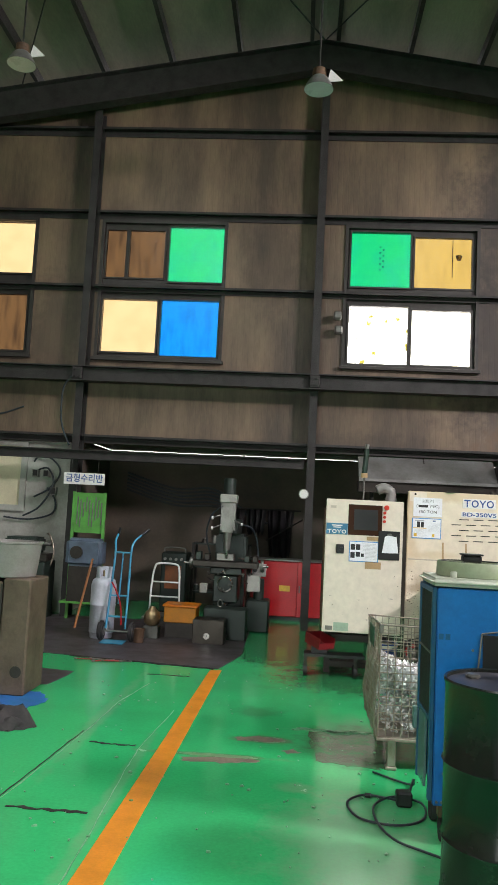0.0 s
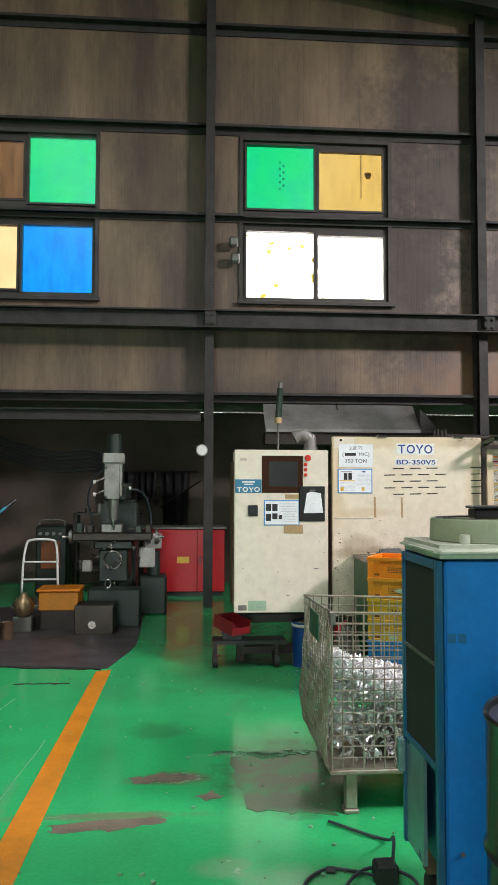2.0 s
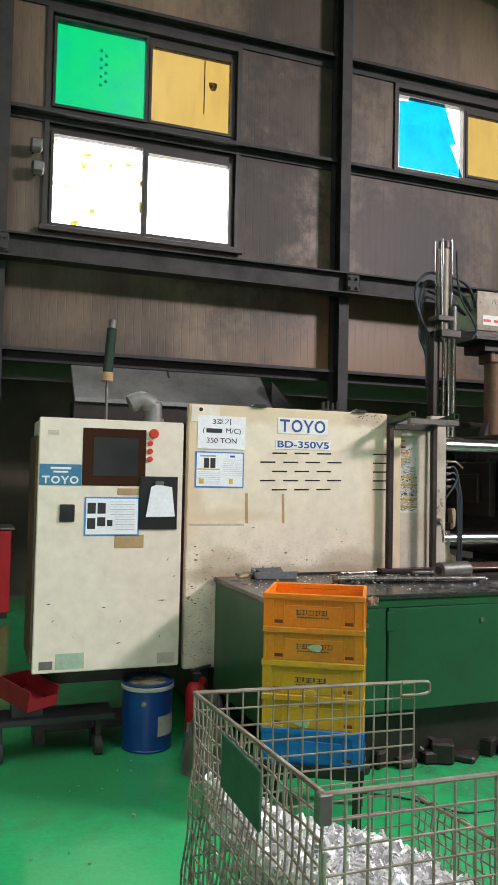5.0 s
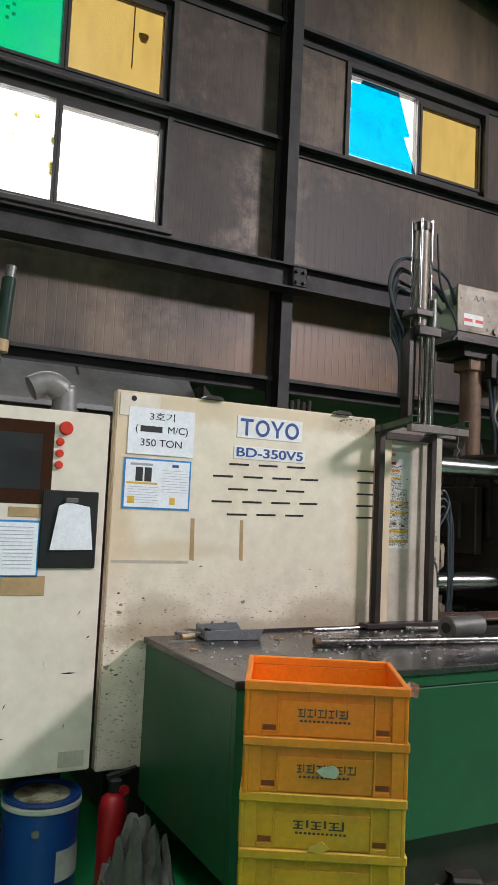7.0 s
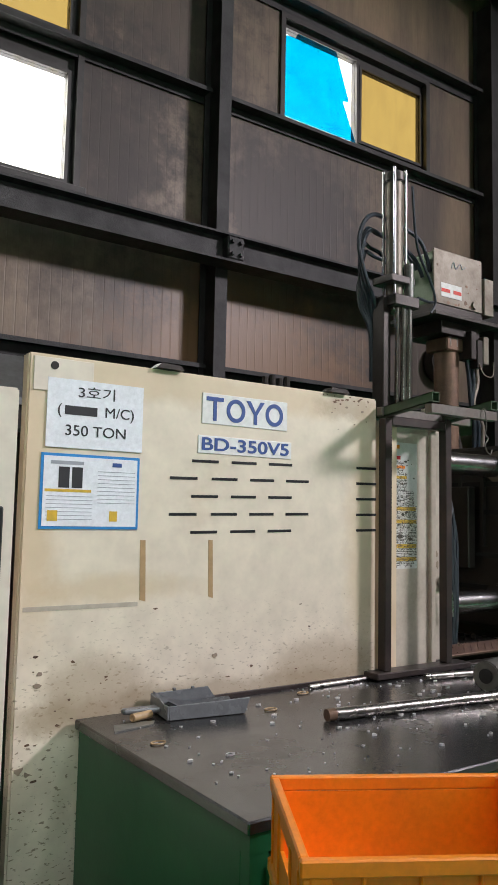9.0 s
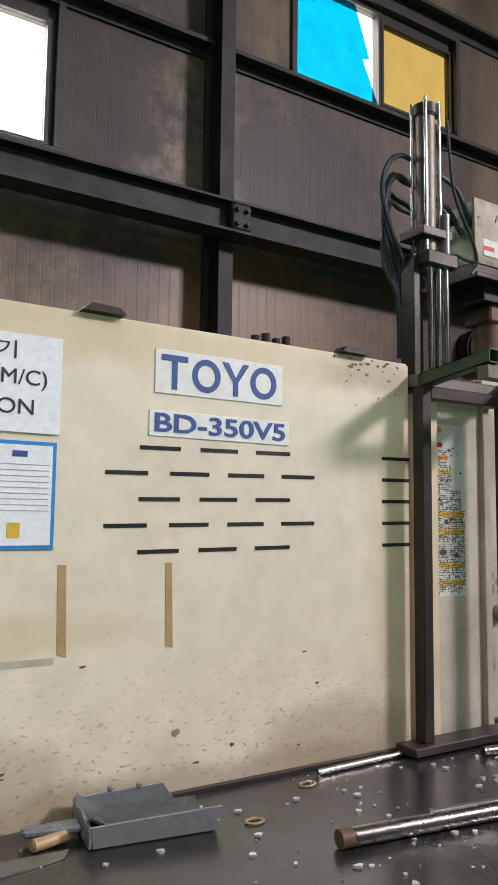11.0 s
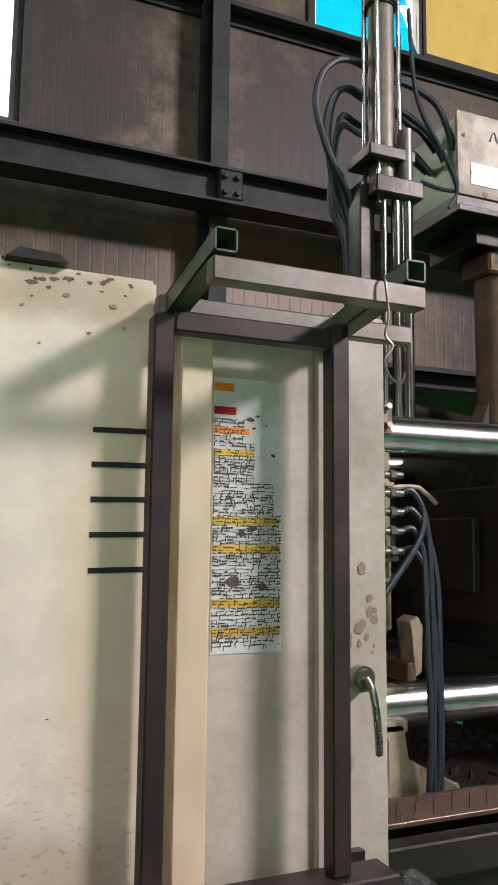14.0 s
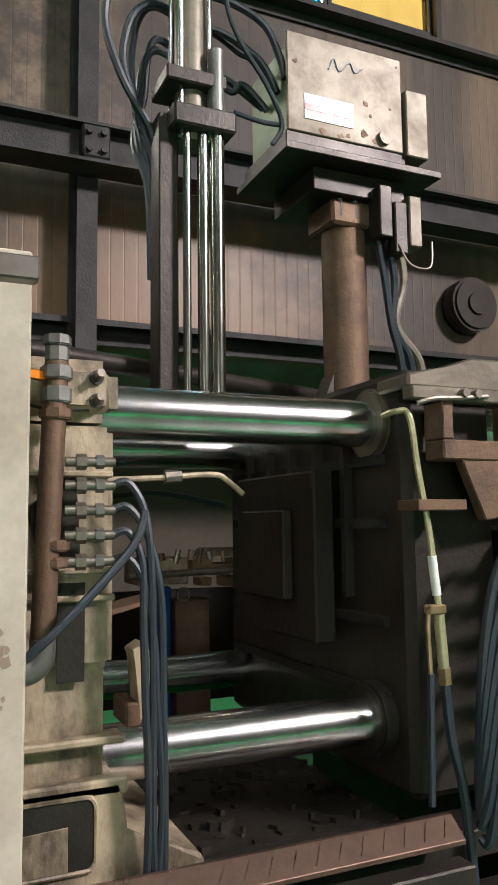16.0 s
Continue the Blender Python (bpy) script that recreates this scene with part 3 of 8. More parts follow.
side_holes = [(0.9, 3.1, 6.4, 7.5)]
east = holed_wall(BACK, 14.2, 0, roof_z(RIGHT), side_holes, -0.12, 0)
bmesh.ops.transform(east, matrix=Matrix.Translation((RIGHT, 0, 0)) @ Matrix.Rotation(radians(90), 4, "Z"), verts=east.verts)
structure("wall_east", east, "wall", "sooty side wall with a high window", "wall")
structure("wall_west", box(LEFT - 0.12, LEFT, BACK, 14.2, 0, roof_z(LEFT)), "wall", "sooty plain side wall", "wall")
# Doorway opening added only to let the fill light in.
south = holed_wall(LEFT, RIGHT, 0, roof_z(LEFT), [(-5.5, -0.5, 0.0, 4.0)], BACK - 0.12, BACK)
structure("wall_south", south, "wall", "unseen wall with an added doorway for fill light", "wall")
structure("wall_south_gable", prism([(LEFT, roof_z(LEFT)), (RIGHT, roof_z(RIGHT)), (RIDGE_X, RIDGE_Z)], "y", BACK - 0.12, BACK), "wall", "plain gable over the added doorway", "wall")
# Roof gaps for the added rooflights, which stay out of view.
STRIPS = ((-3.6, -2.2), (2.3, 3.7))


def roof_strip(x0, x1, y0, y1, bm=None, lo=0.15, hi=0.25):
    mid = [(RIDGE_X, RIDGE_Z)] if x0 < RIDGE_X < x1 else []
    line = [(x0, roof_z(x0)), *mid, (x1, roof_z(x1))]
    return prism([(x, z + lo) for x, z in line] + [(x, z + hi) for x, z in reversed(line)], "y", y0, y1, bm=bm)


roof = roof_strip(LEFT, RIGHT, BACK - 0.1, -3.0)
roof_strip(LEFT, RIGHT, 6.5, 12.0, roof)
for x0, x1 in ((LEFT, STRIPS[0][0]), (STRIPS[0][1], STRIPS[1][0]), (STRIPS[1][1], RIGHT)):
    roof_strip(x0, x1, -3.0, 6.5, roof)
for x0, x1 in STRIPS:
    structure("rooflight", roof_strip(x0, x1, -3.0, 6.5, None, 0.16, 0.17), "rooflight", "added translucent rooflight sheet, out of view, for fill light", "rooflight")
structure("ceiling", roof, "roof", "grimy pitched roof sheeting seen from below", "ceiling")

for x in COLS:
    structure("column", ibeam(x - 0.037, x + 0.08, 11.45, WALL_Y - 0.02, 0, roof_z(x) - 0.45, "z"), "steel", "soot-blackened steel wall column", "column")
for z0, z1 in ((7.57, 7.67), (6.20, 6.30), (5.02, 5.10), (2.62, 2.74)):
    for a, c in zip((LEFT, *COLS), (*COLS, RIGHT)):
        ends = (a + 0.083, c - 0.04)
        b = box(*ends, WALL_Y - 0.16, WALL_Y - 0.012, z1 - 0.012, z1)
        box(*ends, WALL_Y - 0.024, WALL_Y - 0.012, z0, z1 - 0.012, bm=b)
        box(*ends, WALL_Y - 0.16, WALL_Y - 0.148, z1 - 0.035, z1 - 0.012, bm=b)
        structure("girt", b, "steel", "dark steel channel girt on the wall", "girt")
structure("crane_beam", ibeam(LEFT, RIGHT, 11.24, 11.44, 3.52, 3.75, "x", 0.014, 0.018), "steel", "long sooty steel H-beam along the wall", "beam")
for x in COLS:
    b = box(x - 0.055, x + 0.10, 11.235, 11.33, 3.54, 3.73, 0.012)
    for dx in (-0.02, 0.06):
        for z in (3.58, 3.68):
            rod((x + dx, 11.234, z), (x + dx, 11.205, z), 0.018, 6, bm=b)
    structure("bracket", b, "steel", "grimy bolted splice block where the beam meets the column", "bracket")
structure("low_beam", ibeam(LEFT, 0.0, 11.15, 11.30, 2.33, 2.47, "x"), "steel", "dark low steel beam across the bay", "beam")
for yf in (11.25, 5.4, -0.6, -6.4):
    for side in (-1, 1):
        xe = LEFT if side < 0 else RIGHT
        o = [(RIDGE_X, RIDGE_Z - 0.05), (xe, roof_z(xe) - 0.05), (xe, roof_z(xe) - 0.55), (RIDGE_X, RIDGE_Z - 0.5)]
        b = prism(o, "y", yf - 0.005, yf + 0.005)
        for k in (0, 1):
            zt = (0.0, -0.45)[k]
            prism([(RIDGE_X, RIDGE_Z - 0.05 + zt), (xe, roof_z(xe) - 0.05 + zt - 0.05 * k), (xe, roof_z(xe) - 0.065 + zt - 0.05 * k), (RIDGE_X, RIDGE_Z - 0.065 + zt)], "y", yf - 0.1, yf + 0.1, bm=b)
        structure("rafter", b, "steel", "dark tapered steel roof rafter", "rafter")
for x in [RIDGE_X + s * d for s in (-1, 1) for d in [0.2] + [1.3 + 1.05 * k for k in range(8)]]:
    structure("purlin", box(x - 0.03, x + 0.03, BACK, 11.7, roof_z(x) - 0.04, roof_z(x) + 0.13), "steel", "dark steel roof purlin", "purlin")
for x0, x1, y0, y1 in ((-2.2, 0.05, 6.6, 11.1), (2.4, 0.05, 6.6, 11.1), (-4.6, -2.2, 11.1, 6.6)):
    structure("brace_rod", rod((x0, y0, roof_z(x0) - 0.1), (x1, y1, roof_z(x1) - 0.1), 0.012, 6), "steel", "thin crossed roof bracing rod", "brace")


sky_mat = bpy.data.materials.new("bright hazy sky")
sky_mat.use_nodes = True
glow = sky_mat.node_tree.nodes.new("ShaderNodeEmission")
glow.inputs["Color"].default_value, glow.inputs["Strength"].default_value = (1, 0.99, 0.95, 1), SKY_GLOW
sky_mat.node_tree.links.new(glow.outputs["Emission"], sky_mat.node_tree.nodes["Material Output"].inputs["Surface"])
M["sky"] = sky_mat
structure("backdrop", box(-110, 130, 60, 60.1, 0, 90), "sky", "plain bright hazy sky beyond the windows", "sky")


# ---- windows ----
def window(name, x0, x1, z0, z1, panes, label):
    """A steel window in the wall: outer frame, sashes and their panes."""
    w = thing(name, label, "window", kind="structure")
    b = holed_wall(x0, x1, z0, z1, [q[:4] for q in panes], WALL_Y + 0.05, WALL_Y + 0.10)
    e = 0.05
    for q in ((x0, x1, z0, z0 + e), (x0, x1, z1 - e, z1), (x0, x0 + e, z0 + e, z1 - e), (x1 - e, x1, z0 + e, z1 - e)):
        box(q[0], q[1], WALL_Y - 0.03, WALL_Y + 0.049, q[2], q[3], bm=b)
    part("window_frame", b, "frame", w)
    part("window_sill", box(x0 - 0.03, x1 + 0.03, WALL_Y - 0.09, WALL_Y - 0.031, z0 - 0.03, z0 + 0.02, 0.004), "frame", w)
    for a, c, d, f, glass, lab in panes:
        y = WALL_Y + (0.03 if glass in ("glass_tan", "glass_brown") else 0.015)
        s = bmesh.new()
        t_ = 0.028
        for q in ((a - t_, c + t_, d - t_, d), (a - t_, c + t_, f, f + t_), (a - t_, a, d, f), (c, c + t_, d, f)):
            box(q[0], q[1], y, y + 0.03, q[2], q[3], bm=s)
        sash = part("sash", s, "frame", w)
        part("pane", box(a, c, y + 0.012, y + 0.016, d, f), glass, sash, lab)
    return w


window("window_1", -6.9, -4.38, 3.95, 6.2, [(-5.3, -4.45, 5.3, 6.14, "glass_cream", "cream film pane"), (-6.8, -5.4, 5.2, 6.12, "glass_brown", "dirty brown pane"), (-6.8, -4.5, 4.05, 4.95, "glass_brown", "dirty brown pane")], "steel window with cream and brown filmed panes")
window("window_2", -3.35, -1.34, 3.95, 6.2, [(-3.27, -2.96, 5.28, 6.05, "glass_brown", "near-black pane"), (-2.90, -2.34, 5.28, 6.05, "glass_brown", "dirty brown pane"), (-2.26, -1.40, 5.23, 6.12, "glass_green", "bright green film pane"),
       (-3.27, -2.40, 4.08, 4.92, "glass_cream", "cream film pane"), (-2.33, -1.43, 4.04, 4.93, "glass_blue", "blue film pane")], "steel window with green, cream, brown and blue panes")
window("window_3", 0.50, 2.56, 3.95, 6.2, [(0.60, 1.51, 5.24, 6.11, "glass_green", "bright green film pane"), (1.58, 2.45, 5.25, 6.05, "glass_tan", "tan film pane"), (0.60, 1.50, 4.03, 4.93, "glass_leaf", "clear overbright pane with torn yellow film"), (1.56, 2.45, 4.04, 4.89, "glass_white", "clear overbright pane")], "steel window with green, tan and glaring clear panes")
window("window_4", 4.46, 6.45, 5.12, 6.2, [(4.54, 5.44, 5.22, 6.09, "glass_white", "clear pane under torn cyan film"), (5.52, 6.37, 5.28, 6.04, "glass_tan", "tan film pane")], "steel window with cyan and tan panes")
w3 = bpy.data.objects["window_3"]
part("film_seam", box(2.148, 2.160, WALL_Y + 0.036, WALL_Y + 0.039, 5.42, 6.02), "glass_tan", w3, "overlapping edge of the tan film")
part("film_stain", prism([(2.25 + (0.045 + 0.012 * math.sin(3 * a)) * math.cos(a), 5.74 + (0.06 + 0.015 * math.cos(2 * a)) * math.sin(a)) for a in [0.5 * i for i in range(12)]], "y", WALL_Y + 0.036, WALL_Y + 0.039), "glass_tan", w3, "brown stain on the tan film")
for k in range(9):
    part("film_print", box(1.03 + 0.05 * (k % 2), 1.06 + 0.05 * (k % 2), WALL_Y + 0.021, WALL_Y + 0.023, 5.50 + 0.045 * k, 5.53 + 0.045 * k), "glass_film_print", w3)
w4 = bpy.data.objects["window_4"]
part("film", prism([(4.545, 6.02), (4.66, 6.03), (4.69, 6.085), (5.17, 6.085), (5.34, 5.62), (5.26, 5.60), (5.425, 5.24), (5.425, 5.225), (4.545, 5.225)], "y", WALL_Y + 0.018, WALL_Y + 0.021), "glass_cyan", w4, "torn cyan window film")
b = bmesh.new()
for q in ((0.9, 3.1, 6.4, 6.46), (0.9, 3.1, 7.44, 7.5), (0.9, 0.96, 6.46, 7.44), (3.04, 3.1, 6.46, 7.44), (1.97, 2.03, 6.46, 7.44)):
    box(RIGHT + 0.02, RIGHT + 0.08, q[0], q[1], q[2], q[3], bm=b)
structure("window_5", b, "frame", "high steel side window frame", "window")


# ---- the die-casting machine ----
M["chrome_dull"] = material("dull steel bar", (0.42, 0.40, 0.37), 0.28, 1.0, (0.2, 0.17, 0.14), 0.6, 9, 0.1)
M["nipple"] = material("greasy steel fittings", (0.26, 0.23, 0.19), 0.38, 0.7, (0.07, 0.05, 0.035), 0.7, 20, 0.2)


def slot(panel, x, z, w, y):
    rise = 0.018 * (x - 1.6)
    part("louvre_slot", prism([(x, z + rise - 0.0048), (x + w, z + rise - 0.003), (x + w, z + rise + 0.006), (x, z + rise + 0.0042)], "y", y - 0.0015, y + 0.001), "black", panel)


def control_cabinet():
    c = thing("control_cabinet", "cream enamel control cabinet with smoked screen and pilot lamps", "cabinet")
    x0, x1, y0, y1, z0, z1 = 0.255, 1.065, 8.24, 8.74, 0.457, 1.845
    part("body", box(x0 + 0.012, x1 - 0.004, y0 + 0.03, y1, z0 + 0.004, z1 - 0.004, 0.006), "cream", c)
    door = part("door", box(x0, x1, y0, y0 + 0.026, z0, z1, 0.005, seg=2), "cream", c)
    part("screen", box(0.49, 0.845, y0 - 0.004, y0 + 0.004, 1.475, 1.795, 0.002), "screen", door, "brown smoked display panel")
    part("display", box(0.55, 0.80, y0 - 0.0055, y0 - 0.0042, 1.53, 1.745), "black", door, "dark display glass")
    plate = part("name_plate", box(0.262, 0.487, y0 - 0.003, y0 + 0.002, 1.474, 1.59, 0.001), "badge", door, "teal-blue maker's plate")
    b = bmesh.new()
    emblem(b, 0.275, 0.475, 1.483, 1.525, y0 - 0.0045, y0 - 0.003, 0.009)
    part("emblem", b, "plate_white", plate, "white emblem")
    part("print_bar", box(0.32, 0.43, y0 - 0.004, y0 - 0.003, 1.562, 1.574), "plate_white", plate)
    part("print_bar", box(0.335, 0.415, y0 - 0.004, y0 - 0.003, 1.543, 1.553), "plate_white", plate)
    part("pilot_lamp", rod((0.887, y0 + 0.003, 1.775), (0.887, y0 - 0.02, 1.775), 0.027, 20, bevel=0.004), "lamp_red", door, "large red push button", True)
    for z in (1.72, 1.675, 1.63):
        part("pilot_lamp", rod((0.868, y0 + 0.003, z), (0.868, y0 - 0.012, z), 0.016, 16, bevel=0.003), "lamp_red", door, "small red pilot lamp", True)
    k = part("door_lock", box(0.375, 0.455, y0 - 0.012, y0 + 0.002, 1.275, 1.37, 0.004), "black", door, "black door lock escutcheon")
    part("turn_handle", rod((0.43, y0 - 0.005, 1.32), (0.43, y0 - 0.04, 1.32), 0.02, 16, bevel=0.003), "black", k, smooth=True)
    part("vent_plate", box(0.30, 0.36, y0 - 0.003, y0 + 0.002, 1.75, 1.775), "cream_grey", door, "small dented lifting plate")
    part("rating_label", box(0.375, 0.53, y0 - 0.002, y0 + 0.002, 0.475, 0.56), "label_green", door, "pale green rating label")
    part("maker_label", box(0.29, 0.362, y0 - 0.002, y0 + 0.002, 0.478, 0.522), "tube_grey", door, "grey metal label")
    part("stain_label", box(0.94, 1.04, y0 - 0.002, y0 + 0.002, 0.475, 0.535), "cream_grey", door, "faded label")
    part("hinge_strip", box(x0 - 0.012, x0 + 0.011, y0 + 0.03, y1 - 0.05, z0 + 0.05, z1 - 0.1), "rust", c, "rust-brown hinge side strip")
    part("cover_plate", box(0.68, 0.845, y0 - 0.003, y0 + 0.002, 1.128, 1.202, 0.001), "tape", door, "yellowed paper tag")
    part("cover_plate", box(0.69, 0.83, y0 - 0.0032, y0 + 0.002, 1.425, 1.462, 0.001), "tape", door, "yellowed paper strip")
    for x, z, dx, dz in ((0.46, 0.66, 0.015, -0.03), (0.72, 0.71, 0.008, 0.02), (0.62, 0.80, 0.02, 0.003), (0.32, 0.83, 0.02, -0.002), (0.86, 0.88, 0.004, -0.03), (0.95, 0.62, 0.003, 0.02), (0.70, 0.60, 0.03, 0.003), (0.98, 1.05, 0.012, 0.02), (0.93, 0.83, 0.06, 0.0), (0.35, 0.73, 0.012, 0.014), (1.02, 0.96, 0.014, 0.01)):
        part("scratch", prism([(x, z), (x + dx * 0.5, z + dz * 0.5 + 0.003), (x + dx + 0.002, z + dz), (x + dx * 0.5 + 0.002, z + dz * 0.5 - 0.003)], "y", y0 - 0.001, y0 + 0.001), "black", door)
    b = bmesh.new()
    for q in ((0.30, 0.36), (0.96, 1.02)):
        box(q[0], q[1], 8.48, 8.70, 0.0, z0, bm=b)
    box(0.36, 0.96, 8.50, 8.66, 0.33, 0.40, bm=b)
    box(0.36, 0.96, 8.50, 8.66, 0.06, 0.12, bm=b)
    part("stand", b, "iron", c, "black steel stand")
    return c


def emblem(b, x0, x1, z0, z1, y0, y1, t):
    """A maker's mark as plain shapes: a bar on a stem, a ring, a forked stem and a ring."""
    w, h = (x1 - x0) / 4, z1 - z0
    box(x0, x0 + w * 0.84, y0, y1, z1 - t, z1, bm=b)
    box(x0 + w * 0.42 - t / 2, x0 + w * 0.42 + t / 2, y0, y1, z0, z1 - t, bm=b)
    for k in (1, 3):
        cx, cz, rx, rz = x0 + w * (k + 0.46), (z0 + z1) / 2, w * 0.47, h / 2
        n = 32
        rim = [[b.verts.new((cx + (rx - d) * math.cos(2 * math.pi * i / n), yy, cz + (rz - d) * math.sin(2 * math.pi * i / n))) for i in range(n)] for d, yy in ((0, y0), (t, y0), (t, y1), (0, y1))]
        for p, q in zip(rim, rim[1:] + rim[:1]):
            for i in range(n):
                b.faces.new((p[i], p[(i + 1) % n], q[(i + 1) % n], q[i]))
    cx = x0 + w * 2.46
    zm = z0 + h * 0.42
    prism([(cx - w * 0.47, z1), (cx - w * 0.47 + t * 1.25, z1), (cx, zm + t * 0.75), (cx + w * 0.47 - t * 1.25, z1), (cx + w * 0.47, z1), (cx + t * 0.5, zm), (cx + t * 0.5, z0), (cx - t * 0.5, z0), (cx - t * 0.5, zm)], "y", y0, y1, bm=b)


def machine():
    """Casting machine: cream guard, door frame, platens, tie bars and base."""
    m = thing("casting_machine", "large cream and oil-black die-casting machine beside a green bench", "machine")
    y = 8.36
    guard = part("guard_panel", box(1.125, 2.475, y, y + 0.05, 0.40, 1.972, 0.006, seg=2), "guard", m, "cream enamel guard panel, scuffed and oil-stained")
    for z, xs in ((1.690, (1.667, 1.818, 1.970)), (1.634, (1.588, 1.742, 1.893, 2.045)), (1.577, (1.667, 1.818, 1.970)), (1.520, (1.588, 1.742, 1.893, 2.045)), (1.463, (1.667, 1.818, 1.970))):
        for x in xs:
            slot(guard, x, z, 0.1, y)
    for k in range(5):
        slot(guard, 2.372, 1.690 - 0.0575 * k, 0.1, y)
    sign = part("name_sign", box(1.698, 2.044, y - 0.003, y + 0.001, 1.815, 1.915, 0.001), "plate_white", guard, "white sign plate with blue emblem")
    b = bmesh.new()
    emblem(b, 1.713, 2.03, 1.826, 1.904, y - 0.0045, y - 0.003, 0.0135)
    part("emblem", b, "ink_blue", sign, "dark blue emblem")
    model = part("model_sign", box(1.686, 2.064, y - 0.003, y + 0.001, 1.718, 1.776, 0.001), "plate_white", guard, "white model plate with blue lettering")
    text_mesh("lettering", "BD-350V5", 0.058, "ink_blue", model, (1.875, y - 0.004, 1.747), 0.352, bold=0.0010)
    for x, w, z0, z1 in ((1.492, 0.018, 1.255, 1.44), (1.735, 0.016, 1.255, 1.44)):
        part("tape_strip", prism([(x, z1), (x + w, z1), (x + w + 0.006, z0), (x + 0.004, z0 + 0.006)], "y", y - 0.0012, y + 0.001), "tape", guard, "brown tape remnant")
    part("tape_strip", box(1.14, 1.49, y - 0.001, y + 0.001, 1.243, 1.256), "cream_grey", guard, "grey adhesive edge")
    part("tag", box(1.14, 1.32, y - 0.004, y + 0.001, 1.865, 1.962, 0.001), "cream", guard, "cream magnetic tag")
    part("tag_hole", rod((1.20, y - 0.006, 1.94), (1.20, y - 0.003, 1.94), 0.012, 14), "iron", guard)
    for x, z, s in ((1.19, 1.04, 0.014), (1.195, 1.07, 0.010), (2.25, 1.90, 0.004), (2.32, 1.925, 0.007), (2.40, 1.915, 0.008), (2.42, 1.88, 0.004), (2.36, 1.865, 0.004), (2.28, 1.84, 0.003), (1.15, 0.82, 0.018), (1.17, 0.805, 0.012), (1.77, 1.075, 0.012)):
        o = [(x + s * random.uniform(0.5, 1.1) * math.cos(a), z + 0.7 * s * random.uniform(0.4, 1.1) * math.sin(a)) for a in (0, 0.9, 1.8, 2.7, 3.7, 4.6, 5.5)]
        part("paint_chip", prism(o, "y", y - 0.0006 - 0.00004 * len(guard.children), y + 0.001), "bare_brown", guard)
    rnd = random.Random(12)
    for k in range(46):
        if k < 22:
            x, z, s = rnd.uniform(2.2, 2.46), 1.966 - abs(rnd.gauss(0, 0.022)), rnd.uniform(0.0015, 0.005)
        elif k < 34:
            x, z, s = rnd.uniform(1.13, 1.30), rnd.uniform(0.7, 1.15), rnd.uniform(0.002, 0.006)
        else:
            x, z, s = rnd.uniform(1.3, 2.4), rnd.uniform(0.99, 1.25), rnd.uniform(0.0015, 0.005)
        e = rnd.uniform(0.8, 2.6)
        o = [(x + e * s * rnd.uniform(0.5, 1.1) * math.cos(a), z + s * rnd.uniform(0.4, 1.1) * math.sin(a)) for a in (0, 0.9, 1.8, 2.7, 3.7, 4.6, 5.5)]
        part("paint_chip", prism(o, "y", y - 0.0008, y + 0.001), "rust", guard)
    for x in (1.52, 2.22):
        part("lifting_lug", prism([(x, 1.973), (x + 0.1, 1.973), (x + 0.085, 1.987), (x + 0.02, 1.99)], "y", y - 0.02, y + 0.03), "iron", m)
    # square-tube door frame
    f = part("door_frame", box(2.453, 2.488, 8.29, 8.328, 0.969, 1.893, 0.003), "tube", m, "worn black square-tube frame")
    part("post", box(2.782, 2.817, 8.29, 8.328, 0.969, 1.915, 0.003), "tube", f)
    part("head_rail", box(2.489, 2.781, 8.291, 8.327, 1.868, 1.903, 0.003), "tube", f)
    part("top_rail", box(2.47, 2.98, 8.329, 8.358, 1.905, 1.94, 0.003), "tube_grey", f)
    for x in (2.483, 2.806):
        b = bmesh.new()
        a = 0.018
        p0, p1 = (x + a, 8.40, 1.915), (x + a, 8.09, 1.953)
        for s0, s1, t0, t1 in ((-a, a, a - 0.003, a), (-a, a, -a, -a + 0.003), (-a, -a + 0.003, -a, a), (a - 0.003, a, -a, a)):
            vs = [b.verts.new((p[0] + s, p[1], p[2] + t)) for p in (p0, p1) for s, t in ((s0, t0), (s1, t0), (s1, t1), (s0, t1))]
            for q in ((0, 1, 2, 3), (7, 6, 5, 4), (0, 4, 5, 1), (1, 5, 6, 2), (2, 6, 7, 3), (3, 7, 4, 0)):
                b.faces.new([vs[i] for i in q])
        part("outrigger", b, "tube_green", f, "green open-ended square tube")
    part("cross_bar", box(2.484, 2.846, 8.095, 8.128, 1.895, 1.931, 0.002), "tube_grey", f, "bare grey steel cross bar")
    part("wire_hook", hose([(2.772, 8.11, 1.932), (2.762, 8.085, 1.93), (2.766, 8.082, 1.87), (2.760, 8.082, 1.84), (2.772, 8.08, 1.822), (2.757, 8.08, 1.80), (2.766, 8.08, 1.775), (2.784, 8.078, 1.765), (2.79, 8.076, 1.782)], 0.0022, 6, 5), "tube_grey", f, "bent wire hook", True)
    part("base_rail", box(2.40, 2.90, 8.27, 8.345, 0.9455, 0.968, 0.003), "tube", f)
    # sliding door behind the frame
    d = part("sliding_door", box(2.58, 2.80, 8.40, 8.43, 0.93, 1.93), "cream_grey", m, "grey-cream door with worn warning label")
    part("edge_strip", box(2.520, 2.579, 8.355, 8.43, 0.93, 1.93, 0.003), "cream_warm", d, "stained cream edge")
    part("stile", box(2.801, 2.832, 8.385, 8.43, 0.93, 1.925, 0.003), "cream_grey", d)
    part("stile", box(2.862, 2.986, 8.44, 8.50, 0.90, 1.985, 0.004), "cream_grey", d)
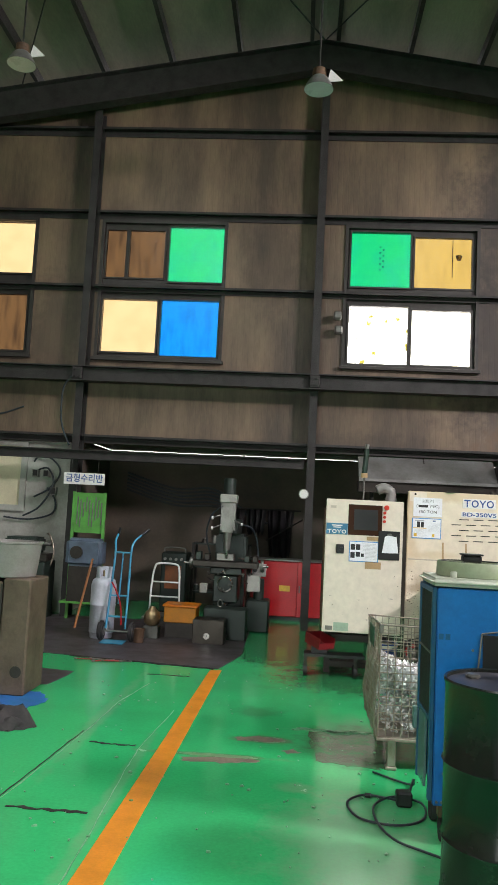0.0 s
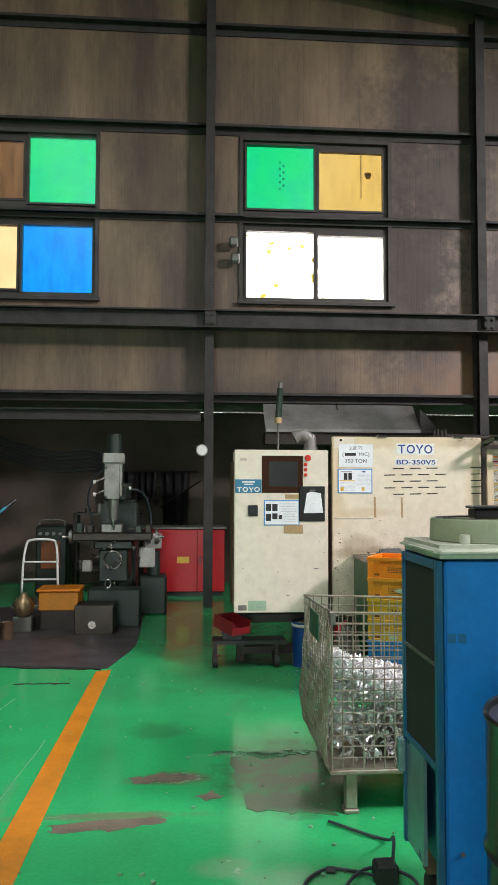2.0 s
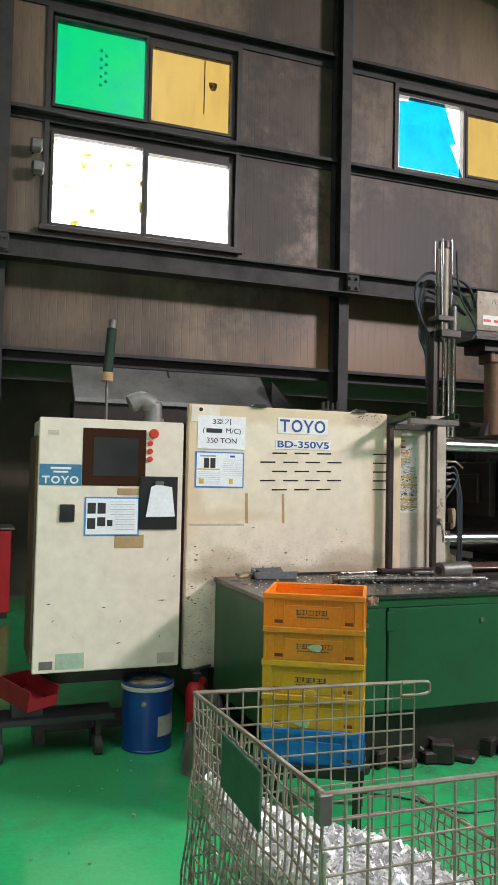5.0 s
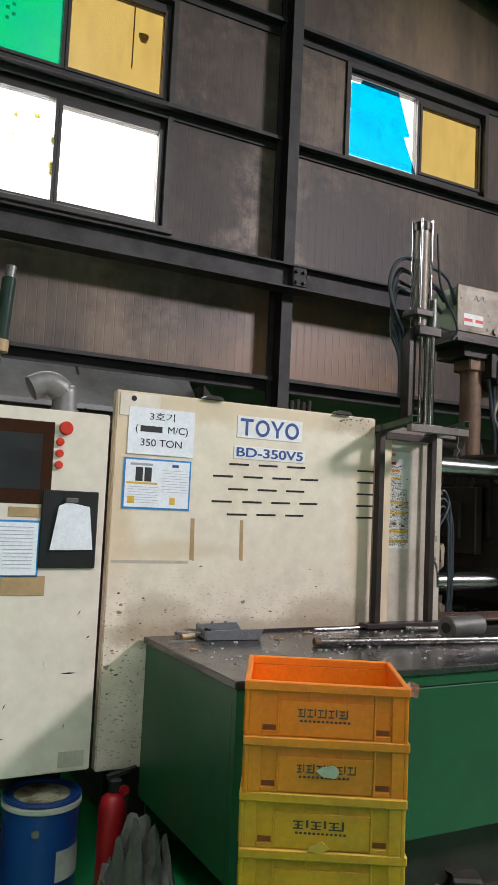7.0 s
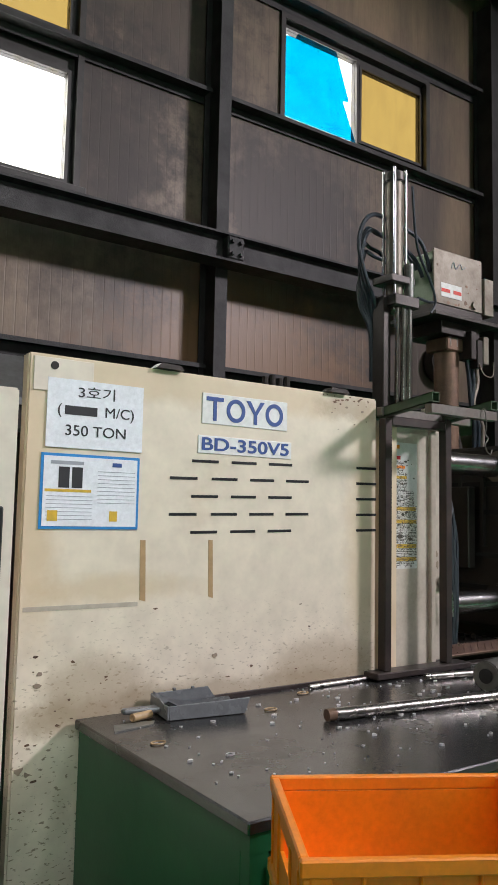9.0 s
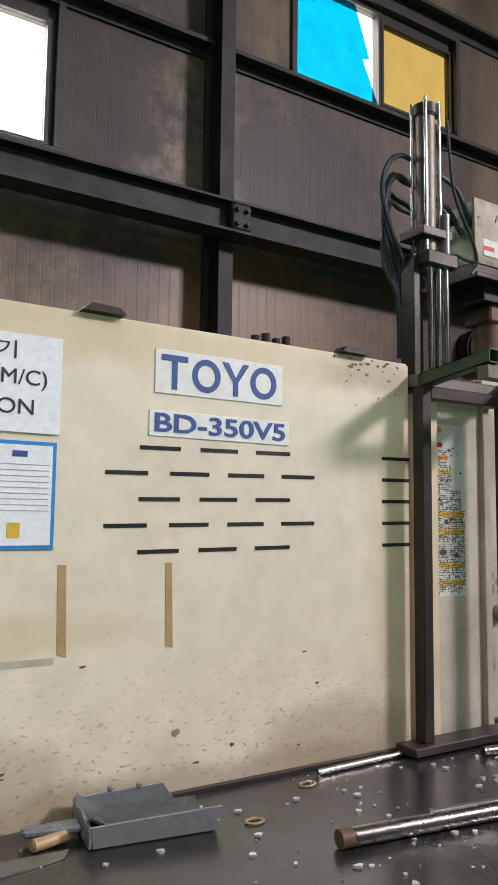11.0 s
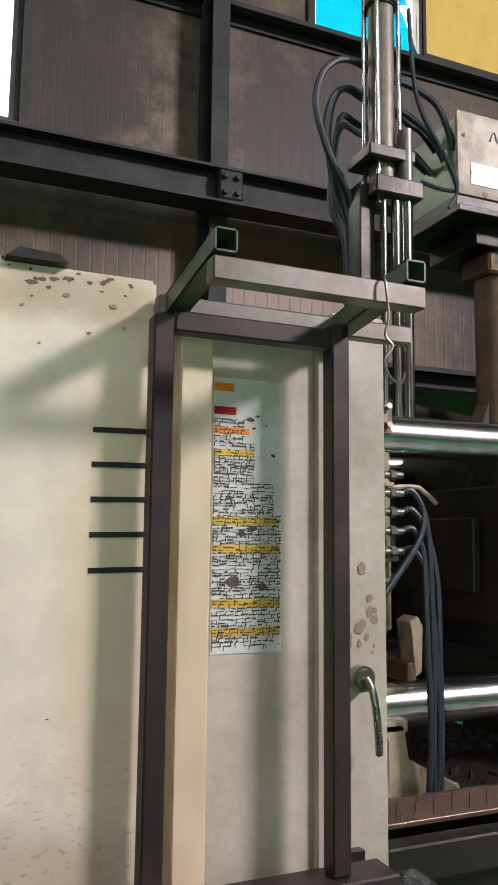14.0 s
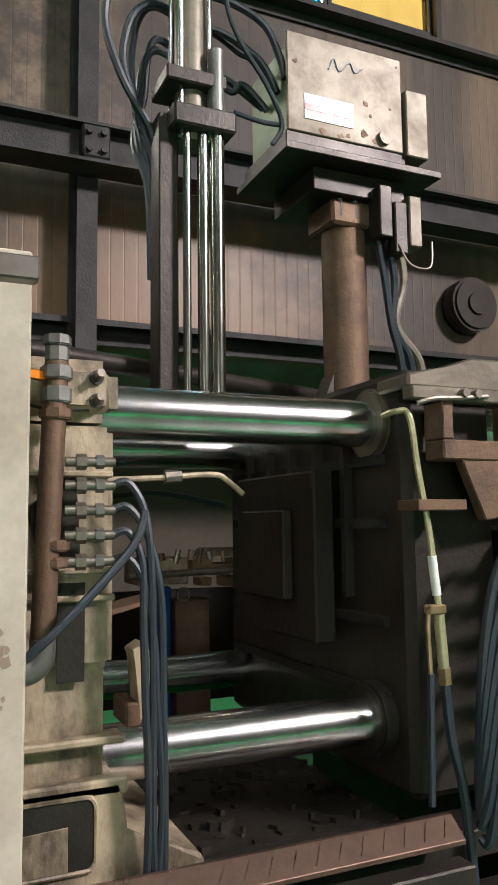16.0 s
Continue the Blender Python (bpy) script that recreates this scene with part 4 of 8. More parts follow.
    part("rebate", box(2.833, 2.861, 8.45, 8.49, 0.93, 1.925), "tube", d)
    h = part("door_handle", rod((2.918, 8.44, 1.262), (2.918, 8.41, 1.262), 0.025, 20, bevel=0.006), "chrome_dull", d, "round steel latch with lever", True)
    part("lever", hose([(2.918, 8.408, 1.266), (2.924, 8.397, 1.245), (2.929, 8.394, 1.215), (2.934, 8.394, 1.175), (2.939, 8.397, 1.125)], 0.0075, 10, 5), "chrome_dull", h, smooth=True)
    for k in range(16):
        x, z, s = rnd.uniform(2.89, 2.965), rnd.gauss(1.375, 0.045), rnd.uniform(0.003, 0.011)
        part("paint_chip", prism([(x + s * rnd.uniform(0.5, 1.2) * math.cos(a), z + 1.3 * s * rnd.uniform(0.4, 1.2) * math.sin(a)) for a in (0, 0.7, 1.4, 2.1, 2.8, 3.5, 4.2, 4.9, 5.6)], "y", 8.4394 - 0.0001 * k, 8.4402), "bare_brown", d)
    warning_label(d)
    # fixed platen
    p = part("fixed_platen", box(2.95, 3.185, 8.72, 9.75, 1.30, 1.755, 0.012, seg=2), "platen", m, "grimy cream cast platen")
    part("platen_foot", prism([(2.95, 0.90), (3.36, 0.90), (3.36, 0.94), (3.20, 1.01), (3.20, 1.10), (2.95, 1.10)], "y", 8.70, 9.75, 0.008), "platen", p)
    part("platen_rib", box(2.95, 3.17, 8.735, 9.7, 1.10, 1.30), "platen", p)
    part("platen_ledge", box(2.94, 3.21, 8.70, 8.74, 1.075, 1.105, 0.005), "platen", p)
    part("platen_ledge", box(2.94, 3.205, 8.70, 8.76, 1.165, 1.18, 0.004), "platen", p)
    part("platen_head", box(2.95, 3.195, 8.705, 9.75, 1.762, 1.885, 0.03, seg=3), "platen", p, "worn rounded platen head", True)
    for z in (1.845, 1.80):
        bt = part("head_bolt", rod((3.145, 8.704, z), (3.147, 8.668, z + 0.004), 0.008, 8), "nipple", p, smooth=True)
        part("washer", rod((3.145, 8.7045, z), (3.1455, 8.697, z), 0.014, 12), "iron", bt)
    part("lubricant_line", hose([(2.96, 8.70, 1.782), (3.0, 8.695, 1.788), (3.06, 8.694, 1.778), (3.13, 8.694, 1.78)], 0.0028, 6, 5), "iron", p, smooth=True)
    part("valve_lump", prism([(3.02, 1.60), (3.11, 1.66), (3.12, 1.50), (3.05, 1.47)], "y", 8.705, 8.719, 0.003), "iron", p, "oil-black clamp plate")
    for z, x1 in ((1.475, 3.19), (1.425, 3.185), (1.655, 3.18)):
        part("platen_ledge", box(3.0, x1, 8.702, 8.719, z, z + 0.012, 0.003), "platen", p)
    o = [(3.072 + sx * 0.058 + 0.02 * math.cos(a), 1.017 + sz * 0.043 + 0.02 * math.sin(a)) for sx, sz, a0 in ((1, 1, 0), (-1, 1, 1.57), (-1, -1, 3.14), (1, -1, 4.71)) for a in (a0, a0 + 0.5, a0 + 1.05, a0 + 1.57)]
    part("pocket", prism(o, "y", 8.697, 8.6995), "iron", p, "dark oily pocket")
    part("pocket_lip", hose([(x, 8.697, z) for x, z in o + o[:1]], 0.0045, 6, 2), "platen", p, smooth=True)
    part("pocket_web", prism([(3.0, 0.958), (3.10, 0.958), (3.10, 1.035), (3.0, 1.03)], "y", 8.694, 8.6968, 0.001), "platen", p)
    part("recess", box(3.08, 3.13, 8.714, 8.719, 1.28, 1.46), "iron", p)
    for z in (1.68, 1.637, 1.592, 1.547, 1.50):
        n = part("hose_nipple", rod((3.08, 8.66, z), (3.17, 8.655, z), 0.009, 10), "nipple", p, smooth=True)
        part("nut", rod((3.10, 8.66, z), (3.118, 8.659, z), 0.015, 6), "nipple", n)
        part("nut", rod((3.135, 8.657, z), (3.15, 8.656, z), 0.013, 6), "mill_grey", n)
    v = part("manifold_pipe", rod((3.045, 8.66, 1.37), (3.063, 8.66, 1.86), 0.022, 16), "rust", p, "rusty upright manifold pipe", True)
    for z, r, l in ((1.90, 0.026, 0.02), (1.875, 0.022, 0.03), (1.84, 0.030, 0.025), (1.80, 0.028, 0.03), (1.765, 0.03, 0.02), (1.53, 0.027, 0.02), (1.50, 0.026, 0.02)):
        part("coupling", rod((3.063, 8.66, z - l / 2), (3.063, 8.66, z + l / 2), r, 8, bevel=0.003), "mill_grey" if z > 1.79 else "rust", v)
    part("valve_handle", prism([(3.0, 1.845), (3.045, 1.84), (3.04, 1.825), (3.005, 1.83)], "y", 8.65, 8.67), "orange", v, "orange valve tab")
    part("elbow", hose([(3.045, 8.66, 1.37), (3.042, 8.66, 1.335), (3.02, 8.66, 1.315), (2.96, 8.66, 1.31)], 0.023, 12, 5), "mill_grey", v, smooth=True)
    part("clamp", prism([(3.215, 1.33), (3.24, 1.345), (3.255, 1.32), (3.25, 1.21), (3.23, 1.20), (3.225, 1.31)], "y", 8.70, 8.76, 0.003), "platen", p)
    part("clamp_block", box(3.205, 3.235, 8.70, 8.80, 1.19, 1.235, 0.004), "rust", p)
    # bars
    for yy, z in ((8.86, 1.803), (8.86, 1.105), (9.62, 1.80), (9.62, 1.10)):
        part("tie_bar", rod((2.9, yy, z), (4.6, yy, z), 0.057, 40), "chrome", m, "polished steel tie bar", True)
    # moving platen and toggle
    q = part("moving_platen", box(3.86, 4.12, 8.72, 9.76, 0.95, 1.92, 0.02), "iron", m, "oil-black moving platen")
    for z in (1.15, 1.32, 1.55, 1.70):
        part("t_slot", box(3.845, 3.8595, 8.8, 9.7, z, z + 0.025), "crack", q)
    for k in range(5):
        part("die_rib", box(3.835, 3.8595, 8.95 + 0.15 * k, 8.97 + 0.15 * k, 1.38, 1.78), "iron", q)
    part("die_half", box(3.775, 3.834, 9.0, 9.5, 1.26, 1.70, 0.006), "iron", q, "dark oily die half")
    part("die_core", box(3.745, 3.774, 9.12, 9.40, 1.36, 1.60, 0.005), "iron", q)
    part("bush", rod((3.845, 8.86, 1.803), (4.0, 8.86, 1.803), 0.088, 30, bevel=0.008), "platen_dark", q, "worn bronze-grey bush", True)
    part("bush", rod((3.82, 8.86, 1.105), (3.93, 8.86, 1.105), 0.085, 30, bevel=0.008), "iron", q, smooth=True)
    sb = part("slide_block", prism([(3.84, 1.866), (4.32, 1.866), (4.32, 1.945), (4.02, 1.945), (3.95, 1.912), (3.84, 1.898)], "y", 8.67, 8.80, 0.006), "platen_dark", q, "brown greasy slide block")
    part("cover_strip", box(3.82, 4.32, 8.63, 8.669, 1.832, 1.865, 0.004), "platen_dark", sb)
    for x in (3.90, 4.10):
        part("hanger_post", box(x, x + 0.03, 8.63, 8.70, 1.746, 1.831, 0.003), "rust", sb)
    part("hanger_foot", box(3.90, 4.13, 8.63, 8.70, 1.70, 1.745, 0.004), "rust", sb)
    part("hanger_gusset", prism([(3.95, 1.699), (4.30, 1.699), (4.30, 1.60), (4.01, 1.565)], "y", 8.63, 8.66, 0.003), "rust", sb)
    for x in (3.955, 3.99, 4.15):
        part("slide_bolt", rod((x, 8.632, 1.849), (x, 8.612, 1.849), 0.010, 8), "nipple", sb, smooth=True)
    part("grease_pipe", hose([(3.83, 8.625, 1.82), (3.87, 8.62, 1.832), (3.95, 8.622, 1.838), (4.02, 8.622, 1.845)], 0.006, 8, 5), "nipple", sb, smooth=True)
    part("bracket_bar", box(3.82, 3.95, 8.62, 8.70, 1.588, 1.612, 0.002), "rust", q)
    part("side_plate", box(4.13, 4.30, 8.60, 9.7, 0.3, 1.55, 0.008), "iron", m)
    for k in range(6):
        z = 1.53 - 0.075 * k
        part("oil_hose", hose([(4.12, 8.60, z), (4.07, 8.585, z + 0.01), (4.0, 8.59, z - 0.07), (3.96, 8.60, z - 0.25), (3.95, 8.62, 1.0 - 0.02 * k)], 0.011, 8, 6), "hose", m, smooth=True)
        part("fitting", rod((4.09, 8.59, z), (4.135, 8.595, z), 0.016, 8), "mill_grey", m)
    sp = part("spray_pipe", hose([(3.79, 8.70, 1.80), (3.80, 8.665, 1.806), (3.825, 8.65, 1.795), (3.843, 8.65, 1.68), (3.868, 8.65, 1.54), (3.885, 8.65, 1.385)], 0.0075, 8, 6), "brass_pale", m, "pale brass spray pipe with valve", True)
    part("valve_body", box(3.855, 3.90, 8.64, 8.665, 1.365, 1.385, 0.003), "brass", sp)
    part("sleeve", rod((3.872, 8.65, 1.49), (3.882, 8.65, 1.405), 0.010, 10), "plate_white", sp, "white printed sleeve", True)
    part("valve_body", rod((3.885, 8.65, 1.364), (3.893, 8.65, 1.25), 0.012, 10), "brass_pale", sp, smooth=True)
    part("union", rod((3.893, 8.65, 1.25), (3.895, 8.65, 1.215), 0.015, 6), "brass", sp)
    part("valve_stem", hose([(3.86, 8.65, 1.375), (3.855, 8.65, 1.34), (3.858, 8.65, 1.24)], 0.0055, 8, 4), "brass", sp, smooth=True)
    part("hose", hose([(3.895, 8.65, 1.215), (3.905, 8.648, 1.10), (3.93, 8.645, 0.99), (3.945, 8.64, 0.80)], 0.011, 8, 6), "hose", sp, smooth=True)
    part("hose", hose([(3.858, 8.65, 1.24), (3.855, 8.65, 1.12), (3.85, 8.65, 0.97)], 0.008, 8, 5), "hose", sp, smooth=True)
    # water hoses in front of the fixed platen
    for k, (z, dx) in enumerate(((1.637, 0.0), (1.592, 0.012), (1.547, -0.010), (1.50, 0.004))):
        ex = 3.24 + 1.5 * dx
        part("water_hose", hose([(3.165, 8.655, z), (3.195, 8.65, z + 0.005), (3.225 + dx * 0.5, 8.645, z - 0.05), (ex - 0.004, 8.64, z - 0.16), (ex, 8.64, 1.25), (ex + 0.004 * k, 8.645, 1.08), (ex + 0.008, 8.66, 0.93)], 0.0075, 8, 7), "hose", m, "dark water hose", True)
    part("water_hose", hose([(3.225, 8.645, 1.59), (3.20, 8.63, 1.53), (3.12, 8.60, 1.45), (3.03, 8.58, 1.37), (2.94, 8.60, 1.30)], 0.008, 8, 7), "hose", m, "dark water hose", True)
    arm = part("spray_arm", hose([(3.20, 9.2, 1.675), (3.42, 9.2, 1.686), (3.575, 9.2, 1.697), (3.62, 9.2, 1.68), (3.665, 9.2, 1.645)], 0.008, 8, 6), "platen", m, "bent greasy spray arm", True)
    part("collar", rod((3.44, 9.2, 1.688), (3.485, 9.2, 1.691), 0.018, 8), "nipple", arm)
    # rear clutter seen between the bars
    r = part("ejector_block", box(3.54, 3.72, 9.80, 9.98, 1.36, 1.45, 0.006), "platen", m, "grimy rear hydraulic block")
    for x, z, s in ((3.74, 1.40, 0.035), (3.82, 1.385, 0.03), (3.77, 1.35, 0.02), (3.89, 1.40, 0.03), (3.86, 1.345, 0.025)):
        part("valve_block", box(x, x + s * 2.2, 9.82, 9.9, z, z + s * 1.4, 0.004), "brass", r)
    part("eye_bolt", hose([(3.79 + 0.03 * math.cos(a), 9.85, 1.45 + 0.03 * math.sin(a)) for a in (0, 1.05, 2.1, 3.14)], 0.006, 6, 4), "mill_grey", r, smooth=True)
    for k in range(9):
        x, z = 3.55 + 0.042 * k + random.uniform(-0.01, 0.01), 1.44 + random.uniform(-0.01, 0.01)
        part("fitting", rod((x, 9.80, z), (x + random.uniform(-0.01, 0.02), 9.80, z + random.uniform(0.02, 0.05)), random.uniform(0.006, 0.014), 8), ("nipple", "platen", "rust")[k % 3], r)
    part("ejector_rod", rod((3.50, 9.78, 1.395), (3.93, 9.78, 1.405), 0.012, 10), "nipple", r, smooth=True)
    part("rear_ledge", box(3.80, 3.95, 9.80, 9.9, 1.452, 1.48, 0.003), "platen", m)
    part("rear_pipe", hose([(3.2, 9.75, 1.70), (3.4, 9.75, 1.66), (3.6, 9.76, 1.67), (3.84, 9.77, 1.63)], 0.010, 8, 5), "hose", m, smooth=True)
    part("rear_bracket", prism([(3.24, 1.36), (3.36, 1.39), (3.37, 1.40), (3.25, 1.375)], "y", 9.0, 9.12), "rust", m)
    part("rear_eye", hose([(3.72 + 0.022 * math.cos(a), 9.86, 1.32 + 0.022 * math.sin(a)) for a in [0.6 * i for i in range(12)]], 0.005, 6, 2), "nipple", m, smooth=True)
    # Added dark sheet hides the lit wall, as shade seen between the bars.
    part("rear_guard", box(2.95, 4.25, 10.30, 10.33, 0.85, 1.30, 0.004), "iron", m, "added dark sheet standing in for the shade behind the bars")
    part("blue_guard", box(3.60, 3.69, 9.90, 9.95, 0.85, 1.345, 0.004), "blue_deep", m, "blue enamel rear guard")
    part("rear_post", box(3.70, 3.83, 9.88, 9.98, 0.85, 1.30, 0.005), "rust", m)
    # lower frame
    part("tread_rail", prism([(8.582, 0.912), (8.60, 0.908), (8.637, 0.946), (8.635, 0.958), (8.626, 0.958), (8.582, 0.922)], "x", 2.99, 3.88, 0.001), "checker", m, "rusty tread-plate rail")
    tr = m.children[-1]
    for k in range(18):
        x = 3.0 + 0.049 * k
        b = bmesh.new()
        n0, n1 = Vector((0, 0.044, 0.036)), Vector((0, -0.63, 0.77)) * 0.0025
        base = Vector((x, 8.582, 0.922))
        quad = [base + n0 * u + Vector((dx, 0, 0)) for u, dx in ((0.2, 0.0), (0.8, 0.022), (0.9, 0.028), (0.3, 0.006))]
        lo, hi = [b.verts.new(q) for q in quad], [b.verts.new(q + n1) for q in quad]
        b.faces.new(hi)
        for i in range(4):
            b.faces.new((lo[i], lo[(i + 1) % 4], hi[(i + 1) % 4], hi[i]))
        part("tread_bar", b, "checker", tr)
    part("slide_way", box(2.93, 4.3, 8.66, 8.78, 0.84, 0.90, 0.004), "iron", m, "oily slide way")
    part("base_beam", box(2.99, 3.88, 8.55, 8.605, 0.81, 0.885, 0.004), "iron", m)
    part("pipe", rod((2.9, 8.42, 0.80), (3.6, 8.42, 0.80), 0.018, 14), "mill_grey", m, smooth=True)
    part("base_side", box(1.3, 2.92, 8.42, 8.70, 0.05, 0.95), "iron", m)
    part("base_side", box(2.93, 4.6, 8.62, 8.655, 0.05, 0.80), "iron", m)
    part("base_foot", box(4.35, 5.6, 8.7, 9.8, 0.0, 1.5, 0.02), "iron", m)
    part("toggle_housing", box(4.6, 6.4, 8.75, 9.75, 0.6, 2.0, 0.03), "iron", m)
    part("shot_end", box(1.3, 2.9, 8.75, 9.7, 0.05, 1.55, 0.02), "iron", m)
    b = bmesh.new()
    for k in range(4):
        rod((2.12 + 0.035 * k, 8.6, 1.9), (2.12 + 0.035 * k, 8.6, 2.05 + 0.01 * (k % 2)), 0.013, 10, bm=b)
    box(2.05, 2.27, 8.55, 8.65, 1.55, 2.0, bm=b)
    part("valve_bank", b, "iron", m, "black valve bank")
    part("top_pipe", rod((2.3, 9.0, 2.02), (4.4, 9.9, 2.05), 0.03, 12), "iron", m, smooth=True)
    # scrap and grease on the slide way
    b = bmesh.new()
    for k in range(90):
        x, yy, s = random.uniform(3.3, 3.85), random.uniform(8.8, 9.3), random.uniform(0.008, 0.03)
        prism([(x + s * random.uniform(0.3, 1) * math.cos(a), yy + s * random.uniform(0.3, 1) * math.sin(a)) for a in (0, 1.3, 2.6, 3.9, 5.2)], "z", 0.90, 0.903 + random.uniform(0, 0.02), bm=b)
    tagged(part("swarf", b, "iron", m, "oily swarf"), kind="stuff")
    part("chip_bed", box(3.2, 3.86, 8.79, 9.5, 0.84, 0.90), "iron", m)
    return m


def warning_label(parent):
    """A worn white label with orange, red and yellow bands and crazed rows of print."""
    y = 8.40
    lab = part("warning_label", box(2.597, 2.734, y - 0.0015, y, 1.325, 1.82), "vinyl", parent, "peeling white warning label with yellow bands")
    for z0, z1, x1, mat in ((1.795, 1.81, 2.636, "orange"), (1.752, 1.766, 2.641, "red"), (1.717, 1.728, 2.666, "orange"), (1.676, 1.688, 2.676, "label_yellow"), (1.552, 1.566, 2.726, "label_yellow"), (1.502, 1.516, 2.731, "label_yellow"), (1.405, 1.42, 2.731, "label_yellow"), (1.355, 1.37, 2.731, "label_yellow")):
        part("band", box(2.598, x1, y - 0.0023, y - 0.0015, z0, z1), mat, lab)
    b = bmesh.new()
    z = 1.742
    while z > 1.335:
        x = 2.599
        lim = 2.656 if z > 1.70 else 2.676 if z > 1.63 else 2.716 if z > 1.57 else 2.730
        while x < lim:
            w = min(random.uniform(0.004, 0.015), max(lim + 0.002 - x, 0.002))
            if random.random() < 0.85:
                t = random.uniform(0.0006, 0.0032)
                dz = random.uniform(-0.002, 0.002)
                prism([(x, z), (x + w, z + dz), (x + w, z + dz + t), (x, z + t)], "y", y - 0.0026, y - 0.0015, bm=b)
            if random.random() < 0.5:
                box(x, x + 0.0012, y - 0.0026, y - 0.0015, z - 0.007, z, bm=b)
            x += w + random.uniform(0.0, 0.004)
        z -= random.uniform(0.0045, 0.007)
    part("print", b, "ink_dirty", lab)
    for x, z, s in ((2.671, 1.745, 0.008), (2.684, 1.752, 0.007), (2.676, 1.73, 0.004), (2.701, 1.735, 0.003), (2.716, 1.68, 0.005), (2.676, 1.545, 0.012), (2.656, 1.535, 0.010), (2.696, 1.44, 0.012), (2.641, 1.45, 0.016)):
        part("blot", prism([(x + s * random.uniform(0.4, 1.5) * math.cos(a), z + s * random.uniform(0.3, 0.8) * math.sin(a)) for a in (0, 1, 2, 3, 4, 5)], "y", y - 0.0029, y - 0.0015), "ink_dirty", lab)


def core_cylinder():
    """Upright core-pull cylinder with guide rods, flanges and hose loops."""
    c = thing("hydraulic_cylinder", "upright hydraulic cylinder with chrome rods and black hoses", "cylinder")
    x, y = 3.575, 9.36
    part("barrel", rod((x, y, 2.70), (x, y, 3.47), 0.048, 28), "box_steel", c, "grey-green steel barrel", True)
    part("end_cap", rod((x, y, 3.47), (x, y, 3.53), 0.062, 24, bevel=0.006), "iron", c, smooth=True)
    for dx, dy in ((-0.045, -0.045), (0.045, -0.045), (-0.045, 0.045), (0.045, 0.045)):
        part("tie_rod", rod((x + dx, y + dy, 2.7), (x + dx, y + dy, 3.545), 0.009, 10), "chrome", c, smooth=True)
    part("flange", box(x - 0.10, x + 0.09, y - 0.08, y + 0.08, 2.855, 2.90, 0.005), "iron", c)
    part("flange", box(x - 0.08, x + 0.115, y - 0.09, y + 0.09, 2.72, 2.785, 0.006), "iron", c)
    part("clamp", rod((x + 0.06, y - 0.06, 2.786), (x + 0.06, y - 0.06, 2.98), 0.025, 14), "mill_grey", c, smooth=True)
    for dx, dy, r in ((-0.03, -0.05, 0.012), (0.02, -0.05, 0.017), (0.065, -0.05, 0.022), (-0.06, 0.03, 0.016)):
        part("guide_rod", rod((x + dx, y + dy, 1.88), (x + dx, y + dy, 2.72), r, 16), "chrome_dark", c, "polished guide rod", True)
    part("channel", box(x - 0.105, x - 0.045, y - 0.02, y + 0.07, 1.86, 2.78, 0.004), "iron", c, "greasy black channel")
    part("shoe", box(x - 0.16, x + 0.14, y - 0.10, y + 0.10, 1.82, 1.90, 0.006), "iron", c)
    # hoses climb beside the channel, loop over behind the barrel and drop to the spray unit
    for k, (l, top, r, dy, low) in enumerate(((0.26, 3.27, 0.31, 0.02, 3.02), (0.19, 3.20, 0.29, 0.08, 3.0), (0.15, 3.23, 0.26, 0.13, 3.06), (0.12, 3.10, 0.24, 0.16, 2.98), (0.09, 3.16, 0.20, 0.19, 3.0))):
        part("hose", hose([(x - 0.065 - 0.008 * k, y + 0.085, 2.30), (x - 0.075 - 0.008 * k, y + 0.085, 2.58), (x - 0.105 - 0.008 * k, y + 0.5 * dy + 0.04, 2.74), (x - 0.6 * l - 0.05, y + dy, 2.88), (x - l, y + dy, top - 0.22), (x - 0.86 * l, y + dy, top - 0.08),
                           (x - 0.45 * l, y + dy + 0.02, top), (x + 0.05, y + dy + 0.07, top + 0.01), (x + 0.6 * r, y + dy + 0.06, top - 0.01), (x + 0.92 * r, y + dy + 0.04, top - 0.07), (x + r + 0.02, y + dy + 0.03, low + 0.08), (x + 0.345, y + dy + 0.02, low)], 0.0125, 8, 6), "hose", c, "black looped hydraulic hose", True)
    part("cable", hose([(x + 0.075, y - 0.07, 3.45), (x + 0.08, y - 0.09, 3.16), (x + 0.12, y - 0.09, 3.03), (x + 0.22, y - 0.08, 2.90), (x + 0.28, y - 0.06, 2.80), (x + 0.25, y - 0.05, 2.73)], 0.008, 8, 7), "hose", c, smooth=True)
    part("cable", hose([(x + 0.11, y - 0.08, 2.79), (x + 0.2, y - 0.07, 2.785), (x + 0.28, y - 0.05, 2.80)], 0.008, 8, 5), "hose", c, smooth=True)
    return c


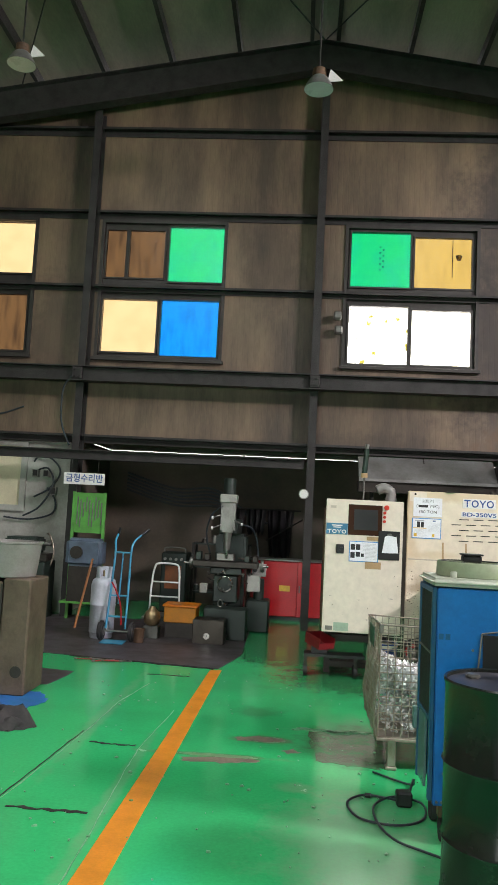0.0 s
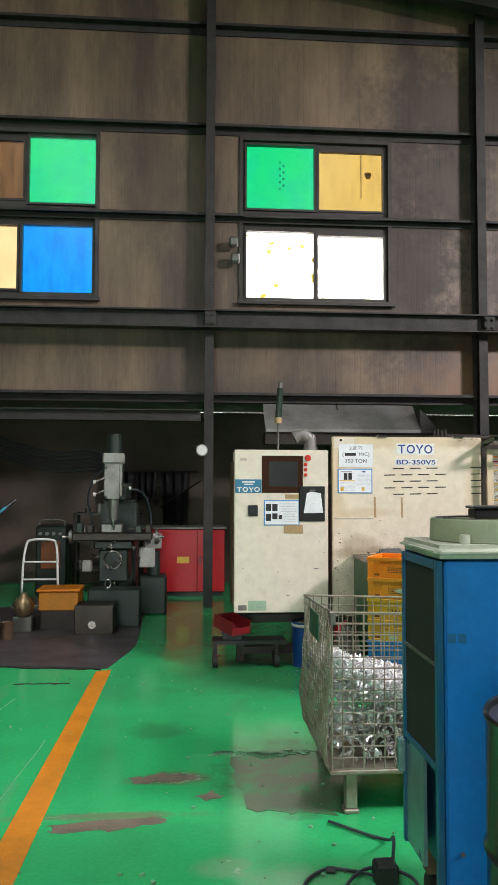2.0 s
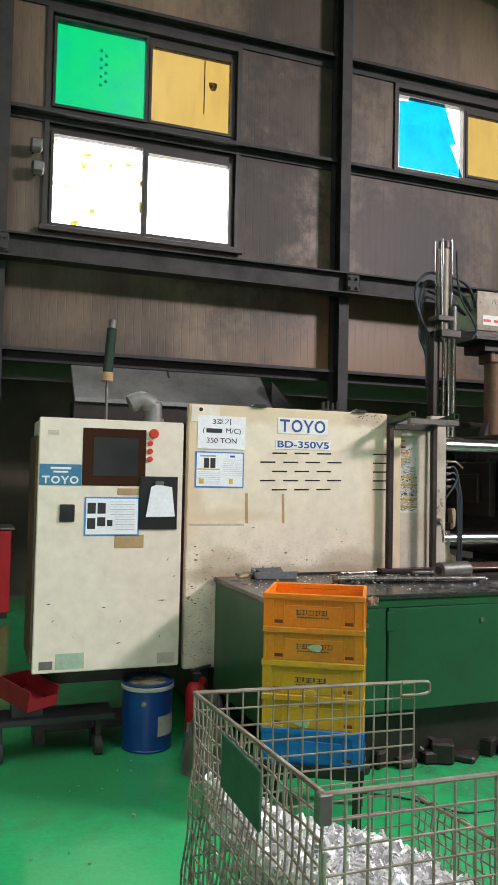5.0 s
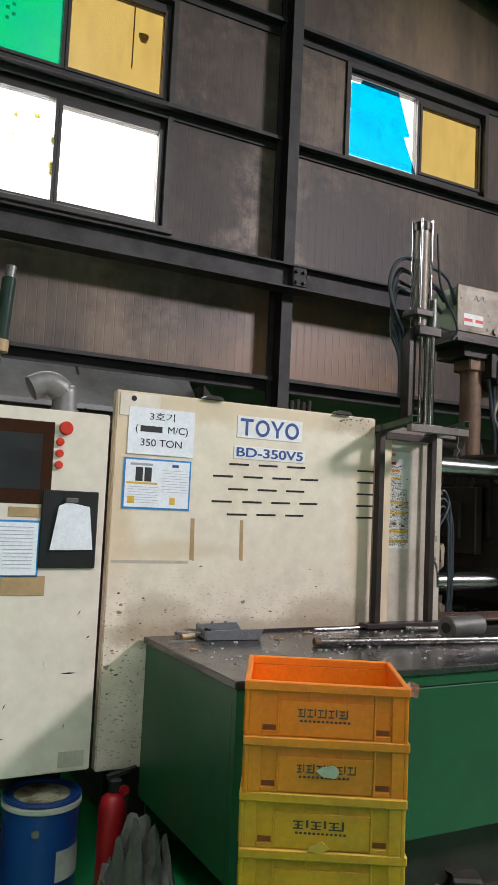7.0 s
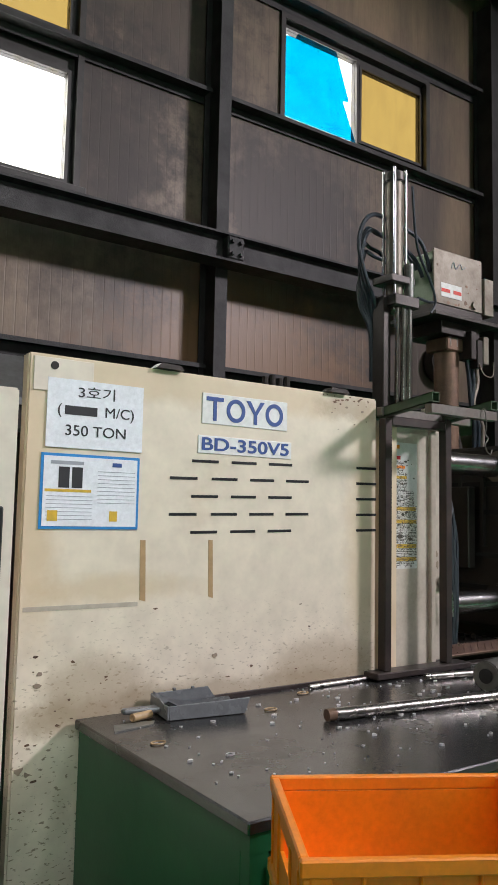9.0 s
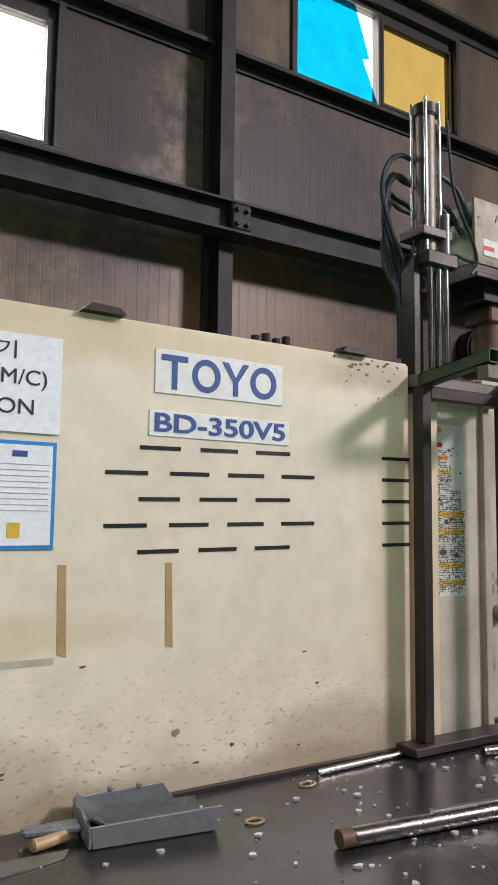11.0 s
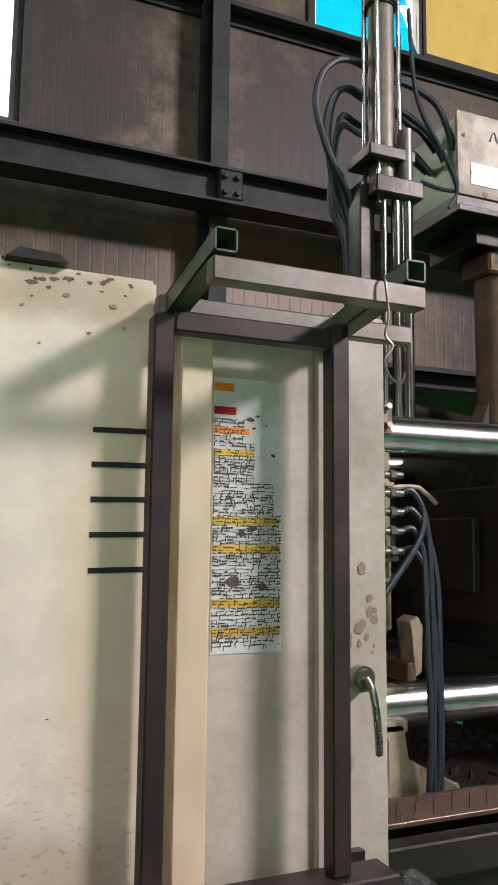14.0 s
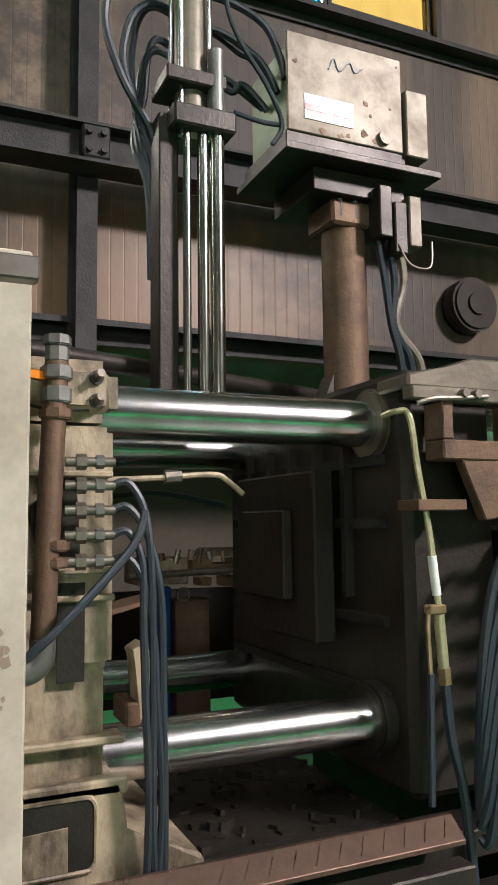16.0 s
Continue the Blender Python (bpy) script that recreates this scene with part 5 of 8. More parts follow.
def junction_box():
    j = thing("spray_unit", "scratched steel spray unit box on a rusty post", "machine")
    bx = part("box_body", box(3.93, 4.345, 9.37, 9.69, 2.83, 3.155, 0.006), "box_green", j, "pale green enamel box")
    part("front_plate", box(3.905, 4.348, 9.355, 9.369, 2.822, 3.16, 0.003), "box_steel", bx, "scratched bare steel cover")
    lab = part("label", box(3.965, 4.15, 9.352, 9.3549, 2.87, 2.955), "vinyl", bx, "torn white label with red bars")
    for a, c in ((3.967, 4.045), (4.075, 4.147)):
        part("red_bar", box(a, c, 9.3505, 9.3519, 2.898, 2.92), "lamp_red", lab)
    for x, z, s in ((3.935, 3.06, 0.011), (4.03, 2.838, 0.016), (4.10, 2.835, 0.012), (4.19, 2.86, 0.02), (4.235, 2.845, 0.013), (4.2, 2.97, 0.014), (4.13, 2.842, 0.01), (4.30, 2.97, 0.006), (4.33, 3.13, 0.006), (4.22, 2.93, 0.009)):
        part("chip", prism([(x + s * random.uniform(0.5, 1.2) * math.cos(a), z + s * random.uniform(0.4, 0.9) * math.sin(a)) for a in (0, 0.5, 1.0, 1.6, 2.1, 2.6, 3.1, 3.7, 4.2, 4.8, 5.3, 5.8)], "y", 9.3535, 9.3549), "rust", bx)
    part("scrawl", hose([(4.06, 9.353, 3.06), (4.08, 9.353, 3.10), (4.10, 9.353, 3.06), (4.14, 9.353, 3.10), (4.16, 9.353, 3.07), (4.19, 9.353, 3.09)], 0.003, 5, 4), "ink_grey", bx)
    part("boss", rod((4.27, 9.355, 2.86), (4.27, 9.34, 2.86), 0.025, 16), "box_steel", bx, smooth=True)
    part("side_box", box(4.355, 4.445, 9.34, 9.60, 2.81, 3.05, 0.004), "box_steel", j, "bare steel side box")
    part("base_plate", box(3.88, 4.48, 9.32, 9.72, 2.74, 2.765, 0.003), "iron", j)
    part("base_frame", box(3.90, 4.36, 9.36, 9.69, 2.766, 2.821, 0.003), "iron", j)
    part("under_frame", box(4.02, 4.38, 9.40, 9.70, 2.66, 2.739, 0.003), "iron", j)
    part("post", rod((4.20, 9.52, 1.90), (4.20, 9.52, 2.60), 0.078, 28), "rust", j, "rusty steel post", True)
    part("collar", box(4.105, 4.295, 9.43, 9.61, 2.57, 2.659, 0.01), "rust", j)
    for dx in (-0.06, 0.0, 0.06):
        part("bolt", rod((4.20 + dx, 9.44, 2.60), (4.20 + dx, 9.44, 2.659), 0.012, 8), "mill_grey", j, smooth=True)
    part("gusset", prism([(4.06, 1.90), (4.125, 1.90), (4.125, 2.06)], "y", 9.48, 9.56), "iron", j)
    part("gusset", prism([(4.33, 1.90), (4.275, 1.90), (4.275, 2.06)], "y", 9.48, 9.56), "iron", j)
    for k, (a, z) in enumerate(((4.28, 2.6), (4.34, 2.55), (4.40, 2.58))):
        part("valve", box(a - 0.03, a + 0.02, 9.36, 9.46, z - 0.08, z + 0.10, 0.004), "iron" if k != 2 else "box_steel", j)
    for k, x in enumerate((4.27, 4.31, 4.35)):
        part("hose", hose([(x, 9.42, 2.56), (x + 0.03, 9.42, 2.40), (x + 0.06 - 0.03 * k, 9.43, 2.24), (x + 0.10, 9.44, 2.12), (x + 0.12, 9.46, 1.98)], 0.014, 8, 6), "hose" if k < 2 else "wire", j, smooth=True)
    part("wire_loop", hose([(4.32, 9.36, 2.50), (4.36, 9.35, 2.43), (4.44, 9.35, 2.43), (4.45, 9.35, 2.52)], 0.004, 6, 5), "wire", j, smooth=True)
    return j


def bench():
    g = thing("work_bench", "green enamel machine cover bench with oily steel top", "bench")
    x0, x1, y0, y1 = 1.31, 2.98, 7.495, 8.345
    part("top", box(x0 - 0.012, x1, y0 - 0.012, y1, 0.913, 0.94, 0.004), "bench_top", g, "oily dark steel sheet top")
    part("lip", box(x0 - 0.002, x1, y0 - 0.002, y0 + 0.03, 0.873, 0.912), "bench_green", g)
    part("side_panel", box(x0, x0 + 0.03, y0 + 0.031, y1 - 0.005, 0.29, 0.912, 0.003), "bench_green", g)
    part("frame_post", box(x0, x0 + 0.045, y0, y0 + 0.03, 0.0, 0.872), "bench_green", g)
    part("back_panel", box(x0 + 0.031, x1, y1 - 0.03, y1 - 0.005, 0.1, 0.912), "bench_green", g)
    for a, c in ((x0 + 0.05, 1.985), (1.995, 2.70), (2.71, x1 - 0.01)):
        d = part("door", box(a, c, y0, y0 + 0.025, 0.33, 0.868, 0.004), "bench_green", g)
        part("keyhole", rod((c - 0.12, y0 + 0.002, 0.785), (c - 0.12, y0 - 0.008, 0.785), 0.013, 14), "mill_grey", d, "steel key lock", True)
        for z in (0.40, 0.80):
            part("hinge", box(a - 0.012, a + 0.03, y0 - 0.008, y0 - 0.001, z - 0.05, z + 0.05, 0.003), "bench_green", d)
    part("kick", box(x0 + 0.1, x1, y0 + 0.12, y0 + 0.15, 0.0, 0.34), "iron", g)
    part("edge_rail", box(1.72, 2.44, 8.346, 8.3585, 0.925, 0.952, 0.002), "tube", g, "thin steel edge rail")
    return g


# ---- run the large things ----
M["chrome_dark"] = material("oily polished rod", (0.42, 0.43, 0.38), 0.2, 1.0, (0.2, 0.2, 0.16), 0.5, 6, 0.05)
M["badge"] = material("teal enamel plate", (0.04, 0.20, 0.34), 0.4, 0, None, 0.3, 8, 0.03)
M["label_green"] = material("pale green label", (0.35, 0.47, 0.35), 0.4, 0, None, 0.3, 20, 0.03)
M["ink_dirty"] = material("dirty print", (0.045, 0.04, 0.03), 0.6, 0, (0.14, 0.12, 0.08), 0.6, 40, 0)
M["block_dark"] = material("oily die steel", (0.06, 0.05, 0.04), 0.4, 0.6, (0.02, 0.018, 0.015), 0.6, 6, 0.3)
M["platen_dark"] = material("dirty bush metal", (0.20, 0.17, 0.13), 0.4, 0.5, (0.05, 0.04, 0.03), 0.7, 8, 0.3)
M["brass_pale"] = material("pale brass pipe", (0.50, 0.46, 0.28), 0.35, 0.5, (0.22, 0.2, 0.12), 0.5, 12, 0.1)
M["blue_deep"] = material("deep blue enamel", (0.01, 0.06, 0.30), 0.4, 0, None, 0.5, 5)
control_cabinet()
machine()
core_cylinder()
junction_box()
bench()


# ---- foreground things ----
def crate(mat, label, z, turn=0.0, mark=None):
    """An open plastic crate with ribs, hand slots and a rim; its base rests at z."""
    c = thing("plastic_crate", label, "crate", "stack of plastic crates")
    w, d, h, t = 0.445, 0.365, 0.158, 0.012
    b = box(-w / 2 + 0.012, w / 2 - 0.012, -d / 2 + 0.012, d / 2 - 0.012, 0.0, 0.012)
    part("bottom", b, mat, c)
    for side, (ax, s) in enumerate((("x", -1), ("x", 1), ("y", -1), ("y", 1))):
        lo_, hi_ = 0.012, h - 0.026
        if ax == "y":
            yo, yi = s * d / 2, s * (d / 2 - 0.010)
            sd = part("side", box(-w / 2 + t, w / 2 - t, min(yi, yi - s * 0.003), max(yi, yi - s * 0.003), lo_, hi_), mat, c)
            slab = lambda x0, x1, z0, z1, dep, nm: part(nm, box(x0, x1, min(yi, yi + s * dep), max(yi, yi + s * dep), z0, z1, 0.0012), mat, sd)
            slab(-0.128, 0.128, 0.014, h - 0.052, 0.0075, "print_panel")
            for x in (-0.1315, 0.1315):
                slab(x - 0.0025, x + 0.0025, lo_, hi_, 0.0098, "rib")
            for x in (-0.045, 0.045):
                slab(x - 0.002, x + 0.002, h - 0.051, hi_, 0.0095, "rib")
            for sx in (-1, 1):
                slab(min(sx * 0.178, sx * 0.2105), max(sx * 0.178, sx * 0.2105), lo_, hi_, 0.0098, "end_panel")
                part("slot", box(sx * 0.155 - 0.018, sx * 0.155 + 0.018, min(yi, yi + s * 0.0015), max(yi, yi + s * 0.0015), 0.026, 0.040), "crate_hole", sd, "dark drain slot")
                slab(sx * 0.155 - 0.0215, sx * 0.155 + 0.0215, lo_, 0.024, 0.0085, "ledge")
        else:
            xo = s * w / 2
            sd = part("side", holed_wall(-d / 2 + t, d / 2 - t, lo_, hi_, [(-0.06, 0.06, 0.070, 0.112)], 0.0, 0.007), mat, c)
            sd.data.transform(Matrix.Translation((xo - s * 0.0005, 0, 0)) @ Matrix.Rotation(radians(90 * s), 4, "Z"))
            for yy in (-0.15, -0.07, 0.07, 0.15):
                part("rib", box(min(xo, xo - s * 0.004) + s * 0.004, max(xo, xo - s * 0.004) + s * 0.004, yy - 0.003, yy + 0.003, lo_, hi_), mat, sd)
    b = bmesh.new()
    for q in ((-w / 2 - 0.004, w / 2 + 0.004, -d / 2 - 0.004, -d / 2 + t), (-w / 2 - 0.004, w / 2 + 0.004, d / 2 - t, d / 2 + 0.004), (-w / 2 - 0.004, -w / 2 + t, -d / 2 + t, d / 2 - t), (w / 2 - t, w / 2 + 0.004, -d / 2 + t, d / 2 - t)):
        box(*q, h - 0.026, h, 0.003, bm=b)
    part("rim", b, mat, c)
    for sx in (-1, 1):
        for sy in (-1, 1):
            part("corner_post", box(sx * (w / 2 - t / 2) - t / 2, sx * (w / 2 - t / 2) + t / 2, sy * (d / 2 - t / 2) - t / 2, sy * (d / 2 - t / 2) + t / 2, 0.005, h - 0.026, 0.002), mat, c)
    if mark:
        b = bmesh.new()
        x, yf, rnd = -0.078, -d / 2 + 0.0012, random.Random(len(mark) * 7 + round(100 * z))
        bar = lambda xa, xb, za, zb: box(xa, xb, yf, yf + 0.0016, za, zb, bm=b)
        for wd in mark:
            zc = 0.066
            bar(x, x + wd * 0.62, zc + 0.018, zc + 0.0215)
            bar(x + wd * 0.25, x + wd * 0.36, zc + 0.004, zc + 0.018)
            bar(x, x + wd * (0.62 if rnd.random() < 0.5 else 0.9), zc, zc + 0.0035)
            bar(x + wd * 0.78, x + wd * 0.92, zc + 0.004, zc + 0.024)
            if rnd.random() < 0.6:
                bar(x + wd * 0.1, x + wd * 0.6, zc + 0.009, zc + 0.0115)
            x += wd + 0.003
        for k in range(12):
            bar(-0.072 + 0.0118 * k, -0.0645 + 0.0118 * k, 0.053, 0.0585)
        tagged(part("printed_mark", b, "ink_dirty", c, "dark printed bars"), kind="stuff")
    c.matrix_world = pose(1.435, 7.187, z, 0, 0, -29.5 + turn)
    return c


def crate_pallet():
    p = thing("crate_dolly", "dark steel dolly under the crate stack", "dolly")
    b = bmesh.new()
    for q in ((-0.23, 0.23, -0.19, -0.16), (-0.23, 0.23, 0.16, 0.19), (-0.23, -0.2, -0.16, 0.16), (0.2, 0.23, -0.16, 0.16), (-0.02, 0.02, -0.16, 0.16)):
        box(*q, 0.24, 0.284, bm=b)
    part("frame", b, "iron", p)
    for sx in (-1, 1):
        for sy in (-1, 1):
            part("leg", box(sx * 0.2 - 0.02, sx * 0.2 + 0.02, sy * 0.16 - 0.02, sy * 0.16 + 0.02, 0.0, 0.239), "iron", p)
    p.matrix_world = pose(1.435, 7.187, 0, 0, 0, -29.5)


def mesh_cage():
    """A folding wire cage on feet: five wire panels on a sheet tray, filled with casting scrap."""
    c = thing("wire_cage", "dull zinc wire-mesh pallet cage filled with casting scrap", "cage")
    x0, x1, y0, y1, z0, z1, zb = 0.55, 1.30, 5.27, 6.14, 0.217, 0.94, 0.90
    r = 0.0032

    def panel(name, a, b_, lo, hi, hi_b, upto, bulge=0.0, step=0.05, wavy=0.0):
        """Wires between the floor points a and b_; uprights reach to hi at a and hi_b at b_; bulge leans the foot outward."""
        a, b_ = Vector((*a, 0)), Vector((*b_, 0))
        n = round((b_ - a).length / step)
        out = Vector((-1, 0, 0)) * bulge
        side = Vector((-(b_ - a).y, (b_ - a).x, 0)).normalized() * wavy
        at = lambda u, v: a + (b_ - a) * u + out * max(0.0, 1 - abs(v - 0.22) / 0.5) + Vector((0, 0, lo + (hi + (hi_b - hi) * u - lo) * v)) + side * math.sin(23 * u + 17 * v)
        rail = part(name, rod(at(0, 1), at(1, 1), r * 1.9, 8), "wire", c, "welded wire panel")
        bent = bulge or wavy
        for i in range(n + 1):
            bm = hose([at(i / n, k / upto) for k in range(upto + 1)], r, 5, 1) if bent else rod(at(i / n, 0), at(i / n, 1), r, 6)
            part("wire", bm, "wire", rail)
        for k in range(upto):
            bm = hose([at(i / n, k / upto) for i in range(n + 1)], r, 5, 1) if wavy else rod(at(0, k / upto), at(1, k / upto), r, 6)
            part("wire", bm, "wire", rail)
        return rail
    panel("front_panel", (x0, y0), (x1, y0), z0, z1, z1 - 0.01, 14)
    panel("back_panel", (x0, y1), (x1, y1), z0, zb, zb - 0.02, 13)
    panel("side_panel", (x0, y0), (x0, y1), z0, z1, zb, 16, 0.03, 0.036, 0.004)
    gate = panel("side_panel", (x1, y0), (x1, y1), z0, z0 + 0.37, z0 + 0.30, 9, 0.0, 0.036, 0.004)
    part("rolled_edge", hose([(x1 + 0.010 * math.cos(a), y0 + 0.87 * a / 75, z0 + 0.37 - 0.07 * a / 75 + 0.010 * math.sin(a)) for a in [0.9 * i for i in range(84)]], 0.0024, 5, 2), "wire", gate, "spiral wire edge")
    part("gate_loop", hose([(x1 - 0.05, y1 - 0.006, zb - 0.02), (x1 + 0.04, y1 - 0.006, zb - 0.02), (x1 + 0.055, y1 - 0.006, zb - 0.04), (x1 + 0.04, y1 - 0.006, zb - 0.06), (x1 - 0.05, y1 - 0.006, zb - 0.06)], 0.005, 8, 4), "wire", c, smooth=True)
    part("tray", box(x0 - 0.01, x1 + 0.01, y0 - 0.01, y1 + 0.01, z0 - 0.025, z0 - 0.004, 0.004), "wire", c, "bent steel tray")
    for x, y in ((x0 + 0.07, y0 + 0.03), (x1 - 0.20, y0 + 0.03), (x0 + 0.07, y1 - 0.1), (x1 - 0.20, y1 - 0.1)):
        f = part("foot", box(x, x + 0.055, y, y + 0.06, 0.022, z0 - 0.026, 0.004), "wire", c, "pressed steel foot")
        part("toe", box(x - 0.008, x + 0.063, y - 0.008, y + 0.068, 0.0, 0.0215, 0.005), "wire", f)
    part("name_tag", box(x0 - 0.022, x0 - 0.014, y0 + 0.28, y0 + 0.55, z1 - 0.19, z1 - 0.055, 0.002), "tag_green", c, "green painted steel tag")
    part("lock_pin", rod((x0 - 0.004, y0 - 0.02, z1 - 0.10), (x0 - 0.004, y0 - 0.02, z0 + 0.02), 0.0045, 8), "wire", c, smooth=True)
    part("corner_clip", box(x0 - 0.012, x0 + 0.016, y0 - 0.014, y0 + 0.014, z1 - 0.055, z1 + 0.004, 0.003), "tube_grey", c)
    for k in range(4):
        z = z0 + 0.1 + 0.12 * k
        part("spiral_hinge", hose([(x0 - 0.02 + 0.012 * math.cos(a), y0 + 0.012 * math.sin(a), z + 0.006 * a) for a in [0.8 * i for i in range(14)]], 0.0022, 5, 3), "wire", c)
    rnd = random.Random(4)
    verts, faces = [], []
    for k in range(5600):
        u, v = rnd.random(), rnd.random()
        x, y = x0 + 0.03 + u * (x1 - x0 - 0.06), y0 + 0.03 + v * (y1 - y0 - 0.06)
        top = 0.70 - 0.22 * u - 0.06 * v + 0.04 * math.sin(5 * u + 2) * math.cos(6 * v) - 0.22 * max(0, u + v - 1.25)
        z = max(z0 + 0.01, top - abs(rnd.gauss(0, 0.045)) if rnd.random() < 0.7 else rnd.uniform(z0, top))
        e = Euler((rnd.uniform(0, 6.3), rnd.uniform(0, 6.3), rnd.uniform(0, 6.3))).to_matrix()
        l, w, h = rnd.uniform(0.008, 0.028), rnd.uniform(0.003, 0.011), rnd.uniform(0.001, 0.006)
        n0 = len(verts)
        bend = rnd.uniform(-0.014, 0.018)
        for a in (-1, 0, 1):
            for bb, cc in ((-1, -1), (1, -1), (1, 1), (-1, 1)):
                p = e @ Vector((a * l, bb * w * (1 - 0.3 * abs(a)), cc * h + bend * (1 - abs(a))))
                verts.append((min(max(x + p.x, x0 + 0.006), x1 - 0.006), min(max(y + p.y, y0 + 0.006), y1 - 0.006), max(z + p.z, z0 - 0.005)))
        for a in (0, 4):
            for i in range(4):
                j = (i + 1) % 4
                faces.append((n0 + a + i, n0 + a + j, n0 + a + 4 + j, n0 + a + 4 + i))
        faces += [(n0 + 3, n0 + 2, n0 + 1, n0), (n0 + 8, n0 + 9, n0 + 10, n0 + 11)]
    me = bpy.data.meshes.new("casting_scrap")
    me.from_pydata(verts, [], faces)
    me.materials.append(M["alu"])
    tagged(new("casting_scrap", me), "heap of bright aluminium casting scrap in the cage", "scrap", kind="stuff")


def chiller():
    c = thing("chiller_unit", "blue enamel chiller unit with pale top and black filters", "chiller")
    x0, x1, y0, y1, z0, z1 = 0.69, 1.55, 4.12, 4.55, 0.20, 1.298
    part("body", box(x0 + 0.06, x1, y0 + 0.03, y1 - 0.004, z0 + 0.02, z1, 0.006), "cool_trim", c)
    front = part("front_panel", box(x0 + 0.02, x1, y0 - 0.006, y0 + 0.029, z0, z1 - 0.006, 0.006, seg=2), "cool_blue", c)
    part("back_panel", box(x0 + 0.012, x1, y1 - 0.003, y1 + 0.002, z0 + 0.02, z1), "cool_blue", c)
    top = part("top", box(x0 - 0.012, x1 + 0.01, y0 - 0.014, y1 + 0.012, z1 + 0.002, z1 + 0.048, 0.02, seg=3), "cool_cream", c, "pale rounded top cover", True)
    fx, fy = 0.945, 4.335
    part("fan_ring", lathe([(0.198, 1.342), (0.205, 1.35), (0.203, 1.42), (0.197, 1.427), (0.187, 1.42), (0.187, 1.36)], 40, (fx, fy)), "cool_sage", top, "sage fan cowl", True)
    part("fan_guard", hose([(fx + 0.18 * math.cos(a), fy + 0.18 * math.sin(a), 1.425) for a in [math.pi * i / 8 for i in range(17)]], 0.004, 6, 2), "black", top)
    part("junction_box", box(0.865, 0.965, 4.25, 4.32, 1.426, 1.462, 0.006), "black", top, "small black box")
    part("box_lid", box(0.858, 0.972, 4.244, 4.326, 1.4622, 1.472, 0.003), "black", top)
    part("knob", rod((0.80, 4.17, 1.345), (0.80, 4.17, 1.378), 0.018, 14, bevel=0.003), "cool_cream", top, smooth=True)
    fr = bmesh.new()
    for q in ((y0 + 0.035, y1 - 0.03, 0.605, 0.628), (y0 + 0.035, y1 - 0.03, z1 - 0.035, z1 - 0.005), (y0 + 0.005, y0 + 0.035, z0 + 0.02, z1 - 0.005), (y1 - 0.03, y1 - 0.004, z0 + 0.02, z1 - 0.005)):
        box(x0 - 0.004, x0 + 0.019, *q, 0.003, bm=fr)
    frame_ = part("side_frame", fr, "cool_trim", c, "dark teal trim frame")
    for z_a, z_b in ((0.628, 0.945), (0.956, z1 - 0.036)):
        part("filter", box(x0 + 0.004, x0 + 0.016, y0 + 0.036, y1 - 0.031, z_a, z_b), "mesh", frame_, "black mesh filter")
    part("rail", box(x0 - 0.003, x0 + 0.010, y0 + 0.036, y1 - 0.031, 0.9455, 0.9555), "tube_grey", frame_)
    part("panel_low", box(x0 + 0.004, x0 + 0.016, y0 + 0.19, y1 - 0.031, z0 + 0.03, 0.604), "cool_pale", frame_, "dull pale teal lower panel")
    part("drain_fitting", box(x0 - 0.03, x0 - 0.005, y1 - 0.05, y1 - 0.01, 0.48, 0.60, 0.005), "cool_pale", c, "pale drain fitting")
    win = part("window", box(0.945, 1.22, y0 - 0.012, y0 - 0.0065, 0.70, 1.065, 0.002), "black", front, "dark inspection window")
    part("gasket", hose([(0.94, y0 - 0.008, 1.07), (1.225, y0 - 0.008, 1.07), (1.225, y0 - 0.008, 0.695), (0.94, y0 - 0.008, 0.695), (0.94, y0 - 0.008, 1.07)], 0.005, 6, 2), "tube_grey", win)
    for x, z in ((0.895, 0.985), (0.76, 0.36), (0.73, 0.22), (0.755, 0.22)):
        part("screw", rod((x, y0 - 0.006, z), (x, y0 - 0.012, z), 0.007, 10), "mill_grey", front)
    for k in range(2):
        part("faded_mark", box(0.72 + 0.035 * k, 0.745 + 0.035 * k, y0 - 0.0072, y0 - 0.0058, 1.03, 1.06), "cool_trim", front)
    for x in (x0 + 0.09, x1 - 0.08):
        for y in (y0 + 0.07, y1 - 0.06):
            cs = part("caster", rod((x - 0.018, y, 0.062), (x + 0.018, y, 0.062), 0.0615, 18, bevel=0.006), "rubber", c, smooth=True)
            part("fork", box(x - 0.03, x + 0.03, y - 0.03, y + 0.03, 0.126, 0.219, 0.004), "rust", cs)


def oil_drum():
    d = thing("oil_drum", "glossy black steel oil drum with rolled rim", "drum")
    x, y = 0.955, 3.62
    prof = [(0.277, 0.0), (0.287, 0.004), (0.29, 0.02), (0.285, 0.03), (0.285, 0.235), (0.294, 0.25), (0.285, 0.265), (0.285, 0.56), (0.294, 0.575), (0.285, 0.59), (0.285, 0.905), (0.290, 0.917), (0.292, 0.927), (0.287, 0.935), (0.279, 0.931), (0.277, 0.917)]
    part("shell", lathe(prof, 56, (x, y)), "drum", d, smooth=True)
    lid = part("lid", lathe([(0.276, 0.913), (0.276, 0.9175)], 48, (x, y)), "drum_lid", d, "scuffed black lid")
    part("bung", rod((x - 0.14, y + 0.12, 0.918), (x - 0.14, y + 0.12, 0.935), 0.035, 18, bevel=0.004), "mill_grey", lid, "steel bung", True)
    part("bung", rod((x + 0.1, y - 0.13, 0.918), (x + 0.1, y - 0.13, 0.931), 0.018, 14, bevel=0.003), "mill_grey", lid, smooth=True)


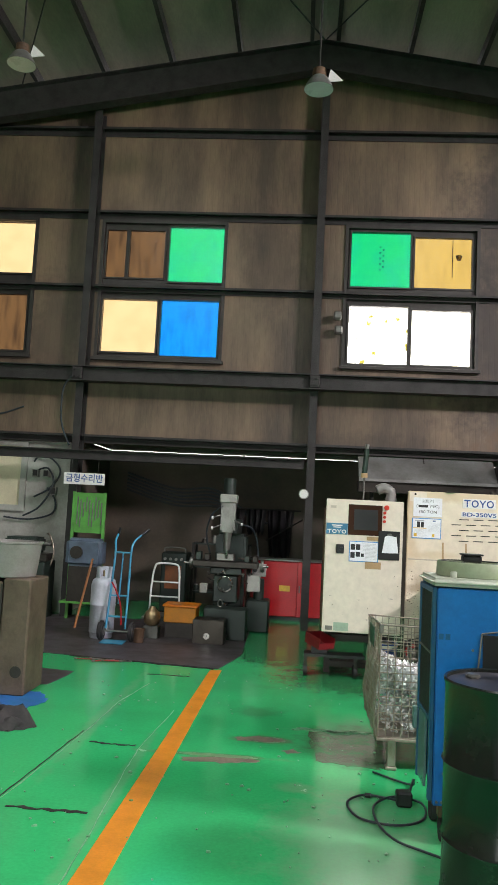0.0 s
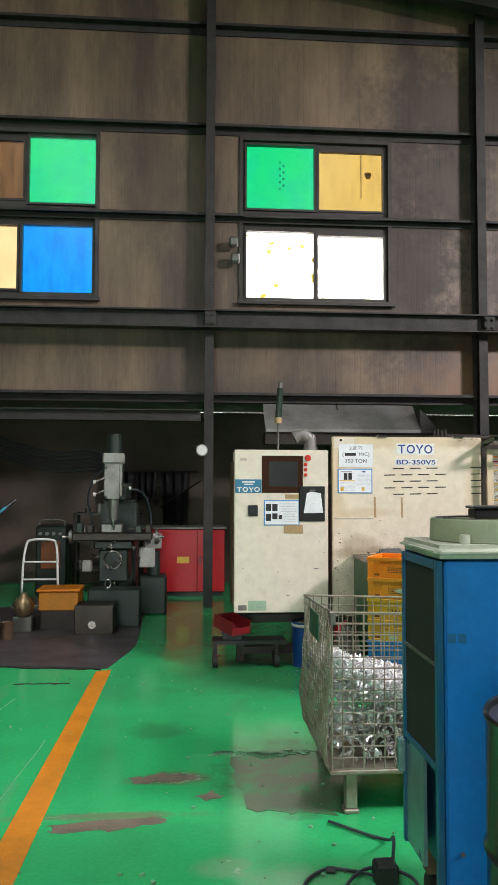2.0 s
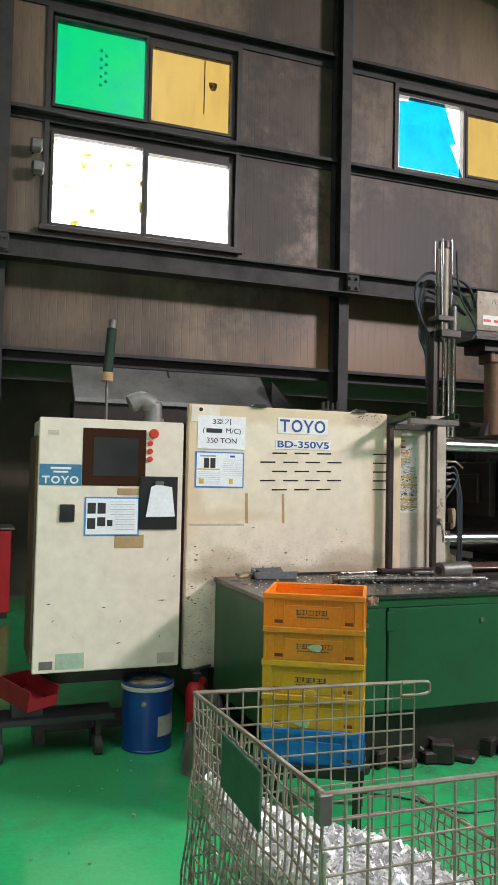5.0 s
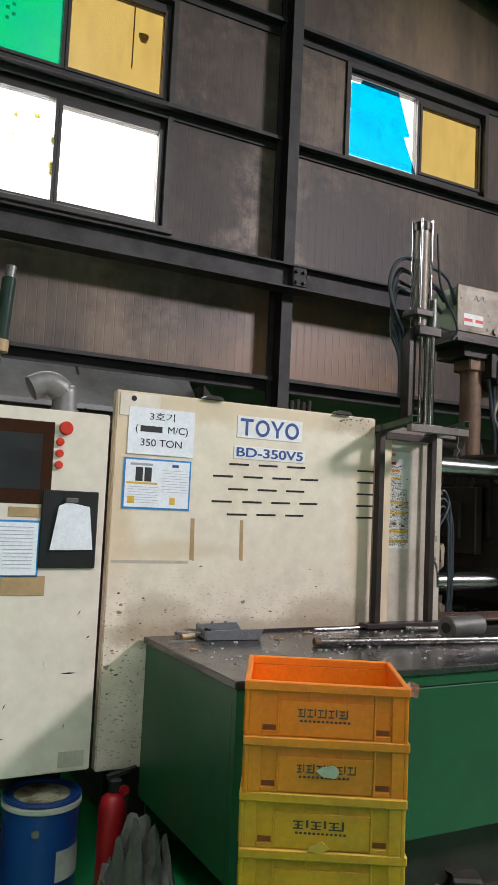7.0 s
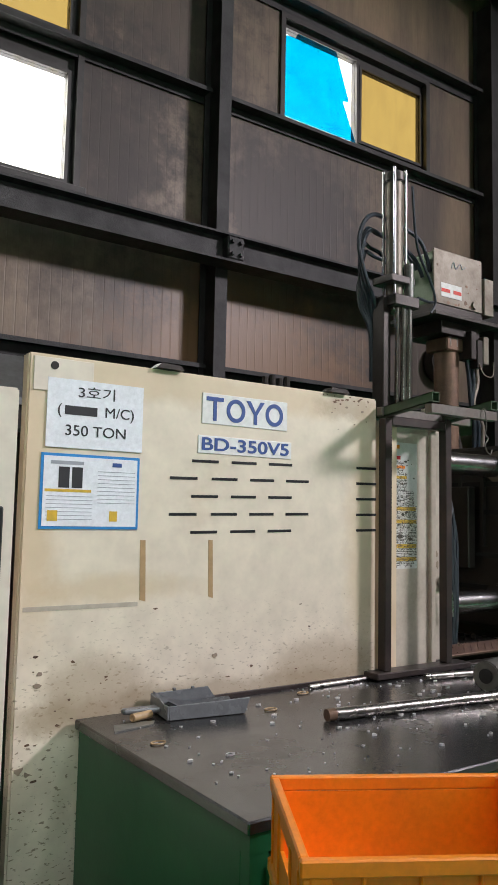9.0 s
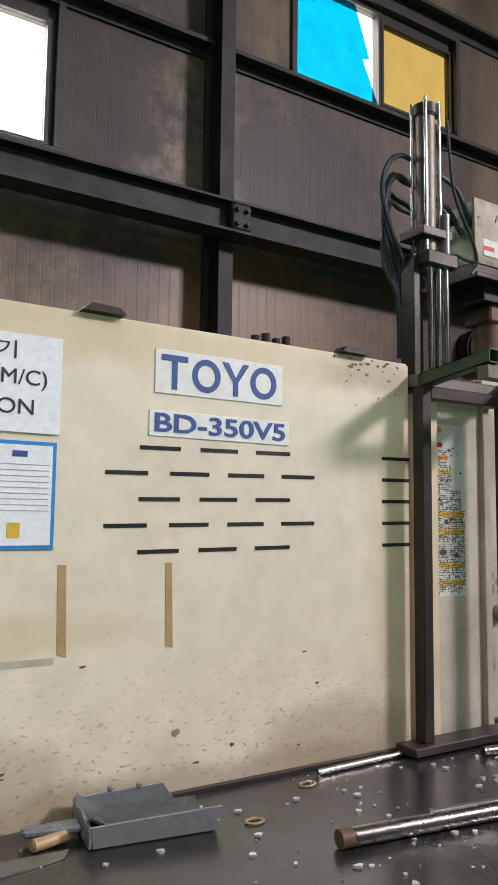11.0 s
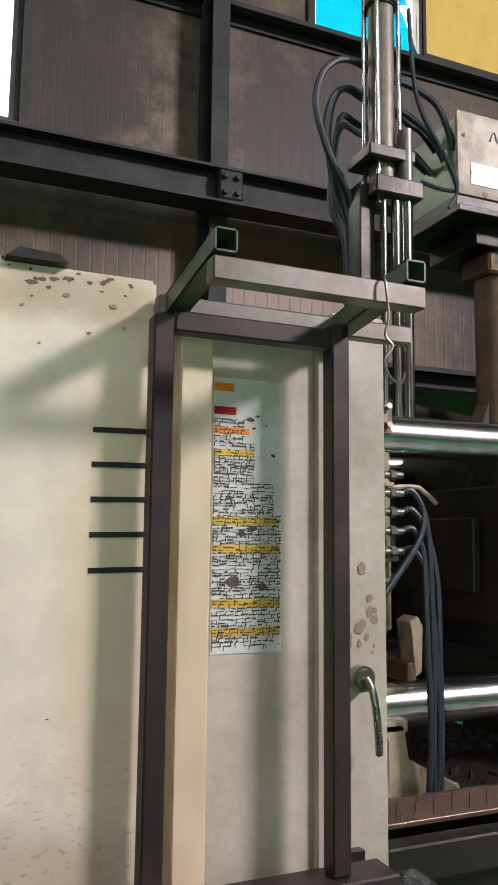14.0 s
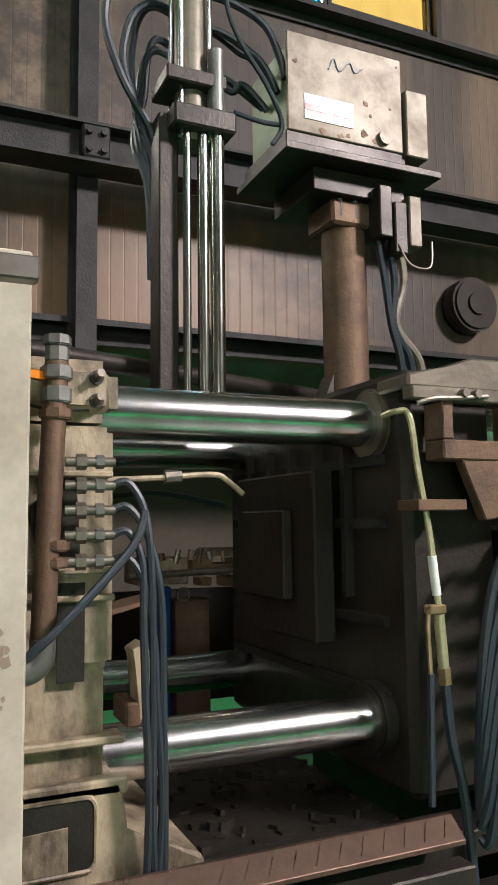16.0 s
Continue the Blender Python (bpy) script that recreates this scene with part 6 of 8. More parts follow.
def paint_pail():
    p = thing("metal_pail", "blue steel pail with stained lid and white label", "pail")
    x, y = 0.905, 8.30
    part("body", lathe([(0.138, 0.0), (0.143, 0.004), (0.143, 0.012), (0.139, 0.016), (0.143, 0.30), (0.143, 0.335)], 40, (x, y)), "pail_blue", p, smooth=True)
    part("band", lathe([(0.1435, 0.335), (0.151, 0.34), (0.151, 0.355), (0.145, 0.36)], 40, (x, y)), "cool_cream", p, "pale lid band", True)
    lid = part("lid", lathe([(0.146, 0.3605), (0.15, 0.368), (0.146, 0.376), (0.135, 0.372), (0.13, 0.366)], 40, (x, y)), "pail_blue", p, smooth=True)
    part("lid_label", rod((x, y, 0.3665), (x, y, 0.3685), 0.105, 30), "stain", lid, "stained cream lid sticker")
    o = bmesh.new()
    for k in range(8):
        a0, a1 = radians(-78 + 7 * k), radians(-78 + 7 * (k + 1))
        vs = [o.verts.new((x + 0.1442 * math.cos(a), y + 0.1442 * math.sin(a), z)) for a, z in ((a0, 0.09), (a1, 0.09), (a1, 0.20), (a0, 0.20))]
        o.faces.new(vs)
    part("label", o, "paper_old", p, "worn white paper label")
    part("ear", rod((x - 0.05, y - 0.134, 0.275), (x - 0.053, y - 0.146, 0.275), 0.014, 12), "mill_grey", p, smooth=True)


def extinguisher():
    e = thing("fire_extinguisher", "small red fire extinguisher beside the pail", "extinguisher")
    x, y = 1.17, 8.24
    part("bottle", lathe([(0.05, 0.0), (0.056, 0.01), (0.056, 0.30), (0.045, 0.34), (0.02, 0.36)], 28, (x, y)), "red", e, smooth=True)
    part("valve", box(x - 0.02, x + 0.03, y - 0.02, y + 0.02, 0.3605, 0.41, 0.006), "black", e)
    part("handle", prism([(x - 0.03, 0.411), (x + 0.09, 0.44), (x + 0.09, 0.45), (x - 0.03, 0.425)], "y", y - 0.012, y + 0.012), "black", e)
    part("gauge", rod((x + 0.035, y - 0.03, 0.37), (x + 0.035, y - 0.02, 0.37), 0.02, 14), "red", e, smooth=True)


def crumpled(name, label, category, x, y, sx, sy, h, mat, seed, n=14):
    """A heap of cloth or bag: a folded, uneven sheet that touches the floor all round."""
    rnd = random.Random(seed)
    b = bmesh.new()
    grid = [[b.verts.new((x + sx * (i / n - 0.5), y + sy * (j / n - 0.5), 0)) for j in range(n + 1)] for i in range(n + 1)]
    off = rnd.uniform(0, 50)
    for i in range(n + 1):
        for j in range(n + 1):
            u, v = 2 * i / n - 1, 2 * j / n - 1
            rr = math.hypot(u, v)
            p = Vector((u * 2.2 + off, v * 2.2, off))
            z = h * max(0, 1 - rr ** 2) * (0.45 + abs(noise.noise(p)) * 1.4) + 0.18 * h * abs(noise.noise(p * 3.1)) * (rr < 1.1)
            vt = grid[i][j]
            k = 1 / max(1, rr / (0.95 + 0.25 * noise.noise(p * 1.3)))
            vt.co = (x + sx * 0.5 * u * k, y + sy * 0.5 * v * k, 0.004 + z)
    for i in range(n):
        for j in range(n):
            b.faces.new((grid[i][j], grid[i + 1][j], grid[i + 1][j + 1], grid[i][j + 1]))
    low = bmesh.ops.extrude_face_region(b, geom=b.faces[:])
    for v in low["geom"]:
        if isinstance(v, bmesh.types.BMVert):
            v.co.z = 0.001
    ob = link_mesh(name, b, mat, None, True)
    return tagged(ob, label, category)


def dustpan():
    d = thing("dustpan", "dull grey plastic dustpan lying on the bench", "dustpan")
    L, W = 0.25, 0.15
    b = bmesh.new()
    n = 8
    # scooped floor: rises towards the back and the two sides
    rows_ = []
    for i in range(n + 1):
        u = i / n
        rows_.append([b.verts.new((L * u, W * (0.04 + 0.92 * k / n), 0.004 + 0.034 * max(0.0, 1 - u / 0.45) ** 2 + 0.016 * abs(2 * k / n - 1) ** 3)) for k in range(n + 1)])
    for i in range(n):
        for k in range(n):
            b.faces.new((rows_[i][k], rows_[i + 1][k], rows_[i + 1][k + 1], rows_[i][k + 1]))
    bmesh.ops.solidify(b, geom=b.faces[:], thickness=0.003)
    part("scoop", b, "dust", d, smooth=True)
    part("side_wall", prism([(0.004, 0.001), (L - 0.012, 0.001), (L + 0.006, 0.046), (0.0, 0.040)], "y", 0.0, 0.005, 0.0015), "dust", d)
    part("side_wall", prism([(0.0, 0.002), (L * 0.66, 0.002), (L * 0.84, 0.012), (L * 0.72, 0.054), (-0.004, 0.046)], "y", W - 0.005, W, 0.0015), "dust", d)
    part("back_wall", prism([(0.0, 0.002), (W, 0.002), (W, 0.046), (W * 0.75, 0.041), (W * 0.5, 0.047), (W * 0.25, 0.038), (0.0, 0.040)], "x", -0.004, 0.002, 0.001), "dust", d)
    for x in (0.07, 0.13):
        part("hanger", box(x - 0.005, x + 0.005, W - 0.008, W + 0.002, 0.049, 0.058, 0.002), "dust", d)
    part("handle", prism([(-0.004, W * 0.36), (-0.11, W * 0.42), (-0.115, W * 0.52), (-0.11, W * 0.60), (-0.004, W * 0.66)], "z", 0.012, 0.026, 0.004), "dust", d)
    d.matrix_world = pose(1.513, 8.19, 0.9405, 0, 0, -9)


def bench_clutter():
    bar = thing("steel_bar", "threaded polished steel bar lying on the bench", "bar")
    part("shaft", rod((1.93, 7.961, 0.958), (2.85, 7.828, 0.958), 0.0175, 24), "chrome_dull", bar, smooth=True)
    part("thread", rod((1.902, 7.965, 0.958), (1.9295, 7.9611, 0.958), 0.0172, 18), "rust", bar, smooth=True)
    bar2 = thing("steel_rod", "thin steel rod lying on the bench", "bar")
    part("shaft", rod((2.15, 7.985, 0.950), (2.85, 7.875, 0.950), 0.0095, 16), "mill_grey", bar2, smooth=True)
    t3 = thing("steel_tube", "short bright steel tube on the bench", "tube")
    part("shaft", rod((2.58, 8.215, 0.9525), (2.84, 8.165, 0.9525), 0.012, 16), "chrome_dull", t3, smooth=True)
    sl = thing("steel_sleeve", "dark bored steel sleeve lying on the bench", "sleeve")
    part("barrel", rod((2.63, 7.985, 0.991), (2.87, 8.03, 0.991), 0.050, 26, bevel=0.004), "mill_grey", sl, smooth=True)
    part("bore", rod((2.6255, 7.984, 0.991), (2.6295, 7.9847, 0.991), 0.025, 20), "black", sl, smooth=True)
    t4 = thing("spare_tube", "thin bright tube beside the guard", "tube")
    part("shaft", rod((2.12, 8.31, 0.948), (2.42, 8.32, 0.948), 0.0075, 10), "chrome_dull", t4, smooth=True)
    kn = thing("scraper", "old flat scraper with wooden handle", "tool")
    part("blade", prism([(1.335, 8.16), (1.46, 8.18), (1.48, 8.21), (1.36, 8.22)], "z", 0.9405, 0.944), "mill_grey", kn)
    part("grip", rod((1.42, 8.235, 0.952), (1.49, 8.25, 0.952), 0.0115, 12, bevel=0.003), "tape", kn, smooth=True)
    for x, y in ((1.84, 8.15), (1.39, 8.02), (2.06, 8.27)):
        ring = hose([(x + 0.02 * math.cos(a), y + 0.013 * math.sin(a), 0.9432) for a in [math.pi * i / 6 for i in range(13)]], 0.0022, 6, 2)
        tagged(link_mesh("rubber_band", ring, "tape", None, True), "yellowed rubber band lying on the bench", "rubber band", "rubber bands on the bench")
    rnd = random.Random(9)
    b = bmesh.new()
    for k in range(150):
        x, y, s = rnd.uniform(1.36, 2.9), rnd.uniform(7.62, 8.32), rnd.choice((0.003, 0.004, 0.006, 0.010))
        prism([(x + s * rnd.uniform(0.4, 1.3) * math.cos(a), y + s * rnd.uniform(0.4, 1) * math.sin(a)) for a in (0, 1.2, 2.4, 3.6, 4.8)], "z", 0.9402, 0.9415 + s * 0.35, bm=b)
    tagged(link_mesh("metal_flash", b, "alu"), "bright aluminium flash crumbs on the bench", "swarf", kind="stuff")


def sheet(name, label, x0, x1, z0, z1, y, edge=None):
    s = thing(name, label, "notice")
    if edge:
        part("border", box(x0, x1, y - 0.0025, y, z0, z1), edge, s)
        part("page", box(x0 + 0.008, x1 - 0.008, y - 0.004, y - 0.0026, z0 + 0.008, z1 - 0.008), "paper", s)
    else:
        part("page", box(x0, x1, y - 0.004, y, z0, z1), "paper", s)
    return s


def notices():
    y = 8.3588
    s = sheet("machine_notice", "white paper notice with large black lettering", 1.182, 1.485, 1.705, 1.905, y)
    for body, z, size, w in (("3호기", 1.868, 0.040, 0.115), ("(          M/C)", 1.815, 0.044, 0.24), ("350 TON", 1.755, 0.044, 0.19)):
        text_mesh("lettering", body, size, "ink", s, (1.334, y - 0.0045, z), w)
    part("print_bar", box(1.235, 1.335, y - 0.005, y - 0.004, 1.802, 1.828), "ink", s)
    n = sheet("inspection_chart", "blue-edged inspection chart with two photographs", 1.172, 1.480, 1.472, 1.688, y, "blue_edge")
    b = bmesh.new()
    for x in (1.225, 1.265):
        box(x, x + 0.032, y - 0.005, y - 0.004, 1.59, 1.65, bm=b)
    part("photo", b, "ink", n)
    part("heading", box(1.2, 1.30, y - 0.005, y - 0.004, 1.657, 1.667), "ink_grey", n)
    part("heading", box(1.39, 1.42, y - 0.005, y - 0.004, 1.656, 1.668), "ink_blue", n)
    for x0, x1, z in ((1.185, 1.325, 1.578), (1.195, 1.225, 1.495), (1.385, 1.41, 1.495)):
        part("yellow_row", box(x0, x1, y - 0.0049, y - 0.004, z, z + 0.008 if x1 - x0 > 0.1 else z + 0.03), "label_yellow", n)
    b = bmesh.new()
    for k in range(9):
        box(1.345, 1.465, y - 0.0048, y - 0.004, 1.64 - 0.0115 * k, 1.6415 - 0.0115 * k, bm=b)
    for k in range(7):
        box(1.19, 1.33, y - 0.0048, y - 0.004, 1.565 - 0.011 * k, 1.5665 - 0.011 * k, bm=b)
    part("print", b, "ink_grey", n)
    y = 8.2395
    n = sheet("operation_chart", "blue-edged operation chart with photographs", 0.509, 0.815, 1.197, 1.412, y, "blue_edge")
    b = bmesh.new()
    for x, z, w, h in ((0.525, 1.32, 0.045, 0.06), (0.58, 1.32, 0.045, 0.06), (0.525, 1.235, 0.045, 0.06), (0.58, 1.25, 0.045, 0.05), (0.635, 1.25, 0.03, 0.035)):
        box(x, x + w, y - 0.005, y - 0.004, z, z + h, bm=b)
    part("photo", b, "ink", n)
    b = bmesh.new()
    for k in range(12):
        box(0.65 if k < 6 else 0.68, 0.79, y - 0.005, y - 0.004, 1.385 - 0.014 * k, 1.387 - 0.014 * k, bm=b)
    part("print", b, "ink_grey", n)
    c = thing("clipboard", "black clipboard with a wad of white papers", "clipboard")
    part("board", box(0.812, 1.034, y - 0.012, y, 1.232, 1.532, 0.004), "black", c)
    for k, (dx, rot) in enumerate(((0.0, 0.0), (0.006, 0.02), (-0.008, -0.03))):
        part("page", prism([(0.888 + dx + rot, 1.302), (0.992 + dx + rot, 1.306), (0.992 + dx, 1.472), (0.915 + dx, 1.486), (0.884 + dx, 1.472)], "y", y - 0.016 - 0.003 * k, y - 0.0135 - 0.003 * k), "paper", c)
    part("clip", box(0.90, 0.95, y - 0.026, y - 0.0125, 1.485, 1.505, 0.003), "mill_grey", c, "steel spring clip")


M["tag_green"] = material("green tag paint", (0.03, 0.10, 0.055), 0.5, 0, (0.02, 0.05, 0.03), 0.5, 9)
M["cool_trim"] = material("dark teal trim", (0.006, 0.09, 0.20), 0.4, 0, (0.05, 0.12, 0.12), 0.5, 4)
M["drum_lid"] = material("scuffed black lid", (0.03, 0.028, 0.032), 0.35, 0.3, (0.14, 0.13, 0.15), 0.6, 7, 0.15, 50)
M["pail_blue"] = material("pail blue enamel", (0.008, 0.05, 0.22), 0.35, 0, (0.01, 0.04, 0.12), 0.5, 6, 0.05)
M["paper_old"] = material("worn paper", (0.45, 0.45, 0.40), 0.6, 0, (0.2, 0.19, 0.12), 0.6, 12)
M["stain"] = material("stained sticker", (0.50, 0.46, 0.32), 0.5, 0, (0.12, 0.09, 0.04), 0.9, 12, low=0.45, high=0.6)
M["bag"] = material("crumpled grey plastic bag", (0.10, 0.095, 0.085), 0.35, 0, (0.35, 0.34, 0.30), 0.5, 9, 0.3)
crate_pallet()
crate("blue_plastic", "blue plastic crate at the bottom of the stack", 0.284)
crate("yellow", "faded yellow plastic crate in the stack", 0.431, 0.6)
crate("yellow", "yellow plastic crate with dark printed letters", 0.578, -0.5, (0.045, 0.045, 0.045))
crate("amber", "amber plastic crate with dark printing", 0.725, 0.8, (0.022, 0.025, 0.025, 0.025, 0.025, 0.025))
crate("orange", "bright orange plastic crate on top of the stack", 0.872, 0, (0.022, 0.026, 0.026, 0.026, 0.026))
mesh_cage()
chiller()
oil_drum()
paint_pail()
extinguisher()
crumpled("plastic_bag", "crumpled dirty plastic bag lying by the bench", "bag", 1.14, 7.86, 0.30, 0.46, 0.46, "bag", 8, 18)
dustpan()
bench_clutter()
notices()


def bench_litter():
    """Dark castings and offcuts pushed under the bench."""
    rnd = random.Random(31)
    for k in range(9):
        x, y = 1.9 + 0.13 * k + rnd.uniform(-0.04, 0.04), 7.62 + rnd.uniform(-0.05, 0.05)
        o = thing("waste_casting", "oily dark waste casting pushed under the bench", "casting", "waste castings")
        w, d, h = rnd.uniform(0.04, 0.08), rnd.uniform(0.04, 0.07), rnd.uniform(0.04, 0.12)
        part("lump", box(-w, w, -d, d, 0.0, h, 0.012), "iron", o)
        part("runner", rod((-w * 0.5, -d * 0.2, h * 0.6), (w * 1.3, d * 0.1, h * 1.15), 0.014, 8), "mill_grey" if k % 3 == 0 else "iron", o, smooth=True)
        o.matrix_world = pose(x, y, 0, 0, 0, rnd.uniform(0, 180))
    p = thing("floor_cable", "thin dark cable lying by the bench", "cable")
    part("wire", hose([(1.75, 7.35, 0.006), (1.95, 7.2, 0.006), (2.1, 7.0, 0.006), (2.35, 6.95, 0.006), (2.7, 6.7, 0.006)], 0.005, 6, 6), "hose", p, smooth=True)
    r = thing("rag_scrap", "pinkish paper scrap tucked into a crate", "scrap")
    b = bmesh.new()
    rows = [[b.verts.new((0.012 * i, 0.006 * math.sin(i * 1.7 + j), 0.014 * j + 0.004 * math.cos(2 * i))) for j in range(4)] for i in range(6)]
    for p_, q_ in zip(rows, rows[1:]):
        for j in range(3):
            b.faces.new((p_[j], q_[j], q_[j + 1], p_[j + 1]))
    bmesh.ops.solidify(b, geom=b.faces[:], thickness=0.002)
    part("paper", b, "paper_pink", r)
    r.matrix_world = pose(1.625, 7.07, 0.965, 0, 0, -20)
    for z, mat, dx, pts in ((0.60, "label_yellow", -0.01, 5), (0.47, "tag_pale", -0.04, 6), (0.80, "tag_pale", 0.01, 6)):
        s_ = thing("sticker", "torn paper sticker on the plastic crate wall", "sticker", "crate stickers")
        o = [(dx + 0.03 * (1 + 0.4 * math.sin(3 * k)) * math.cos(2 * math.pi * k / pts), 0.016 * (1 + 0.3 * math.cos(5 * k)) * math.sin(2 * math.pi * k / pts)) for k in range(pts)]
        part("paper", prism(o, "y", -0.189, -0.1835), mat, s_)
        s_.matrix_world = pose(1.435, 7.187, z, 0, 0, -29.5)


M["paper_pink"] = material("pinkish waste paper", (0.62, 0.45, 0.42), 0.7, 0, None, 0.3, 20)
M["tag_pale"] = material("pale green sticker", (0.50, 0.58, 0.42), 0.6, 0, None, 0.4, 20)
bench_litter()


M["red_dark"] = material("dark red plastic", (0.22, 0.01, 0.015), 0.5, 0, None, 0.4, 5)
M["blue_floor"] = material("blue floor paint", (0.02, 0.14, 0.45), 0.35, 0, (0.03, 0.2, 0.2), 0.5, 6)
M["damp_green"] = material("greasy worn green", (0.09, 0.14, 0.08), 0.18, 0, (0.03, 0.24, 0.08), 0.9, 4.5, 0.15, 60, low=0.44, high=0.6)
M["plate_dull"] = material("dull pale metal", (0.36, 0.36, 0.33), 0.5, 0.1, (0.15, 0.14, 0.12), 0.6, 9)
M["grinder"] = material("blue-grey machine paint", (0.10, 0.14, 0.20), 0.5, 0, (0.05, 0.06, 0.07), 0.6, 6)
M["blind"] = material("cream blind", (0.72, 0.64, 0.45), 0.6, 0, None, 0.2, 4, 0)
M["tub"] = material("cloudy grey plastic", (0.26, 0.245, 0.23), 0.45, 0, (0.15, 0.13, 0.11), 0.5, 6)
M["signal"] = material("smoked signal lens", (0.03, 0.05, 0.04), 0.2, 0, None, 0.4, 8, 0)


# ---- floor details ----
def patch(name, label, category, outline, mat, z=0.003, wobble=0.03, seed=1, n=6):
    """A thin layer on the floor with an uneven edge."""
    rnd = random.Random(seed)
    pts = []
    for k, (x, y) in enumerate(outline):
        x2, y2 = outline[(k + 1) % len(outline)]
        for i in range(n):
            u = i / n
            pts.append((x + (x2 - x) * u + rnd.uniform(-wobble, wobble), y + (y2 - y) * u + rnd.uniform(-wobble, wobble)))
    return tagged(link_mesh(name, prism(pts, "z", 0.0, z), mat), label, category, kind="structure")


def streak(name, label, pts, width, mat, z=0.003, seed=1):
    rnd = random.Random(seed)
    left, right = [], []
    for (x, y), (x2, y2) in zip(pts, pts[1:]):
        d = Vector((x2 - x, y2 - y)).normalized()
        for i in range(8):
            u = i / 8
            w = width * rnd.uniform(0.25, 1.0) / 2
            jx = rnd.uniform(-0.3, 0.3) * width
            p = Vector((x + (x2 - x) * u, y + (y2 - y) * u)) + Vector((-d.y, d.x)) * jx
            left.append(p + Vector((-d.y, d.x)) * w)
            right.append(p - Vector((-d.y, d.x)) * w)
    b = bmesh.new()
    lv, rv = [b.verts.new((*p, z)) for p in left], [b.verts.new((*p, z)) for p in right]
    for i in range(len(lv) - 1):
        b.faces.new((lv[i], rv[i], rv[i + 1], lv[i + 1]))
    ext = bmesh.ops.extrude_face_region(b, geom=b.faces[:])
    for v in ext["geom"]:
        if isinstance(v, bmesh.types.BMVert):
            v.co.z = 0.0
    return tagged(link_mesh(name, b, mat), label, "floor mark", kind="structure")


tagged(link_mesh("floor_stripe", prism([(-0.955, 2.0), (-0.815, 2.0), (-0.80, 3.44), (-0.765, 8.22), (-0.885, 8.18), (-0.95, 3.4)], "z", 0, 0.003), "stripe"), "worn orange painted floor line", "floor line", kind="structure")
patch("floor_plate", "dark dusty steel floor plates of the repair bay", "floor", [(-0.80, 8.27), (-0.62, 9.2), (-0.68, 11.6), (-7.0, 11.6), (-7.0, 9.3), (-3.4, 8.62), (-2.2, 8.48)], "mat", 0.006, 0.008, 3, 3)
streak("floor_edge", "black ragged edge of the floor plates", [(-0.85, 8.24), (-1.5, 8.33), (-2.2, 8.44), (-2.5, 8.50)], 0.045, "crack", 0.0075, 2)
patch("floor_mat", "dark rubber mat on the green floor", "mat", [(-2.25, 7.05), (-2.17, 7.68), (-3.6, 7.9), (-3.6, 7.0)], "mat", 0.005, 0.015, 5, 3)
patch("paint_patch", "bright blue paint patch on the floor", "floor mark", [(-2.6, 6.1), (-2.15, 6.15), (-2.05, 6.5), (-2.2, 6.75), (-2.6, 6.75)], "blue_floor", 0.004, 0.02, 6)
streak("crack", "black open crack in the floor", [(-1.53, 4.22), (-1.3, 4.20), (-1.05, 4.21)], 0.04, "crack", 0.003, 4)
streak("crack", "black open crack in the floor", [(-1.41, 5.45), (-1.25, 5.43), (-1.06, 5.43)], 0.035, "crack", 0.003, 5)
streak("crack", "black slit in the floor", [(-1.47, 7.80), (-1.2, 7.80), (-1.02, 7.80)], 0.04, "crack", 0.003, 7)
streak("scuff", "whitish scraped line on the floor", [(-1.60, 4.3), (-1.55, 5.0), (-1.50, 5.8), (-1.48, 6.6), (-1.35, 7.5)], 0.012, "scuff", 0.002, 8)
streak("scuff", "whitish scraped line on the floor", [(-0.98, 3.2), (-1.0, 4.0), (-1.04, 4.9), (-1.05, 5.4), (-0.97, 6.6)], 0.009, "scuff", 0.002, 9)
streak("crack", "dark joint line in the floor", [(-1.62, 4.3), (-1.57, 5.0), (-1.52, 5.8)], 0.010, "crack", 0.0034, 10)
patch("worn_patch", "greasy worn patch of floor where the green paint has gone", "floor mark", [(0.16, 5.38), (0.42, 5.30), (0.66, 5.32), (0.72, 6.10), (0.40, 6.15), (0.14, 6.08)], "damp_green", 0.002, 0.035, 12, 7)
patch("worn_patch", "brown bare patch of floor where the green paint has gone", "floor mark", [(-0.42, 5.80), (-0.25, 5.87), (-0.08, 5.85), (-0.04, 5.80), (-0.2, 5.74), (-0.4, 5.75)], "bare", 0.002, 0.02, 14, 5)
patch("worn_patch", "small brown bare patch of floor", "floor mark", [(-0.10, 5.56), (0.0, 5.61), (0.05, 5.54), (-0.03, 5.50)], "bare", 0.002, 0.015, 15, 4)
patch("worn_patch", "brown bare patch of floor by the painted line", "floor mark", [(-0.75, 5.26), (-0.35, 5.33), (-0.20, 5.28), (-0.4, 5.2), (-0.72, 5.19)], "bare", 0.002, 0.02, 16, 5)
rnd = random.Random(41)
b = bmesh.new()
for k in range(110):
    u = rnd.random()
    x, y, s = 0.02 + 0.66 * u, 6.13 + 0.03 * math.sin(9 * u) + rnd.gauss(0, 0.018), rnd.choice((0.006, 0.009, 0.014, 0.02))
    prism([(x + s * rnd.uniform(0.6, 2.0) * math.cos(a), y + s * rnd.uniform(0.3, 0.9) * math.sin(a)) for a in (0, 1.1, 2.2, 3.3, 4.4, 5.4)], "z", 0.0, 0.0035 + 0.15 * s, bm=b)
tagged(link_mesh("paint_flakes", b, "scuff"), "lifted pale paint flakes along the worn patch", "debris", kind="stuff")
rnd = random.Random(21)
